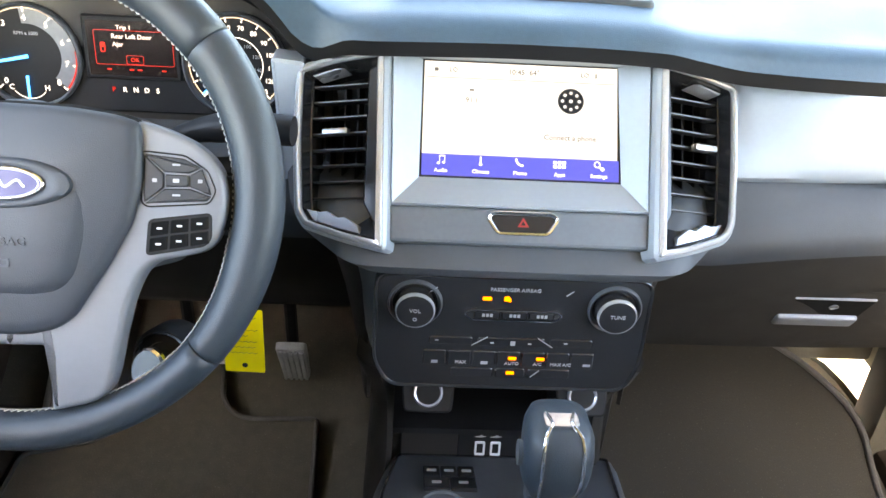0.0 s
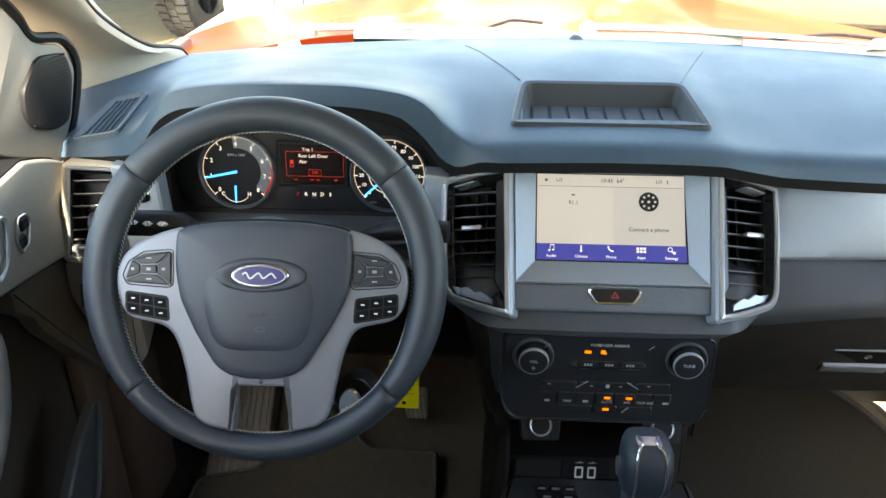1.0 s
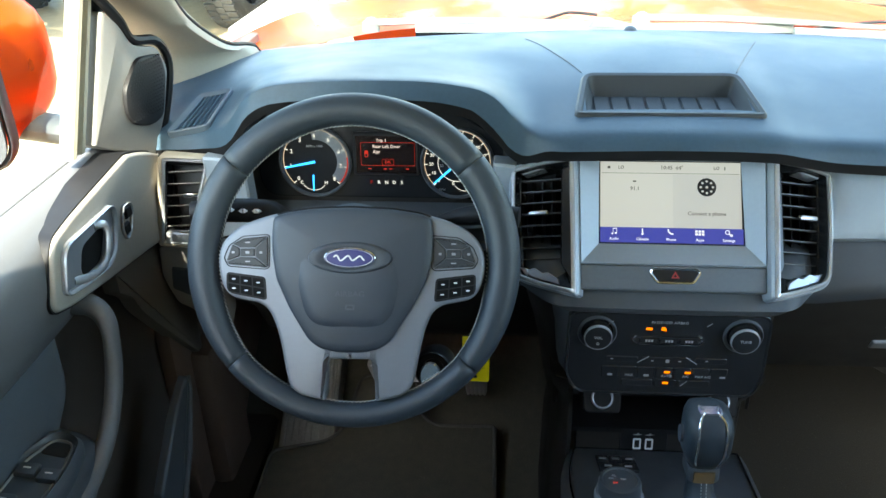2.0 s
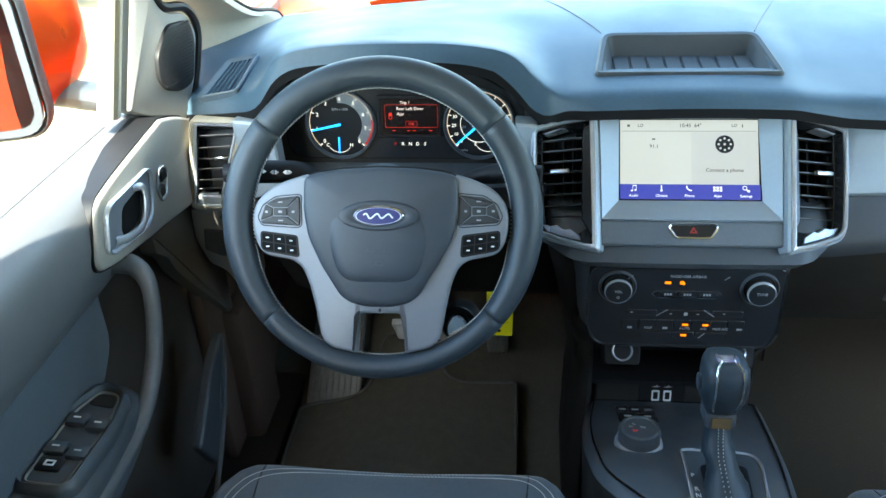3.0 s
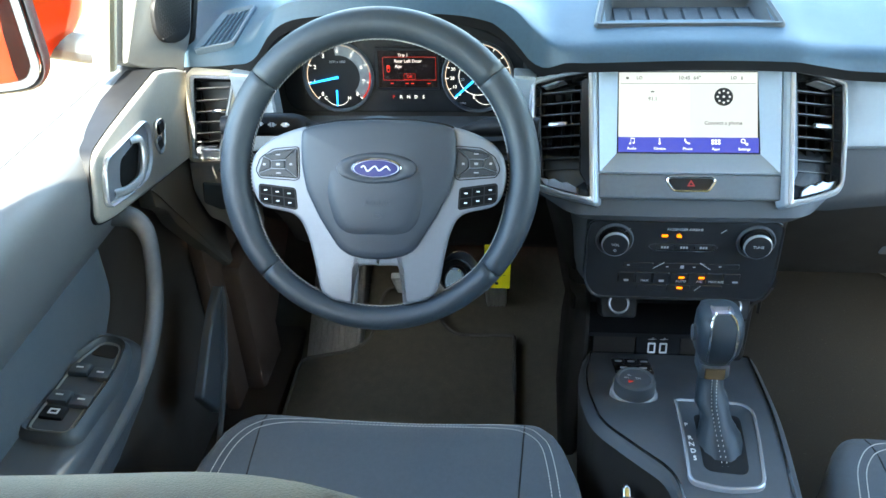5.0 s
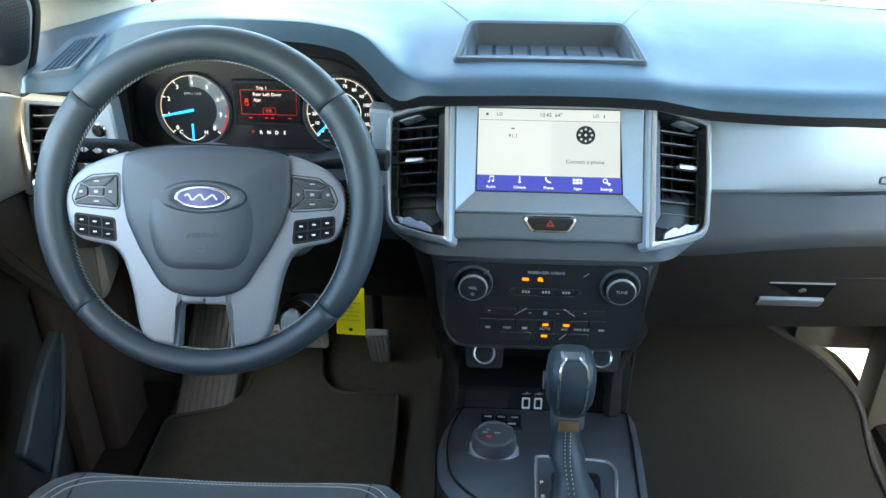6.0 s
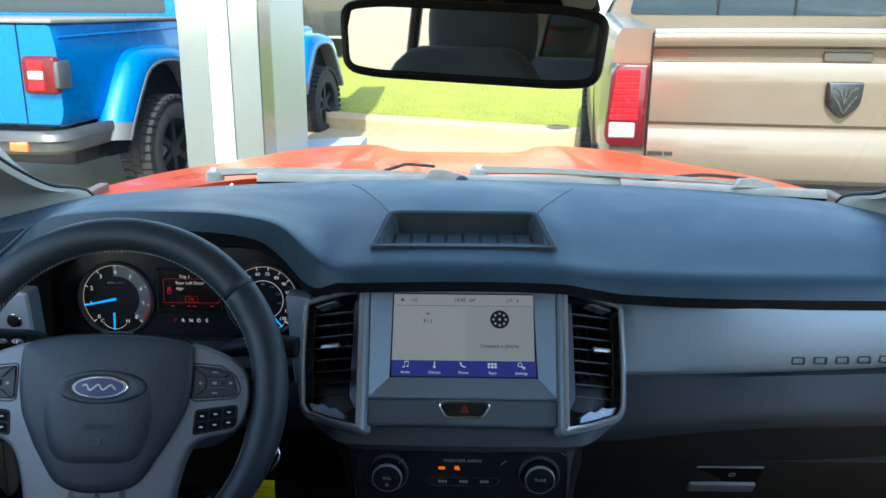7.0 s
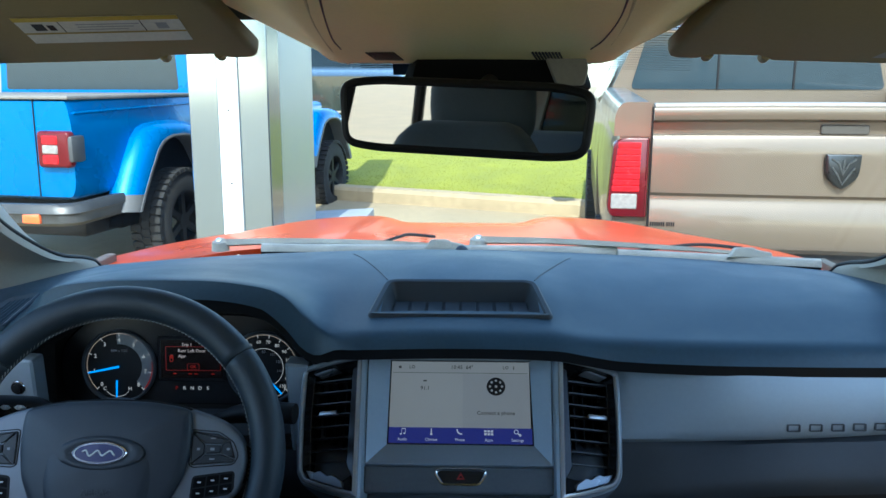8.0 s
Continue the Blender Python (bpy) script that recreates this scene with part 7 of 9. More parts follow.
    loft(bm, [[(-0.735 + 0.10 * (z - 1.24) + a, y0 + 0.42 * (z - 1.24) + b, z) for a, b in ((0, 0), (0.016, 0.002), (0.018, 0.008), (0.010, 0.012), (0.010, 0.018), (0.018, 0.022), (0.018, 0.030), (0, 0.032))] for z, y0 in ((1.235, -0.108), (1.32, -0.112), (1.42, -0.116))])
    part("window_divider", bm, BEIGE, root, "grey window divider bar")
    bm = B()
    tube(bm, [(-0.750, 0.02 - 0.9 * i / 12, 1.2165) for i in range(13)], 0.0045, n=8)
    part("window_seal", bm, GREYPLASTIC, root)
    bm = B()
    sheet(bm, [[(-0.756 + 0.096 * t, y, 1.205 + 0.455 * t) for y in (0.05 - 0.17 * t, -0.3, -0.6, -0.88)] for t in (0, 0.5, 1)])
    bmesh.ops.solidify(bm, geom=bm.faces[:], thickness=0.004)
    g = part("window_glass", bm, SIDEGLASS, root, "clear side window")
    g.visible_shadow = False
    # outer skin
    bm = B()
    sheet(bm, [[(-0.785 - 0.06 * math.sin(math.pi * t), y, 1.190 - 0.69 * t) for y in (0.30, 0.0, -0.4, -0.92)] for t in [i / 8 for i in range(9)]])
    bmesh.ops.solidify(bm, geom=bm.faces[:], thickness=0.01)
    part("outer_skin", bm, ORANGE, root, "orange painted outer skin")
    return root


driver_door_full()


def seat_belt():
    root = thing("seat_belt", "dark seat belt hanging from its anchor on the door pillar", "seat belt")
    bm = B()
    pth = smooth_path([(-0.640, -0.715, 1.455), (-0.635, -0.745, 1.30), (-0.640, -0.80, 1.05), (-0.655, -0.86, 0.75)], 6)
    loft(bm, [[p + Vector((dx, dy, 0)) for dx, dy in ((-0.0008, -0.022), (0.0008, -0.022), (0.0008, 0.022), (-0.0008, 0.022))] for p in pth])
    part("strap", bm, CLOTH, root, "dark woven strap")
    bm = B()
    slab(bm, rounded([(-0.035, -0.020), (0.035, -0.020), (0.022, 0.030), (-0.022, 0.030)], 0.010, 4), 0, 0.016, 0.004, m=basis((-0.655, -0.715, 1.465), (0, 0, 1), (1, 0, 0)), seg=2)
    part("anchor", bm, BLACK, root, "black belt anchor")


seat_belt()


def door_mirror():
    root = thing("door_mirror", "orange door mirror outside the driver window", "mirror", pose(-1.016, 0.02, 1.276, 0, 0, 18))
    bm = B()
    blob(bm, (0, 0, 0), (0.128, 0.155, 0.116), 3.0, warp=lambda p: Vector((p.x + (0.62 * max(0, p.y) if p.x > 0 else 0.0), p.y * (1 if p.y > 0 else 0.16), p.z + 0.10 * max(0, p.y))))
    part("shell", bm, ORANGE, root, "orange painted shell", angle=60)
    bm = B()
    frame_ring(bm, rect(-0.130, 0.131, -0.118, 0.118, 0.045, 5), rect(-0.122, 0.122, -0.110, 0.110, 0.040, 5), 0.0, 0.030, 0.026, round_by=0.004, m=basis((0, 0.006, 0), (0, 0, 1), (0, -1, 0)))
    part("housing_edge", bm, DARK, root, "dark plastic housing edge", angle=50)
    bm = B()
    slab(bm, rect(-0.112, 0.112, -0.099, 0.099, 0.032, 5), 0.0, 0.004, m=basis((0, -0.026, 0), (0, 0, 1), (0, -1, 0)))
    part("glass", bm, surface("door_mirror_silver", (0.72, 0.72, 0.70), 0.01, metal=1.0, mottle=0.0, rough_var=0.0), root, "mirror glass")
    bm = B()
    frame_ring(bm, rect(-0.122, 0.122, -0.110, 0.110, 0.040, 5), rect(-0.111, 0.111, -0.098, 0.098, 0.032, 5), 0.0, 0.010, m=basis((0, -0.020, 0), (0, 0, 1), (0, -1, 0)))
    part("rim", bm, DARK, root)
    bm = B()
    tube(bm, smooth_path([(0.10, 0.06, -0.07), (0.18, 0.08, -0.10), (0.28, 0.05, -0.11)], 4), 0.032, n=12, flat=0.7)
    part("foot", bm, DARK, root)


door_mirror()


def passenger_door():
    root = thing("passenger_door", "unseen dark passenger door with greige lower trim, set open to admit light", "car door")
    bm = B()
    prof = [(0.055, 1.25), (0.012, 1.245), (0.0, 1.22), (-0.004, 1.17), (0.004, 1.10), (0.012, 1.02), (0.0, 0.98), (0.012, 0.90), (0.012, 0.60), (0.02, 0.50)]
    sheet(bm, [[(0.70 + dx, y, z) for y in [0.12 - 1.04 * i / 30 for i in range(31)]] for dx, z in prof])
    part("panel", bm, DARK, root, angle=50)
    bm = B()
    slab(bm, rounded([(-0.05, 0.56), (0.40, 0.60), (0.40, 0.80), (0.12, 0.86), (-0.05, 0.80)], 0.03), 0, 0.012, 0.004, m=basis((0.712, 0.02, 0), (0, 0, 1), (-1, 0, 0)) @ Matrix.Scale(-1, 4, (1, 0, 0)))
    part("lower_trim", bm, BEIGE, root, "greige lower trim")
    bm = B()
    tube(bm, smooth_path([(0.742, 0.10, 1.24), (0.722, 0.0, 1.40), (0.690, -0.12, 1.56), (0.662, -0.22, 1.635), (0.655, -0.40, 1.66), (0.660, -0.80, 1.66)], 6), 0.020, n=10)
    part("window_frame", bm, BLACK, root)
    bm = B()
    sheet(bm, [[(0.745 - 0.085 * t, y, 1.23 + 0.43 * t) for y in (0.05 - 0.17 * t, -0.3, -0.6, -0.88)] for t in (0, 0.5, 1)])
    bmesh.ops.solidify(bm, geom=bm.faces[:], thickness=0.004)
    g = part("window_glass", bm, SIDEGLASS, root, "clear side window")
    g.visible_shadow = False
    bm = B()
    sheet(bm, [[(0.80 + 0.05 * math.sin(math.pi * t), y, 1.24 - 0.74 * t) for y in (0.30, 0.0, -0.4, -0.92)] for t in [i / 8 for i in range(9)]])
    bmesh.ops.solidify(bm, geom=bm.faces[:], thickness=0.01)
    part("outer_skin", bm, ORANGE, root, "orange painted outer skin")
    # swung open about its front hinge, out of view, to admit more sky light
    hinge = Vector((0.78, 0.28, 0))
    root.matrix_world = Matrix.Translation(hinge) @ Matrix.Rotation(radians(13), 4, "Z") @ Matrix.Translation(-hinge)


passenger_door()

# right rear door; the left one stands open, out of the doorway
root = thing("rear_door", "closed dark rear door", "car door")
bm = B()
sheet(bm, [[(0.70 + dx, y, z) for y in [-0.97 - 0.98 * i / 10 for i in range(11)]] for dx, z in ((0.05, 1.25), (0.0, 1.23), (0.0, 1.0), (0.012, 0.6), (0.03, 0.5))])
bmesh.ops.solidify(bm, geom=bm.faces[:], thickness=0.03)
part("panel", bm, DARK, root)
bm = B()
sheet(bm, [[(0.745 - 0.09 * t, y, 1.23 + 0.43 * t) for y in (-0.97, -1.4, -1.9)] for t in (0, 0.5, 1)])
bmesh.ops.solidify(bm, geom=bm.faces[:], thickness=0.004)
g = part("window_glass", bm, PRIVACY, root)
root = thing("rear_door", "orange rear door standing ajar", "car door", pose(-0.78, -0.97, 0, 0, 0, -16))
bm = B()
sheet(bm, [[(-0.02 + dx, -0.98 * i / 10, z) for i in range(11)] for dx, z in ((0.05, 1.25), (0.0, 1.23), (0.0, 1.0), (0.012, 0.6), (0.03, 0.5))])
bmesh.ops.solidify(bm, geom=bm.faces[:], thickness=0.05)
part("panel", bm, DARK, root)
bm = B()
sheet(bm, [[(-0.075 - 0.05 * math.sin(math.pi * t), -0.98 * i / 10, 1.24 - 0.70 * t) for i in range(11)] for t in [k / 8 for k in range(9)]])
bmesh.ops.solidify(bm, geom=bm.faces[:], thickness=0.01)
part("outer_skin", bm, ORANGE, root, "orange painted outer skin")
bm = B()
tube(bm, [(0.0, -0.02, 1.24), (0.10, -0.05, 1.66), (0.10, -0.85, 1.64), (0.03, -0.96, 1.25)], 0.02, n=8)
part("window_frame", bm, BLACK, root)

# ---- overhead ----
def overhead_console():
    root = thing("overhead_console", "beige overhead console with two map lamps and slotted grilles", "console")
    bm = B()
    rings = []
    for y, z, hw in ((0.10, 1.60, 0.150), (0.103, 1.577, 0.152), (0.098, 1.569, 0.153), (0.085, 1.569, 0.155), (0.0, 1.588, 0.162), (-0.12, 1.612, 0.170), (-0.25, 1.640, 0.178), (-0.36, 1.672, 0.185), (-0.42, 1.72, 0.19)):
        n = 44
        ring = []
        for i in range(n + 1):
            u = -1 + 2 * i / n
            x = u * 0.33
            over = max(0.0, abs(x) - hw - 0.010)
            sag = 0.50 * over if over > 0.03 else 0.015 * (over / 0.03) ** 2
            ring.append((x + 0.012, y - 0.035 * u * u, z + sag))
        rings.append(ring)
    sheet(bm, rings)
    # beige raised above the headliner's, in place of light bounced from below
    part("shell", bm, surface("brightened_beige_plastic", (0.74, 0.63, 0.27), 0.55, grain=0.4, grain_scale=1100, mottle=0.05), root, "moulded beige shell", angle=60)
    for lid in ([(-0.128, -0.25), (-0.141, -0.12), (-0.147, -0.03), (-0.144, 0.014)], [(0.152, -0.25), (0.163, -0.12), (0.161, -0.03), (0.153, 0.014)]):
        bm = B()
        tube(bm, [(p.x, p.y, 1.5870 - 0.203 * p.y) for p in smooth_path([(x, y, 0) for x, y in lid], 6)], 0.0014, n=6)
        part("lid_gap", bm, BLACK, root)
    for sg in (-1, 1):
        bm = B()
        tube(bm, smooth_path([(0.008 + sg * 0.150, -0.25, 1.6385), (0.008 + sg * 0.163, -0.12, 1.6122), (0.008 + sg * 0.166, -0.03, 1.5945), (0.008 + sg * 0.163, 0.04, 1.5800), (0.008 + sg * 0.155, 0.092, 1.5695)], 6), 0.0022, n=8)
        part("edge_bead", bm, LINER, root)
    for s in (-1, 1):
        bm = B()
        for i in range(9):
            x = (-0.095 if s < 0 else 0.106) + 0.0040 * (i - 4)
            box(bm, -0.0011, 0.0011, -0.020, 0.020, -0.0030, 0.002, Matrix.Translation((x, 0.048, 1.5785)) @ Matrix.Rotation(radians(-11.5), 4, "X") @ Matrix.Rotation(radians(-14), 4, "Z"))
        part("grille", bm, surface("dark_slot", (0.05, 0.04, 0.03), 0.8), root, "slotted microphone grille")
        bm = B()
        slab(bm, rect(s * 0.075 - 0.018, s * 0.075 + 0.018, -0.006, 0.006, 0.003, 3), 0, 0.002, m=basis((0, 0.0995, 1.5725), (0, 0.9, 0.4), (0, 0.4, -0.9)))
        part("map_lamp", bm, surface("clear_lamp_lens", (0.8, 0.78, 0.72), 0.1, coat=1.0), root, "clear map lamp lens")
    return root


overhead_console()


def sun_visor(sgn, label, sticker):
    root = thing("sun_visor", label, "sun visor", group="sun visors")
    bm = B()
    # outline across (x) and back (v), wrapped on a gentle slope
    xi, xo = 0.245, 0.66
    o = rounded([(xi + 0.012, 0.0), (0.300, 0.0), (0.312, 0.012), (0.375, 0.012), (0.388, 0.0), (xo, 0.0), (xo, 0.17), (xi + 0.045, 0.17)], [0.03, 0.006, 0.006, 0.006, 0.006, 0.02, 0.02, 0.04], 4)
    o = [(sgn * x, v) for x, v in o]
    slab(bm, o, -0.010, 0.010, 0.007, seg=3)
    for k in range(14):
        bmesh.ops.bisect_plane(bm, geom=bm.verts[:] + bm.edges[:] + bm.faces[:], plane_co=(sgn * (0.27 + 0.028 * k), 0, 0), plane_no=(1, 0, 0))

    def wrap(p):
        return Vector((p.x, 0.102 - 0.05 * (abs(p.x) / 0.65) ** 2 - p.y * 0.90 - p.z * 0.35, 1.584 + 0.4 * p.y - 0.9 * p.z - 0.012 * ((abs(p.x) - 0.25) / 0.4)))
    for v in bm.verts:
        v.co = wrap(v.co)
    flap = part("flap", bm, VISOR, root, "padded taupe visor flap", angle=60)
    for x in (0.310, 0.380):
        bm = B()
        pts = [wrap(Vector((sgn * x, vv, 0.0))) for vv in (0.0, 0.014)]
        tube(bm, [pts[0] - Vector((0, 0, 0.004)), pts[1] - Vector((0, 0, 0.006))], 0.007, n=10)
        part("clip", bm, VISOR, flap)
    bm = B()
    a, b = wrap(Vector((sgn * 0.315, 0.007, 0))), wrap(Vector((sgn * 0.372, 0.007, 0)))
    tube(bm, [a, b], 0.0045, n=10)
    part("rod", bm, DARK, flap)
    if sticker:
        def patch(x0, x1, v0, v1, mt, name, lab="", lift=0.0105):
            bmm = B()
            sheet(bmm, [[wrap(Vector((x0 + (x1 - x0) * i / 8 , v, lift))) for i in range(9)] for v in (v0, v1)])
            return part(name, bmm, mt, flap, lab)
        paper = surface("sticker_paper", (0.62, 0.60, 0.54), 0.55)
        patch(-0.513, -0.328, 0.058, 0.121, paper, "warning_label", "white warning label with a yellow band")
        patch(-0.513, -0.328, 0.111, 0.121, surface("sticker_yellow", (0.50, 0.36, 0.03), 0.55), "yellow_band", lift=0.0109)
        patch(-0.513, -0.328, 0.081, 0.085, surface("sticker_gold", (0.35, 0.25, 0.05), 0.55), "gold_band", lift=0.0109)
        for k in range(3):
            patch(-0.448, -0.392 + 0.008 * k, 0.090 + 0.006 * k, 0.0922 + 0.006 * k, GREY_INK, "text_bar", lift=0.0109)
        patch(-0.497, -0.484, 0.090, 0.106, BLACK, "text_bar", lift=0.0109)
        patch(-0.481, -0.473, 0.090, 0.103, BLACK, "text_bar", lift=0.0109)
        patch(-0.358, -0.345, 0.090, 0.104, GREY_INK, "text_bar", lift=0.0109)
        patch(-0.466, -0.4648, 0.085, 0.111, BLACK, "text_bar", lift=0.0109)
        patch(-0.374, -0.3728, 0.085, 0.111, BLACK, "text_bar", lift=0.0109)
    else:
        bm = B()
        sheet(bm, [[wrap(Vector((x, v, 0.0105))) for x in (0.50 + (v - 0.02) * 0.5, 0.56, 0.62)] for v in (0.02, 0.05, 0.09)])
        part("vanity_cover", bm, surface("grey_cover", (0.30, 0.28, 0.25), 0.5), flap)


sun_visor(-1, "taupe driver sun visor with a warning label", True)
sun_visor(1, "taupe passenger sun visor folded up", False)

MIR = Vector((0.002, -0.10, 1.507))


def inner_mirror():
    m = Matrix.Translation(MIR) @ Matrix.Rotation(radians(MIR_YAW), 4, "Z") @ lean((0, 0, 0), -MIR_TILT) @ Matrix.Rotation(radians(-2.2), 4, "Z")
    root = thing("rear_view_mirror", "black framed rear-view mirror on the windscreen", "mirror", m)
    o = rounded([(-0.136, -0.036), (-0.10, -0.041), (0.10, -0.041), (0.136, -0.036), (0.141, 0.034), (0.10, 0.041), (-0.10, 0.041), (-0.141, 0.034)], [0.018, 0.05, 0.05, 0.018, 0.018, 0.05, 0.05, 0.018], 5)
    bm = B()
    rings = [[(x * 0.7, y * 0.6, -0.035) for x, y in o], [(x * 0.94, y * 0.9, -0.024) for x, y in o], [(x, y, -0.010) for x, y in o], [(x, y, 0.0) for x, y in o], [(x, y, 0.004) for x, y in shrink(o, 0.002)], [(x, y, 0.005) for x, y in shrink(o, 0.006)], [(x, y, 0.001) for x, y in shrink(o, 0.0095)]]
    loft(bm, rings)
    part("housing", bm, BLACK, root, "black mirror housing", angle=50)
    bm = B()
    slab(bm, shrink(o, 0.009), 0.0005, 0.0022)
    part("glass", bm, MIRROR, root, "mirror glass", smooth=False)
    bm = B()
    tube(bm, smooth_path([(0, 0.005, -0.03), (0, 0.02, -0.08), (0, 0.035, -0.15)], 4), 0.012, n=12)
    part("arm", bm, BLACK, root)
    return root


MIR_YAW, MIR_TILT = -12.2, 0.5
inner_mirror()
root = thing("sensor_housing", "black camera housing on the windscreen behind the mirror", "sensor housing")
bm = B()
loft(bm, [[(x, y, z) for x, z in rounded([(-w, zb), (w, zb), (w * 0.85, zt), (-w * 0.85, zt)], 0.01, 4)] for y, w, zb, zt in ((0.065, 0.11, 1.540, 1.60), (0.10, 0.125, 1.535, 1.59), (0.15, 0.12, 1.535, 1.565))])
for v in bm.verts:
    v.co.x += 0.045
part("shell", bm, surface("matt_black_plastic", (0.006, 0.006, 0.006), 0.9, spec=0.05), root)
bm = B()
slab(bm, rounded([(0.118, 1.541), (0.153, 1.541), (0.158, 1.562), (0.150, 1.588), (0.098, 1.588)], 0.005, 3), 0, 0.006, 0.002, m=basis((0.0, 0.062, 0), (0, 0, 1), (0, -1, 0)))
part("end_cover", bm, surface("warm_grey_cover", (0.20, 0.185, 0.15), 0.6), root, "warm grey cover at one end")

# ---- bonnet, cowl and wipers ----
def hood_z(x, y):
    base = interp(y, [(0.50, 1.215), (0.7, 1.213), (1.0, 1.190), (1.3, 1.158), (1.55, 1.112), (1.72, 1.03), (1.80, 0.92)])
    bulge = 0.022 * (1 / (1 + math.exp(-(0.215 - abs(x)) / -0.016)) - 1 / (1 + math.exp(-(0.52 - abs(x)) / -0.05)))
    return base + bulge - 0.034 * (abs(x) / 0.75) ** 3


root = thing("bonnet", "glossy orange bonnet with two raised power bulges", "car hood")
bm = B()
sheet(bm, [[(x * (1 - 0.10 * ((y - 0.5) / 1.3) ** 2), y + 0.0 - 0.16 * abs(x) ** 3, hood_z(x, y)) for x in [-0.80 + 1.60 * i / 64 for i in range(65)]] for y in [0.57 + 1.23 * j / 30 for j in range(31)]])
part("panel", bm, ORANGE, root, angle=60)
for s in (-1, 1):
    bm = B()
    sheet(bm, [[(s * (0.76 + 0.18 * t - 0.05 * ((y - 0.3) / 1.4) ** 2), y, min(1.172, hood_z(0.76, max(y, 0.5)) - 0.012) - 0.30 * t ** 2.2) for t in [i / 8 for i in range(9)]] for y in [0.25 + 1.45 * j / 20 for j in range(21)]])
    part("fender", bm, ORANGE, root, "orange front wing")
bm = B()
sheet(bm, [[(x, 0.50 + 0.09 * t - 0.09 * (x / 0.72) ** 2, 1.205 + 0.01 * math.sin(math.pi * t) - 0.024 * (x / 0.72) ** 2) for x in [-0.76 + 1.52 * i / 40 for i in range(41)]] for t in (0, 0.25, 0.5, 0.75, 1)])
part("cowl", bm, surface("cowl_plastic", (0.022, 0.022, 0.022), 0.7, mottle=0.25, mottle_scale=30), root, "dusty dark cowl panel")


def wiper(nut, a, b, clip, rod, label):
    root = thing("wiper", label, "wiper", group="windscreen wipers")
    A, Bv, N, C = Vector(a), Vector(b), Vector(nut), Vector(clip)
    bm = B()
    pts = [A.lerp(Bv, i / 20) for i in range(21)]
    loft(bm, [[p + Vector((0, dy, dz)) for dy, dz in ((-0.008, -0.005), (0.008, -0.006), (0.010, 0.003), (0.002, 0.009), (-0.003, 0.007), (-0.006, 0.003))] for p in pts])
    part("blade", bm, GREYBLADE, root, "dusty grey flat blade", angle=25)
    bm = B()
    loft(bm, [[p + Vector((0, dy, dz)) for dy, dz in ((-0.006, -0.013), (-0.001, -0.013), (0.001, -0.004), (-0.006, -0.004))] for p in pts])
    part("rubber_lip", bm, BLACK, root, "black rubber wiping lip")
    bm = B()
    arm = smooth_path([N, N.lerp(C, 0.3) + Vector((0, 0.004, 0.004)), N.lerp(C, 0.7) + Vector((0, 0.004, 0.003)), C], 5)
    w = np.linspace(0.010, 0.0045, len(arm))
    loft(bm, [[q + Vector((0, dy * k, dz * k)) for dy, dz in ((-0.9, -0.3), (0.9, -0.9), (1.0, 0.5), (-0.6, 0.9))] for q, k in zip(arm, w)])
    part("arm", bm, GREYBLADE, root, "dusty flat wiper arm", angle=25)
    bm = B()
    slab(bm, rounded([(-0.040, -0.007), (0.042, -0.007), (0.040, 0.003), (0.014, 0.008), (0.008, 0.012), (-0.022, 0.012), (-0.030, 0.002)], 0.003, 3), -0.012, 0.008, 0.002, m=basis(C + Vector((0.0, -0.004, 0.0)), (0, 0.2, 1), (0, -1, 0.2)))
    part("clip", bm, GREYBLADE, root, "moulded clip that holds the blade")
    bm = B()
    tube(bm, smooth_path([Vector(q) for q in rod], 6), 0.0030, n=8)
    part("rod", bm, RUBBER, root, "thin dark bent rod")
    bm = B()
    lathe(bm, [(0.017, -0.014), (0.016, 0.002), (0.010, 0.006), (0.008, 0.009), (0, 0.010)], 18, Matrix.Translation(N))
    part("pivot", bm, GREYBLADE, root)
    bm = B()
    lathe(bm, [(0.0050, 0.007), (0.0050, 0.0135), (0, 0.014)], 10, Matrix.Translation(N) @ Matrix.Rotation(radians(50), 4, "X"))
    part("nut", bm, CHROME, root)


wiper((-0.464, 0.550, 1.243), (-0.378, 0.525, 1.2385), (0.290, 0.525, 1.2375), (-0.035, 0.532, 1.2450), [(-0.150, 0.545, 1.248), (-0.120, 0.545, 1.258), (-0.099, 0.545, 1.263), (-0.050, 0.540, 1.260)], "dusty grey wiper parked along the windscreen base")
wiper((0.031, 0.555, 1.251), (0.288, 0.507, 1.2360), (0.635, 0.450, 1.2320), (0.515, 0.478, 1.2440), [(0.316, 0.510, 1.240), (0.370, 0.505, 1.249), (0.437, 0.500, 1.256), (0.509, 0.488, 1.252)], "dusty grey wiper parked along the windscreen base")

# ---- the lot outside ----
def lot_z(y):
    return 0.0336 * max(0.0, min(y, 26) - 3.0)


CONCRETE = surface("pale_worn_concrete", (0.335, 0.265, 0.158), 0.9, grain=0.6, grain_scale=60, mottle=0.22, mottle_scale=0.9)
GRASS = surface("lawn_green", (0.225, 0.235, 0.022), 0.9, grain=0.4, grain_scale=80, mottle=0.22, mottle_scale=2.0)
BLUE = surface("bright_blue_paint", (0.002, 0.15, 0.43), 0.28, metal=0.4, coat=0.35, mottle=0.03, mottle_scale=3)
TAN = surface("tan_metallic_paint", (0.142, 0.113, 0.083), 0.36, metal=0.35, coat=0.5, mottle=0.05, mottle_scale=3)
TYRE = surface("tyre_rubber", (0.018, 0.018, 0.018), 0.85, grain=0.6, grain_scale=90, mottle=0.3)
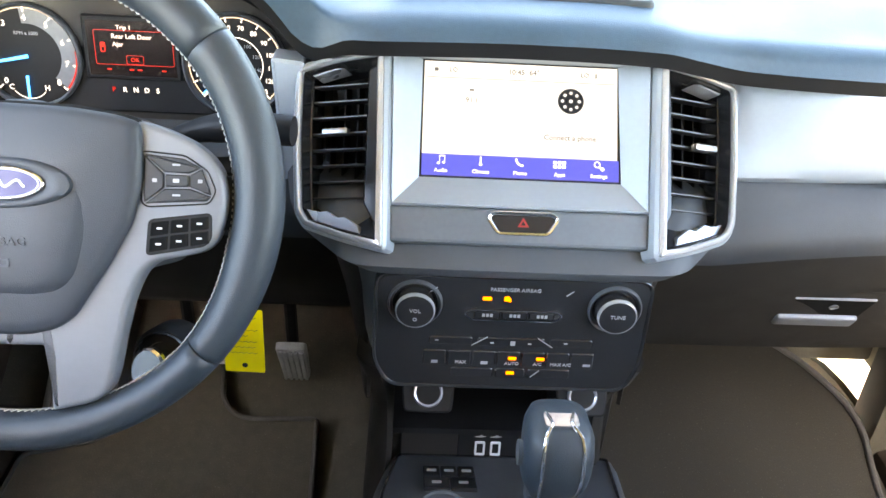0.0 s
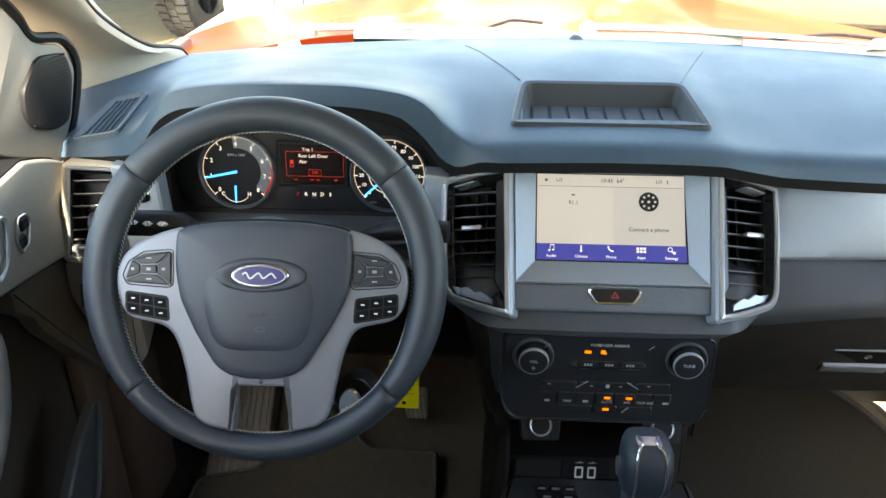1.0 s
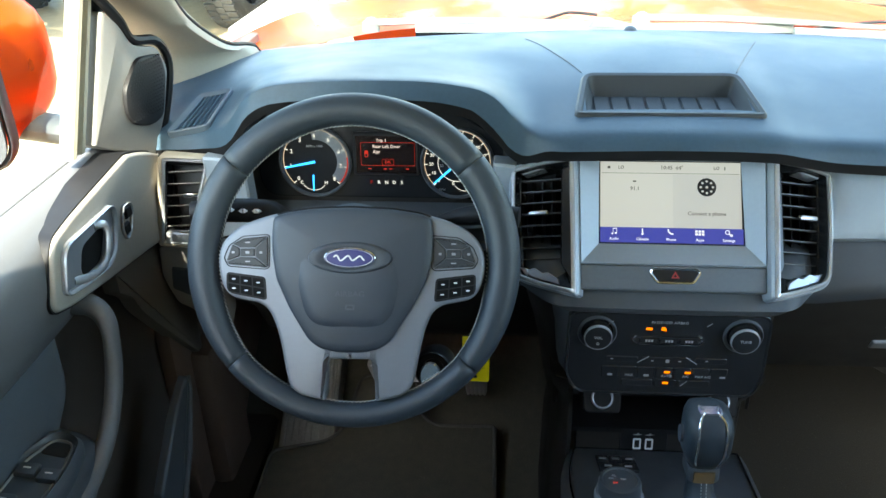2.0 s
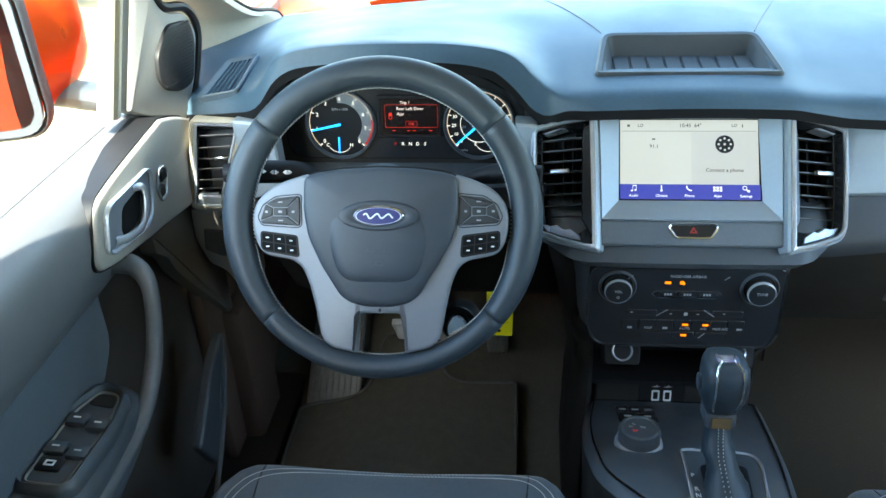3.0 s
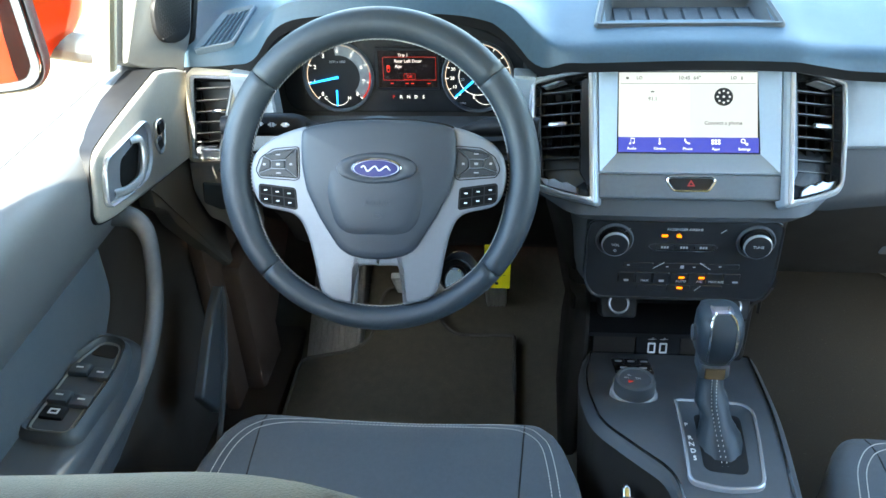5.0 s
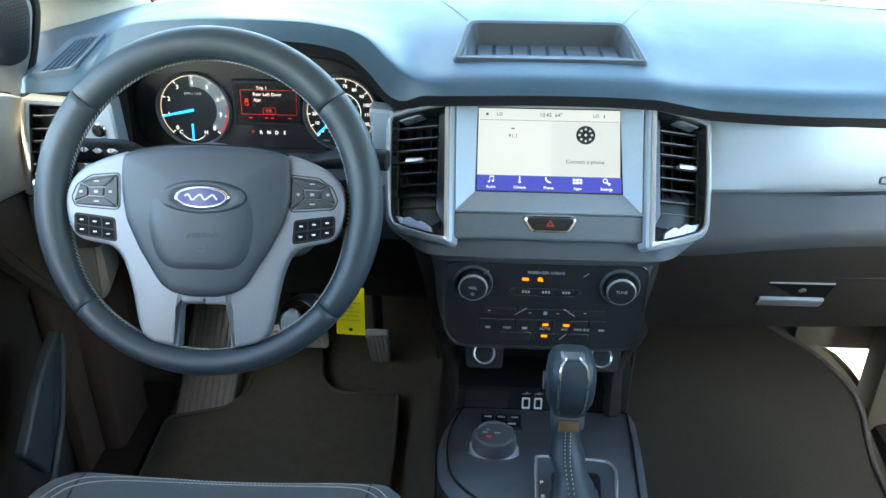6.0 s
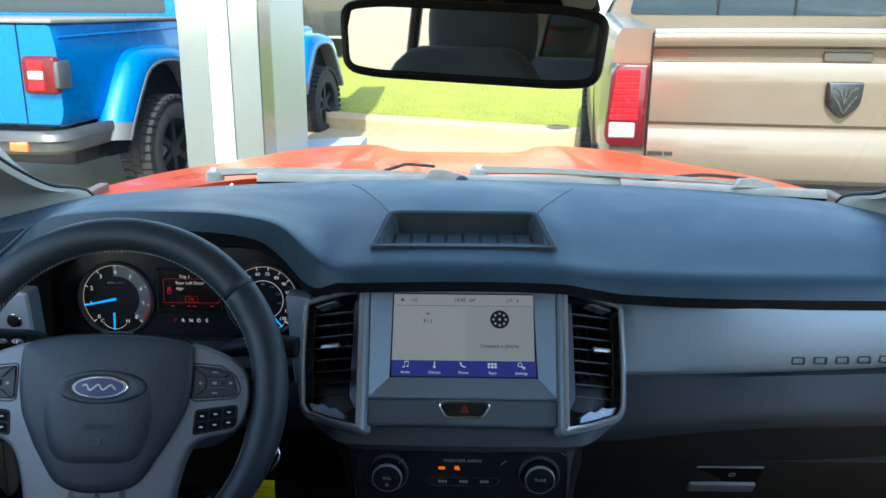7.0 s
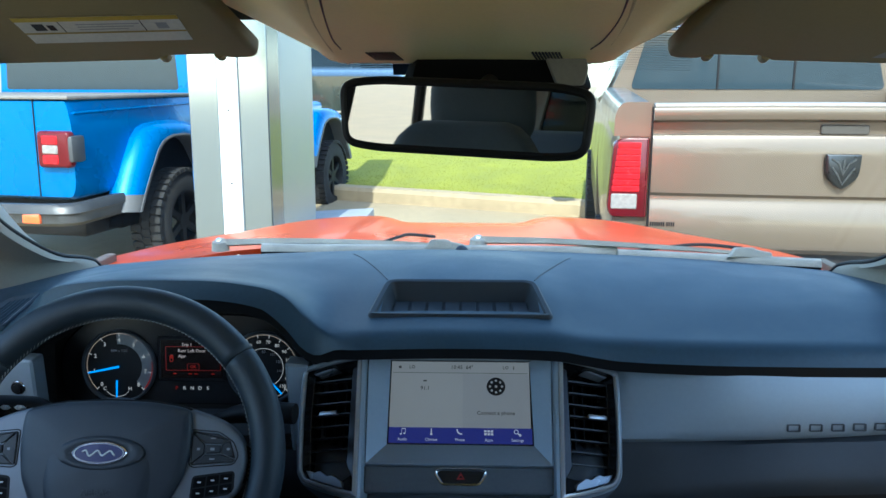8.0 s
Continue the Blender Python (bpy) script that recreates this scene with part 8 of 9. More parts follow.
TINT = surface("tinted_vehicle_glass", (0.030, 0.045, 0.055), 0.04, coat=0.0, spec=0.35, mottle=0.1)
REDLENS = surface("red_lamp_lens", (0.50, 0.010, 0.016), 0.25, coat=0.2, spec=0.3, mottle=0.25, mottle_scale=40)
CLEARLENS = surface("clear_lamp_lens_outside", (0.25, 0.235, 0.22), 0.25, coat=0.3, mottle=0.3, mottle_scale=60)
CLAD = surface("polished_aluminium_cladding", (0.38, 0.45, 0.52), 0.12, metal=1.0, mottle=0.03, mottle_scale=2)
WHITE = surface("white_enamel", (0.66, 0.66, 0.63), 0.4, mottle=0.04)

rows = []
for y in (-400, -60, -20, -8, -3, 0, 2, 4, 6, 8, 10, 11.5, 14, 20, 30, 60, 400):
    rows.append([(x, y, lot_z(y)) for x in (-400, -60, -15, -6, -3, 0, 3, 6, 15, 60, 400)])
bm = B()
sheet(bm, rows)
solo("ground", bm, CONCRETE, "pale worn concrete lot reaching the horizon", "ground", kind="structure")

KERB_A, KERB_B = Vector((-9.0, 11.4, 0)), Vector((9.0, 5.0, 0))
KD = (KERB_B - KERB_A).normalized()
KN = Vector((-KD.y, KD.x, 0))


def along(s, n, dz):
    p = KERB_A.lerp(KERB_B, s) + KN * n
    return (p.x, p.y, lot_z(p.y) + dz)


bm = B()
loft(bm, [[along(s, n, z) for n, z in ((0, -0.05), (0.0, 0.12), (0.03, 0.16), (0.18, 0.165), (0.18, -0.05))] for s in [i / 24 for i in range(25)]])
solo("kerb", bm, CONCRETE, "pale concrete kerb along the lawn", "kerb", kind="structure")
bm = B()
sheet(bm, [[along(s, n, 0.15 + 0.035 * (n - 0.18)) for s in [i / 40 for i in range(41)]] for n in (0.18, 0.6, 1.2, 2.0, 3.0, 5.0, 8.0)])
solo("lawn", bm, GRASS, "sunlit green lawn behind the kerb", "lawn", kind="structure")
random.seed(7)
bm = B()
for i in range(26000):
    s, n = random.uniform(0.30, 0.68), 0.2 + 5.5 * random.random() ** 1.6
    p = Vector(along(s, n, 0.15 + 0.035 * (n - 0.18)))
    h, w, a = random.uniform(0.008, 0.018), 0.004, random.uniform(0, math.pi)
    t = Vector((random.gauss(0, 0.005), random.gauss(0, 0.005), h))
    d = Vector((math.cos(a) * w, math.sin(a) * w, 0))
    bm.faces.new((bm.verts.new(p - d), bm.verts.new(p + d), bm.verts.new(p + t)))
solo("grass", bm, GRASS, "tufts of green lawn grass", "grass", kind="stuff", smooth=False)


def wheel_at(root, x, y, z, r, width, turn=0.0, hub=None):
    """A tyre with tread blocks and a spoked rim, its axle along x."""
    m = Matrix.Translation((x, y, z)) @ Matrix.Rotation(radians(90), 4, "Y")
    bm = B()
    lathe(bm, [(r * 0.58, -width / 2), (r * 0.80, -width / 2 - 0.012), (r * 0.96, -width / 2 + 0.02), (r * 0.985, -width / 4), (r * 0.985, width / 4), (r * 0.96, width / 2 - 0.02), (r * 0.80, width / 2 + 0.012), (r * 0.58, width / 2)], 48, m, closed=True)
    for i in range(40):
        a = 2 * math.pi * i / 40
        for k, (w0, w1) in enumerate(((-width / 2 - 0.008, -width / 6), (-width / 7, width / 7), (width / 6, width / 2 + 0.008))):
            aa = a + (0.07 if k == 1 else 0)
            box(bm, r * 0.94, r * 1.015, -r * 0.055, r * 0.055, w0, w1, m @ Matrix.Rotation(aa, 4, "Z"))
    wh = part("wheel", bm, TYRE, root, "chunky black off-road tyre", angle=40)
    bm = B()
    lathe(bm, [(r * 0.59, -width / 2), (r * 0.56, -width / 2 + 0.02), (r * 0.54, 0.0), (r * 0.56, width / 2 - 0.02), (r * 0.59, width / 2), (r * 0.61, width / 2), (r * 0.61, -width / 2)], 40, m, closed=True)
    lathe(bm, [(0.0, width / 2 - 0.03), (r * 0.16, width / 2 - 0.03), (r * 0.18, width / 2 - 0.06), (0.0, width / 2 - 0.06)], 24, m)
    for i in range(6):
        box(bm, r * 0.12, r * 0.58, -r * 0.06, r * 0.06, width / 2 - 0.065, width / 2 - 0.035, m @ Matrix.Rotation(2 * math.pi * i / 6, 4, "Z"))
    part("rim", bm, hub or GREYPLASTIC, wh, "spoked dark rim")


# ---- the tan pickup: local x to its right, y to its front, origin on the ground below the middle of its tailgate ----
def tan_pickup():
    cx, cy = 1.615, 2.56
    root = thing("pickup_truck", "tan crew-cab pickup truck parked tail first", "truck", pose(cx, cy, -0.017, 1.4, 0, -7.5))
    HW = 0.985
    bm = B()
    rings = []
    for y, hw, zb, zt in ((0.02, HW - 0.02, 0.62, 1.36), (0.10, HW, 0.60, 1.36), (1.0, HW + 0.01, 0.58, 1.37), (1.95, HW, 0.58, 1.38)):
        rings.append([(x, y, z) for x, z in rounded([(-hw + 0.04, zb), (hw - 0.04, zb), (hw, 1.0), (hw - 0.02, 1.30), (hw - 0.03, zt), (-hw + 0.03, zt), (-hw + 0.02, 1.30), (-hw, 1.0)], [0.05, 0.05, 0.2, 0.1, 0.01, 0.01, 0.1, 0.2], 4)])
    loft(bm, rings)
    part("bed", bm, TAN, root, "tan pickup bed")
    # rounded side rails, with the bed open between them
    for s in (-1, 1):
        bm = B()
        loft(bm, [[(s * x, y, z + 0.01 * (y / 1.95)) for x, z in rounded([(0.80, 1.34), (0.965, 1.34), (0.962, 1.44), (0.935, 1.487), (0.815, 1.487), (0.80, 1.47)], [0, 0, 0.05, 0.035, 0.012, 0.012], 4)] for y in (0.015, 0.6, 1.3, 1.97)])
        bmesh.ops.recalc_face_normals(bm, faces=bm.faces)
        part("bed_rail", bm, TAN, root, "rounded tan side rail of the bed", angle=50)
    # tailgate with pressed lines
    bm = B()
    prof = [(0.02, 0.855), (-0.012, 0.862), (-0.016, 0.90), (-0.016, 1.045), (-0.006, 1.062), (-0.006, 1.085), (-0.018, 1.10), (-0.020, 1.25), (-0.020, 1.335), (-0.014, 1.345), (0.022, 1.352), (0.016, 1.400), (-0.030, 1.414), (-0.036, 1.430), (-0.038, 1.452), (-0.034, 1.463), (0.03, 1.466)]
    W = 0.80
    sheet(bm, [[(x, y - 0.012 * (1 - (x / W) ** 2), z + 0.008 * (1 - (x / W) ** 2) * (1 if z > 1.2 else 0)) for x in [-W + 2 * W * i / 24 for i in range(25)]] for y, z in prof])
    tg = part("tailgate", bm, TAN, root, "tan tailgate with a pressed upper recess")
    for s in (-1, 1):
        bm = B()
        box(bm, s * 0.8035 - 0.003, s * 0.8035 + 0.003, -0.012, 0.03, 0.855, 1.468)
        part("shut_line", bm, BLACK, tg)
    bm = B()
    loft(bm, [[(x, y - 0.012 * (1 - (x / W) ** 2), z + 0.008 * (1 - (x / W) ** 2)) for y, z in ((0.045, 1.462), (-0.030, 1.464), (-0.034, 1.472), (-0.028, 1.480), (0.040, 1.482))] for x in [-0.798 + 1.596 * i / 20 for i in range(21)]])
    bmesh.ops.recalc_face_normals(bm, faces=bm.faces)
    part("top_cap", bm, surface("pale_cap_plastic", (0.30, 0.28, 0.25), 0.5), tg, "smooth pale tailgate cap", angle=50)
    bm = B()
    slab(bm, rect(-0.115, 0.075, 1.358, 1.398, 0.012), -0.02, 0.004, 0.003, m=basis((0, -0.004, 0), (0, 0, 1), (0, -1, 0)))
    part("tailgate_handle", bm, surface("dark_handle_paint", (0.05, 0.045, 0.04), 0.3, coat=0.5), tg, "dark tailgate handle")
    # shield emblem as a plain shape
    bm = B()
    sh = rounded([(-0.070, 0.066), (-0.066, -0.03), (0.0, -0.085), (0.066, -0.03), (0.070, 0.066)][::-1], [0.008, 0.03, 0.02, 0.03, 0.008], 4)
    slab(bm, sh, 0, 0.020, 0.006, m=basis((-0.030, -0.045, 1.215), (0, 0, 1), (0, -1, 0)), seg=2)
    em = part("shield_emblem", bm, surface("dark_chrome", (0.055, 0.06, 0.066), 0.3, metal=0.9, mottle=0.2, mottle_scale=40), tg, "dark metallic shield emblem")
    bm = B()
    mm = basis((-0.030, -0.0645, 1.215), (0, 0, 1), (0, -1, 0))
    for pts in ([(-0.048, 0.048), (-0.020, 0.030), (0.0, -0.020), (0.020, 0.030), (0.048, 0.048)], [(-0.045, 0.012), (-0.022, -0.020), (0.0, -0.060), (0.022, -0.020), (0.045, 0.012)], [(0.0, 0.045), (0.0, -0.012)]):
        tube(bm, [(x, y, 0.0) for x, y in pts], 0.0055, n=6, m=mm)
    part("relief", bm, surface("worn_dark_chrome", (0.12, 0.13, 0.14), 0.3, metal=0.9, mottle=0.2, mottle_scale=40), em)
    bm = B()
    for i in range(11):
        slab(bm, rect(-0.795 + 0.0092 * i + (0.006 if i > 6 else 0), -0.789 + 0.0092 * i + (0.006 if i > 6 else 0), 0.952, 0.970), 0, 0.003, m=basis((0, -0.020, 0), (0, 0, 1), (0, -1, 0)))
    part("dealer_mark", bm, BLACK, tg, "row of small dark bars")
    # lamps
    for s in (-1, 1):
        bm = B()
        o = rounded([(0.812, 0.985), (0.968, 0.985), (0.985, 1.02), (0.965, 1.31), (0.925, 1.335), (0.812, 1.335)], [0.01, 0.02, 0.03, 0.03, 0.03, 0.01], 4)
        o = o if s > 0 else mirror(o)
        slab(bm, o, -0.10, 0.012, 0.012, m=basis((0, 0.0, 0), (0, 0, 1), (0, -1, 0)), seg=2)
        tl = part("tail_lamp", bm, surface("dark_red_lens", (0.095, 0.005, 0.009), 0.25, coat=0.2, spec=0.3), root, "red tail lamp with a clear reversing lens")
        for k in range(8):
            bm = B()
            x0, x1 = (0.848, 0.966 - 0.003 * k) if s > 0 else (-0.966 + 0.003 * k, -0.848)
            slab(bm, rect(x0, x1, 1.100 + 0.0272 * k, 1.125 + 0.0272 * k, 0.004, 3), 0.0, 0.017, 0.003, m=basis((0, 0.0, 0), (0, 0, 1), (0, -1, 0)))
            part("red_row", bm, REDLENS, tl)
        bm = B()
        x0, x1 = (0.856, 0.968) if s > 0 else (-0.968, -0.856)
        slab(bm, rect(x0, x1, 1.022, 1.090, 0.008, 3), 0.0, 0.017, 0.004, m=basis((0, 0.0, 0), (0, 0, 1), (0, -1, 0)))
        part("clear_lens", bm, CLEARLENS, tl, "clear reversing lens")
    # bumper
    bm = B()
    box(bm, -0.99, 0.99, -0.14, 0.06, 0.56, 0.80, bevel=0.04, seg=3)
    part("bumper", bm, CHROME, root, "bright rear bumper")
    bm = B()
    box(bm, -0.98, 0.98, -0.15, 0.05, 0.785, 0.835, bevel=0.015)
    part("bumper_pad", bm, BLACK, root)
    # cab
    bm = B()
    rings = []
    for y, zt, hwt in ((1.98, 1.86, 0.74), (2.2, 1.93, 0.76), (3.0, 1.94, 0.76), (3.6, 1.86, 0.72), (4.25, 1.42, 0.88)):
        rings.append([(x, y, z) for x, z in rounded([(-0.97, 0.55), (0.97, 0.55), (0.985, 1.0), (0.96, 1.36), (hwt, zt), (-hwt, zt), (-0.96, 1.36), (-0.985, 1.0)], [0.05, 0.05, 0.1, 0.08, 0.1, 0.1, 0.08, 0.1], 4)])
    rings.append([(x * 0.98, 5.55, min(z, 1.18)) for x, y, z in rings[-1]])
    loft(bm, rings)
    part("cab", bm, TAN, root, "tan crew cab")
    bm = B()
    slab(bm, rounded([(-0.785, 1.485), (0.785, 1.485), (0.69, 1.84), (-0.69, 1.84)], 0.04, 4), 0, 0.012, m=basis((0, 1.985, 0), (0, 0, 1), (0, -1, 0)))
    part("rear_window", bm, TINT, root, "dark rear cab window")
    bm = B()
    box(bm, -0.24, -0.228, 1.962, 1.98, 1.49, 1.83)
    box(bm, 0.228, 0.24, 1.962, 1.98, 1.49, 1.83)
    part("window_bar", bm, BLACK, root)
    for s in (-1, 1):
        bm = B()
        sheet(bm, [[(s * (0.975 - 0.22 * t), y, 1.39 + 0.44 * t) for y in (2.12 + 0.05 * t, 3.0, 3.95 - 0.40 * t)] for t in (0, 0.5, 1)])
        bmesh.ops.solidify(bm, geom=bm.faces[:], thickness=0.01)
        part("side_window", bm, TINT, root)
        bm = B()
        blob(bm, (s * 1.16, 4.05, 1.42), (0.13, 0.07, 0.12), 3.0)
        part("door_mirror", bm, TAN, root)
        for y in (1.02, 4.75):
            wheel_at(root, s * 0.86, y, 0.40, 0.40, 0.27)
    return root


tan_pickup()


# ---- the blue pickup: origin on the ground below its right rear corner ----
def blue_pickup():
    root = thing("pickup_truck", "bright blue off-road pickup truck with grey flared bumper", "truck", pose(-2.575, 4.40, 0.07, 0, 0, -11.5))
    # local x to the right (0 at the right flank), y forward
    bm = B()
    rings = []
    for y, zb, zt in ((0.0, 0.73, 1.36), (0.03, 0.71, 1.375), (1.75, 0.74, 1.40)):
        rings.append([(x, y, z) for x, z in rounded([(-2.22, zb), (-0.03, zb), (0.0, zb + 0.08), (0.0, 1.20), (-0.03, zt), (-2.19, zt), (-2.22, 1.2)], [0.03, 0.03, 0.05, 0.05, 0.03, 0.03, 0.05], 4)])
    loft(bm, rings)
    part("bed", bm, BLUE, root, "bright blue pickup bed")
    bm = B()
    tube(bm, [(-0.004, 0.03 + 0.17 * i, 1.285 + 0.004 * i) for i in range(11)], 0.009, n=8)
    part("pressed_line", bm, BLUE, root)
    bm = B()
    box(bm, -0.281, -0.274, -0.006, 0.01, 0.73, 1.372)
    part("shut_line", bm, BLACK, root)
    bm = B()
    box(bm, -2.22, 0.0, -0.02, 1.76, 1.372, 1.40, bevel=0.012)
    part("bed_rail", bm, surface("sun_bleached_grey_plastic", (0.17, 0.16, 0.145), 0.7, grain=0.4, grain_scale=200, mottle=0.2), root, "sun-bleached grey bed rail cap")
    # tail lamp
    bm = B()
    slab(bm, rect(-0.236, 0.012, 0.930, 1.170, 0.035, 5), 0, 0.055, 0.02, m=basis((0, 0.0, 0), (0, 0, 1), (0, -1, 0)), seg=3)
    tl = part("tail_lamp", bm, surface("dark_lamp_frame", (0.10, 0.005, 0.008), 0.3, coat=0.15, spec=0.3), root, "boxy tail lamp with red and clear lenses")
    for z0, z1, mt in ((1.082, 1.140, REDLENS), (1.020, 1.078, CLEARLENS), (0.953, 1.014, REDLENS)):
        bm = B()
        slab(bm, rect(-0.192, -0.075, z0, z1, 0.010, 3), 0.02, 0.062, 0.006, m=basis((0, 0.0, 0), (0, 0, 1), (0, -1, 0)))
        part("lens", bm, mt, tl)
    bm = B()
    box(bm, -0.060, 0.032, -0.052, 0.09, 0.965, 1.140, bevel=0.018)
    part("lamp_side", bm, surface("smoked_lamp_plastic", (0.05, 0.052, 0.055), 0.45), tl)
    # bumper with wrap-round end
    bm = B()
    pth = [(-2.24, -0.10, 0.635), (-0.9, -0.16, 0.635), (-0.25, -0.14, 0.635), (0.0, -0.06, 0.635), (0.05, 0.15, 0.645), (0.05, 0.55, 0.655)]
    sp = smooth_path(pth, 5)
    loft(bm, [[p + Vector((0, 0, dz)) + Vector((dx, -dx, 0)) for dx, dz in ((-0.05, 0.060), (0.02, 0.065), (0.035, 0.045), (0.045, 0.005), (0.030, -0.01), (0.030, -0.06), (0.0, -0.085), (-0.05, -0.085))] for p in sp])
    bp = part("bumper", bm, surface("dull_grey_bumper_steel", (0.058, 0.060, 0.061), 0.4, metal=0.3, grain=0.3, grain_scale=200, mottle=0.2), root, "weathered grey bumper with an orange reflector", angle=50)
    for x0, x1, y in ((-0.29, -0.16, -0.176), (-0.58, -0.40, -0.190)):
        bm = B()
        box(bm, x0, x1, y - 0.008, y + 0.03, 0.575, 0.640, bevel=0.006)
        part("reflector", bm, surface("orange_reflector", (0.75, 0.13, 0.03), 0.2, coat=1.0), bp, "orange reflector")
    # rear flare arch
    def flare(yc):
        """A squared-off wheel arch that stands out from the flank, with a grey lip and feet."""
        edge = [(0.745, 0.585), (0.69, 0.70), (0.56, 0.91), (0.44, 1.09), (0.36, 1.155), (0.26, 1.185), (0.12, 1.198)]
        lip = [(0.565, 0.565), (0.495, 0.685), (0.40, 0.83), (0.29, 0.98), (0.225, 1.035), (0.15, 1.064), (0.07, 1.078)]
        path = [(a, b, 1) for a, b in zip(edge, lip)] + [(a, b, -1) for a, b in list(zip(edge, lip))[::-1]]

        def rings(sec, i0, i1):
            out = []
            for a, b, sg in path[i0:i1]:
                out.append([(x, yc - sg * (a[0] + (b[0] - a[0]) * k), a[1] + (b[1] - a[1]) * k) for x, k in sec])
            return out
        n = len(path)
        full = ((-0.03, 0.0), (0.035, 0.02), (0.100, 0.16), (0.145, 0.48), (0.152, 0.84), (0.10, 0.86), (-0.03, 0.86))
        for nm, mt, i0, i1, lb in (("fender_flare", BLUE, 1, n - 1, "flared blue wheel arch"), ("flare_foot", GREYPLASTIC, 0, 2, "grey plastic foot of the arch"), ("flare_foot", GREYPLASTIC, n - 2, n, "grey plastic foot of the arch")):
            bm = B()
            loft(bm, rings(full, i0, i1))
            bmesh.ops.recalc_face_normals(bm, faces=bm.faces)
            part(nm, bm, mt, root, lb, angle=45)
        bm = B()
        loft(bm, rings(((-0.03, 0.83), (0.156, 0.83), (0.160, 0.92), (0.152, 1.0), (-0.03, 1.0)), 0, n))
        bmesh.ops.recalc_face_normals(bm, faces=bm.faces)
        part("flare_lip", bm, GREYPLASTIC, root, "grey flare lip", angle=45)
        # near-black filling of the arch, in place of the shade inside it
        bm = B()
        well = [(yc - sg * b[0], b[1]) for a, b, sg in path]
        slab(bm, well + [(yc + 0.62, 0.45), (yc - 0.62, 0.45)], -0.35, 0.006, m=Matrix(((0, 0, 1, 0), (1, 0, 0, 0), (0, 1, 0, 0), (0, 0, 0, 1))))
        bmesh.ops.recalc_face_normals(bm, faces=bm.faces)
        part("wheel_well", bm, VOID, root)
    flare(1.07)
    flare(4.45)
    for wx in (0.055, -2.10):
        for wy in (1.09, 4.45):
            wheel_at(root, wx, wy, 0.41, 0.415, 0.23, hub=BLACK)
    # cab
    bm = B()
    rings = []
    for y, zt in ((1.80, 1.93), (1.86, 1.98), (3.4, 1.98), (3.75, 1.55)):
        rings.append([(x, y, z) for x, z in rounded([(-2.22, 0.62), (-0.02, 0.62), (0.0, 1.27), (-0.165, 1.36), (-0.195, zt), (-2.03, zt), (-2.06, 1.36), (-2.24, 1.27)], [0.03, 0.03, 0.05, 0.03, 0.06, 0.06, 0.03, 0.05], 4)])
    loft(bm, rings)
    part("cab", bm, BLUE, root, "bright blue cab")
    bm = B()
    slab(bm, rounded([(-1.99, 1.425), (-0.262, 1.425), (-0.292, 1.90), (-1.96, 1.90)], 0.03), 0, 0.012, m=basis((0, 1.81, 0), (0, 0, 1), (0, -1, 0)))
    part("rear_window", bm, TINT, root, "dark rear cab window")
    bm = B()
    sheet(bm, [[(-0.162 - 0.026 * t, y, 1.40 + 0.48 * t) for y in (1.95, 2.7, 3.55 - 0.10 * t)] for t in (0, 1)])
    bmesh.ops.solidify(bm, geom=bm.faces[:], thickness=0.01)
    part("side_window", bm, TINT, root)
    bm = B()
    box(bm, -1.42, -0.20, 3.7, 5.05, 0.75, 1.27, bevel=0.06, seg=3)
    box(bm, -0.25, 0.0, 3.6, 4.0, 0.7, 1.27, bevel=0.03)
    part("engine_hood", bm, BLUE, root)
    bm = B()
    box(bm, -1.5, -0.1, 0.2, 4.8, 0.42, 0.80, bevel=0.03)
    part("chassis", bm, BLACK, root)
    return root


blue_pickup()


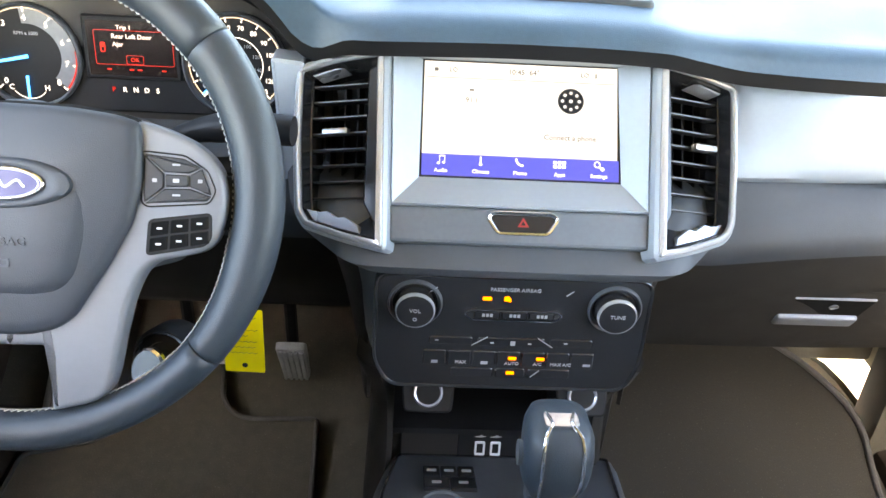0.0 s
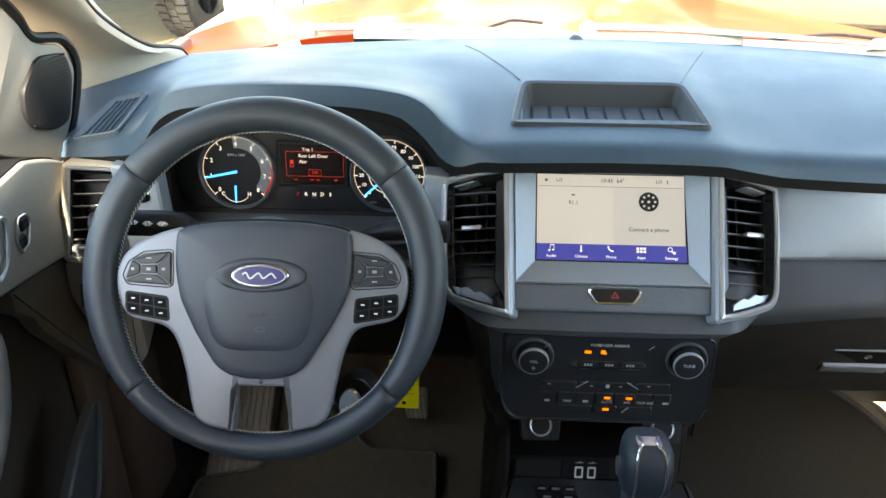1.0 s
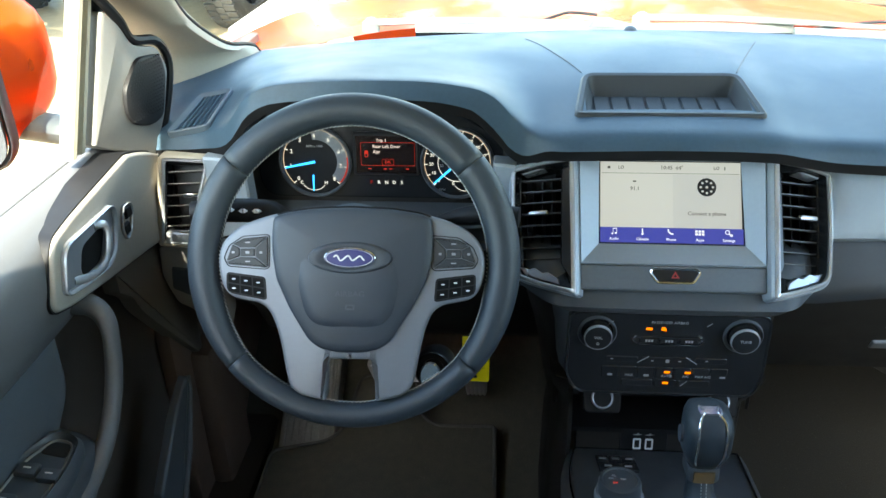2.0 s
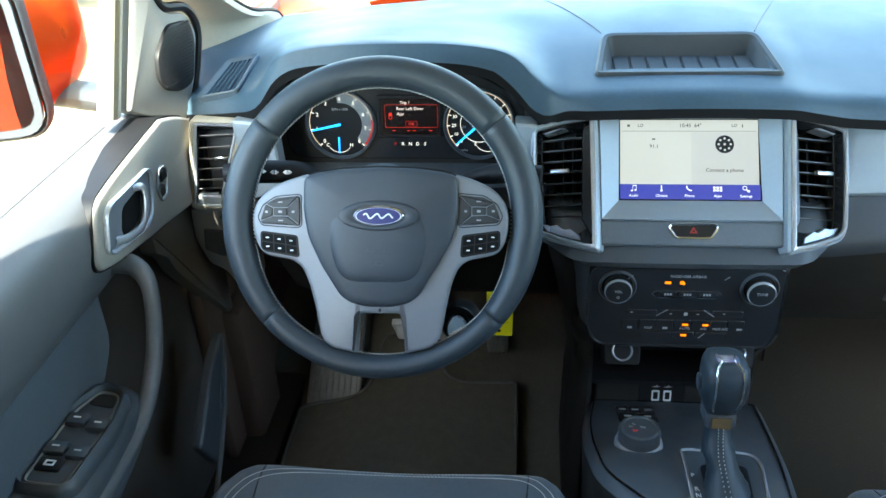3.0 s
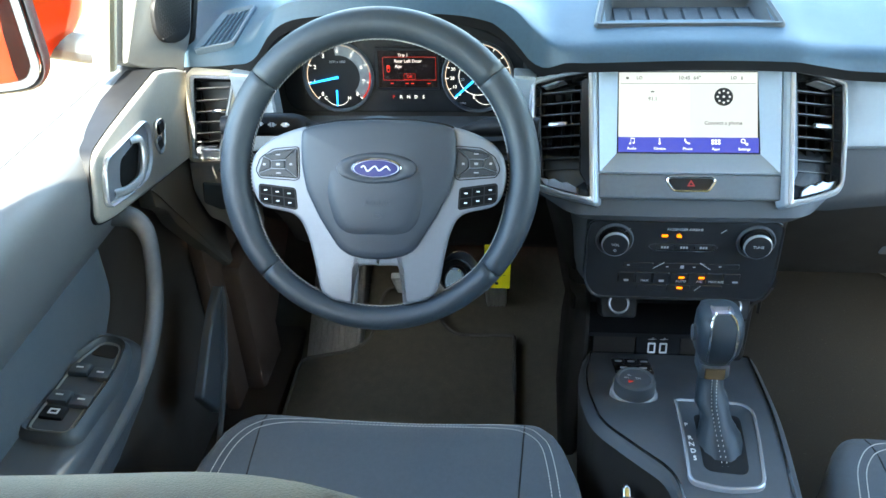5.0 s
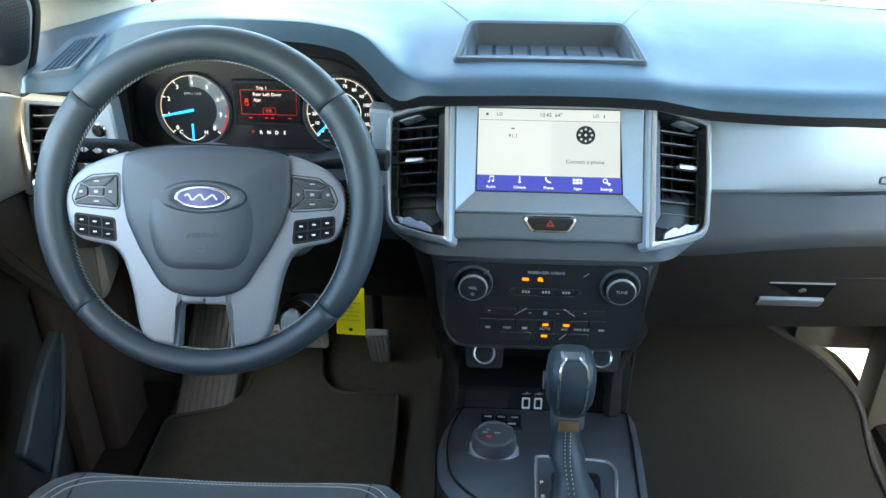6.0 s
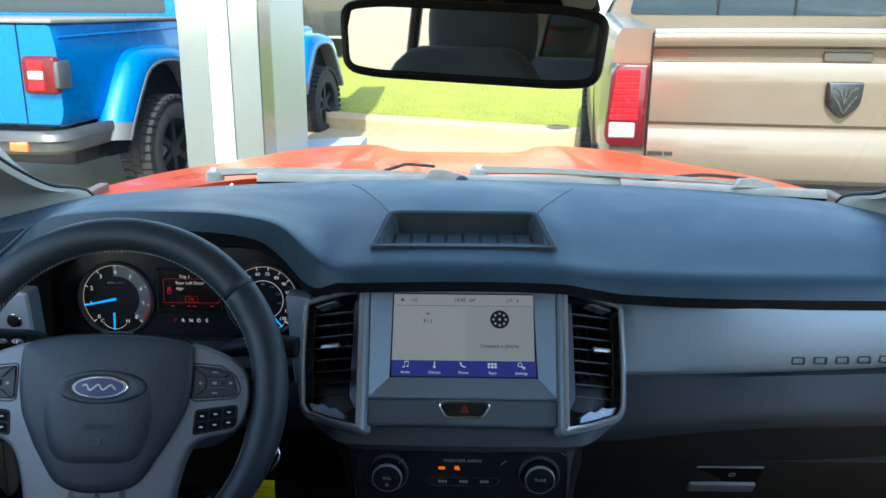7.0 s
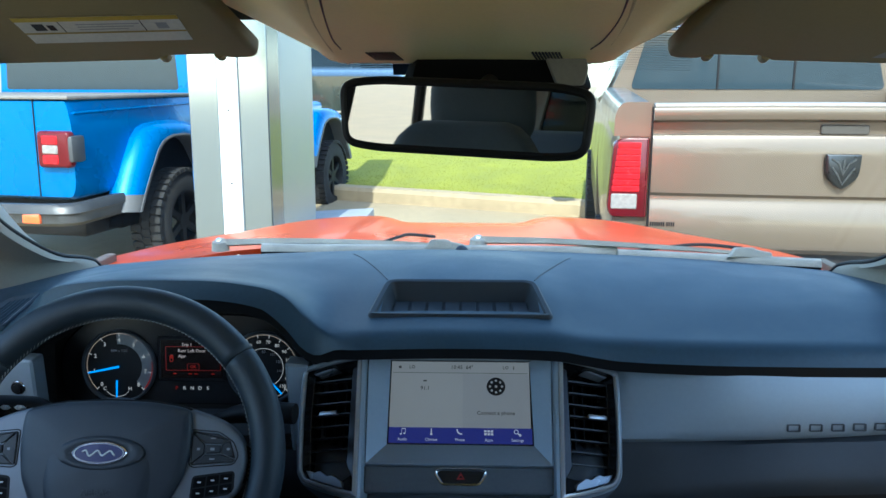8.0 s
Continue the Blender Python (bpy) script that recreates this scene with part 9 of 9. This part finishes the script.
def column():
    root = thing("canopy_column", "canopy column clad in polished metal panels with a white centre strip", "column", pose(0, 0, lot_z(5), 0, 0, 0))
    y0, x0, x1 = 4.70, -1.89, -1.344
    bm = B()
    box(bm, x0, x0 + 0.203, y0, y0 + 0.36, 0.0, 4.5, bevel=0.005, seg=1)
    part("clad_panel", bm, CLAD, root, "polished metal panel")
    bm = B()
    box(bm, x0 + 0.207, x0 + 0.345, y0 - 0.02, y0 + 0.34, 0.0, 4.5, bevel=0.005, seg=1)
    st = part("centre_strip", bm, WHITE, root, "white centre strip")
    for z in (0.3, 0.80, 1.3, 1.8, 2.3):
        bm = B()
        cyl(bm, 0.009, 0.007, 0, 0.005, 10, basis((x0 + 0.276, y0 - 0.02, z), (0, 0, 1), (0, -1, 0)))
        part("rivet", bm, GREYPLASTIC, st)
    bm = B()
    box(bm, x0 + 0.349, x1, y0, y0 + 0.36, 0.0, 4.5, bevel=0.005, seg=1)
    part("clad_panel", bm, CLAD, root, "polished metal panel")
    # side face of the cladding; the dark it mirrors is put into its colour
    bm = B()
    box(bm, x1 - 0.006, x1 + 0.004, y0 + 0.012, y0 + 0.355, 0.0, 4.5)
    part("dark_return", bm, surface("dark_reflection_panel", (0.06, 0.075, 0.09), 0.2), root, "glossy return panel coloured as its dark reflection")
    bm = B()
    box(bm, x1 - 0.36, x1 + 0.002, y0 + 0.37, y0 + 1.67, 0.0, 4.5, bevel=0.005, seg=1)
    part("side_panel", bm, surface("matt_aluminium", (0.36, 0.39, 0.41), 0.42, metal=0.5, mottle=0.04, mottle_scale=2), root, "matt grey metal side panel")
    # low pad of painted concrete, wider than the column
    bm = B()
    slab(bm, rounded([(-2.10, y0 - 0.30), (-0.98, y0 - 0.30), (-0.92, 7.35), (-2.00, 6.9)], 0.03, 3), -0.06, 0.24, 0.015, seg=2)
    part("plinth", bm, surface("grey_painted_concrete", (0.34, 0.35, 0.36), 0.8, grain=0.4, grain_scale=80, mottle=0.18, mottle_scale=3), root, "grey painted concrete base")


column()


def dark_car():
    root = thing("parked_car", "dark green car parked beyond the blue truck", "car", pose(-2.4, 16.0, lot_z(16.0) + 0.3, 0, 0, 12))
    dk = surface("dark_green_paint", (0.012, 0.02, 0.016), 0.25, coat=1.0, mottle=0.05)
    bm = B()
    rings = []
    for y, zt, hw in ((-2.2, 0.95, 0.85), (-1.9, 1.05, 0.93), (-1.0, 1.12, 0.95), (-0.5, 1.55, 0.80), (0.3, 1.68, 0.78), (1.3, 1.66, 0.78), (2.1, 1.15, 0.88), (2.3, 0.9, 0.85)):
        rings.append([(x, y, z) for x, z in rounded([(-hw, 0.35), (hw, 0.35), (0.97, 0.7), (min(0.95, hw + 0.1), 1.0 if zt > 1.05 else zt - 0.1), (hw * 0.9, zt), (-hw * 0.9, zt), (-min(0.95, hw + 0.1), 1.0 if zt > 1.05 else zt - 0.1), (-0.97, 0.7)], 0.06, 3)])
    loft(bm, rings)
    part("body", bm, dk, root)
    bm = B()
    sheet(bm, [[(x, -0.98 + 0.42 * t, 1.14 + 0.38 * t) for x in (-0.82 + 0.1 * t, 0, 0.82 - 0.1 * t)] for t in (0, 1)])
    bmesh.ops.solidify(bm, geom=bm.faces[:], thickness=0.01)
    part("windscreen", bm, TINT, root)
    for s in (-1, 1):
        for y in (-1.35, 1.4):
            wheel_at(root, s * 0.85, y, 0.34, 0.34, 0.22)


dark_car()

# far trees
LEAF = surface("distant_foliage", (0.055, 0.10, 0.03), 0.9, grain=0.8, grain_scale=20, mottle=0.5, mottle_scale=1.5)
BARK = surface("bark", (0.10, 0.075, 0.05), 0.9, grain=0.8, grain_scale=60, mottle=0.3)


def tree(x, y, h, seed, label):
    rnd = random.Random(seed)
    root = thing("tree", label, "tree", pose(x, y, lot_z(y)), "trees behind the lot")
    bm = B()
    tube(bm, smooth_path([(0, 0, 0), (0.1, 0, h * 0.25), (0, 0.1, h * 0.55), (0.1, 0, h * 0.8)], 4), list(np.linspace(0.22, 0.06, 13)), n=10)
    for i in range(6):
        a = rnd.uniform(0, 6.28)
        z0 = h * rnd.uniform(0.3, 0.6)
        tube(bm, smooth_path([(0.05, 0, z0), (0.8 * math.cos(a), 0.8 * math.sin(a), z0 + 0.8), (1.7 * math.cos(a), 1.7 * math.sin(a), z0 + 1.2)], 4), list(np.linspace(0.09, 0.03, 9)), n=6)
    part("trunk", bm, BARK, root)
    bm = B()
    cl = [(Vector((rnd.gauss(0, h * 0.16), rnd.gauss(0, h * 0.16), h * rnd.uniform(0.42, 0.95))), rnd.uniform(0.5, 1.1)) for _ in range(26)]
    for _ in range(3600):
        c, r = rnd.choice(cl)
        d = Vector((rnd.gauss(0, 1), rnd.gauss(0, 1), rnd.gauss(0, 1))).normalized() * r * rnd.random() ** 0.35
        p = c + d
        u = Vector((rnd.gauss(0, 1), rnd.gauss(0, 1), rnd.gauss(0, 1))).normalized() * 0.14
        w = u.orthogonal().normalized() * 0.09
        bm.faces.new([bm.verts.new(q) for q in (p - u, p + w, p + u, p - w)])
    part("crown", bm, LEAF, root, smooth=False)


for i, (x, y, h) in enumerate(((-9, 34, 7), (-2, 38, 8), (4.5, 36, 7), (11, 40, 8), (-17, 38, 8), (18, 36, 7), (2, -42, 8), (-12, -44, 7), (-24, -30, 8))):
    tree(x, y, h, 40 + i, "leafy green tree beyond the lawn")
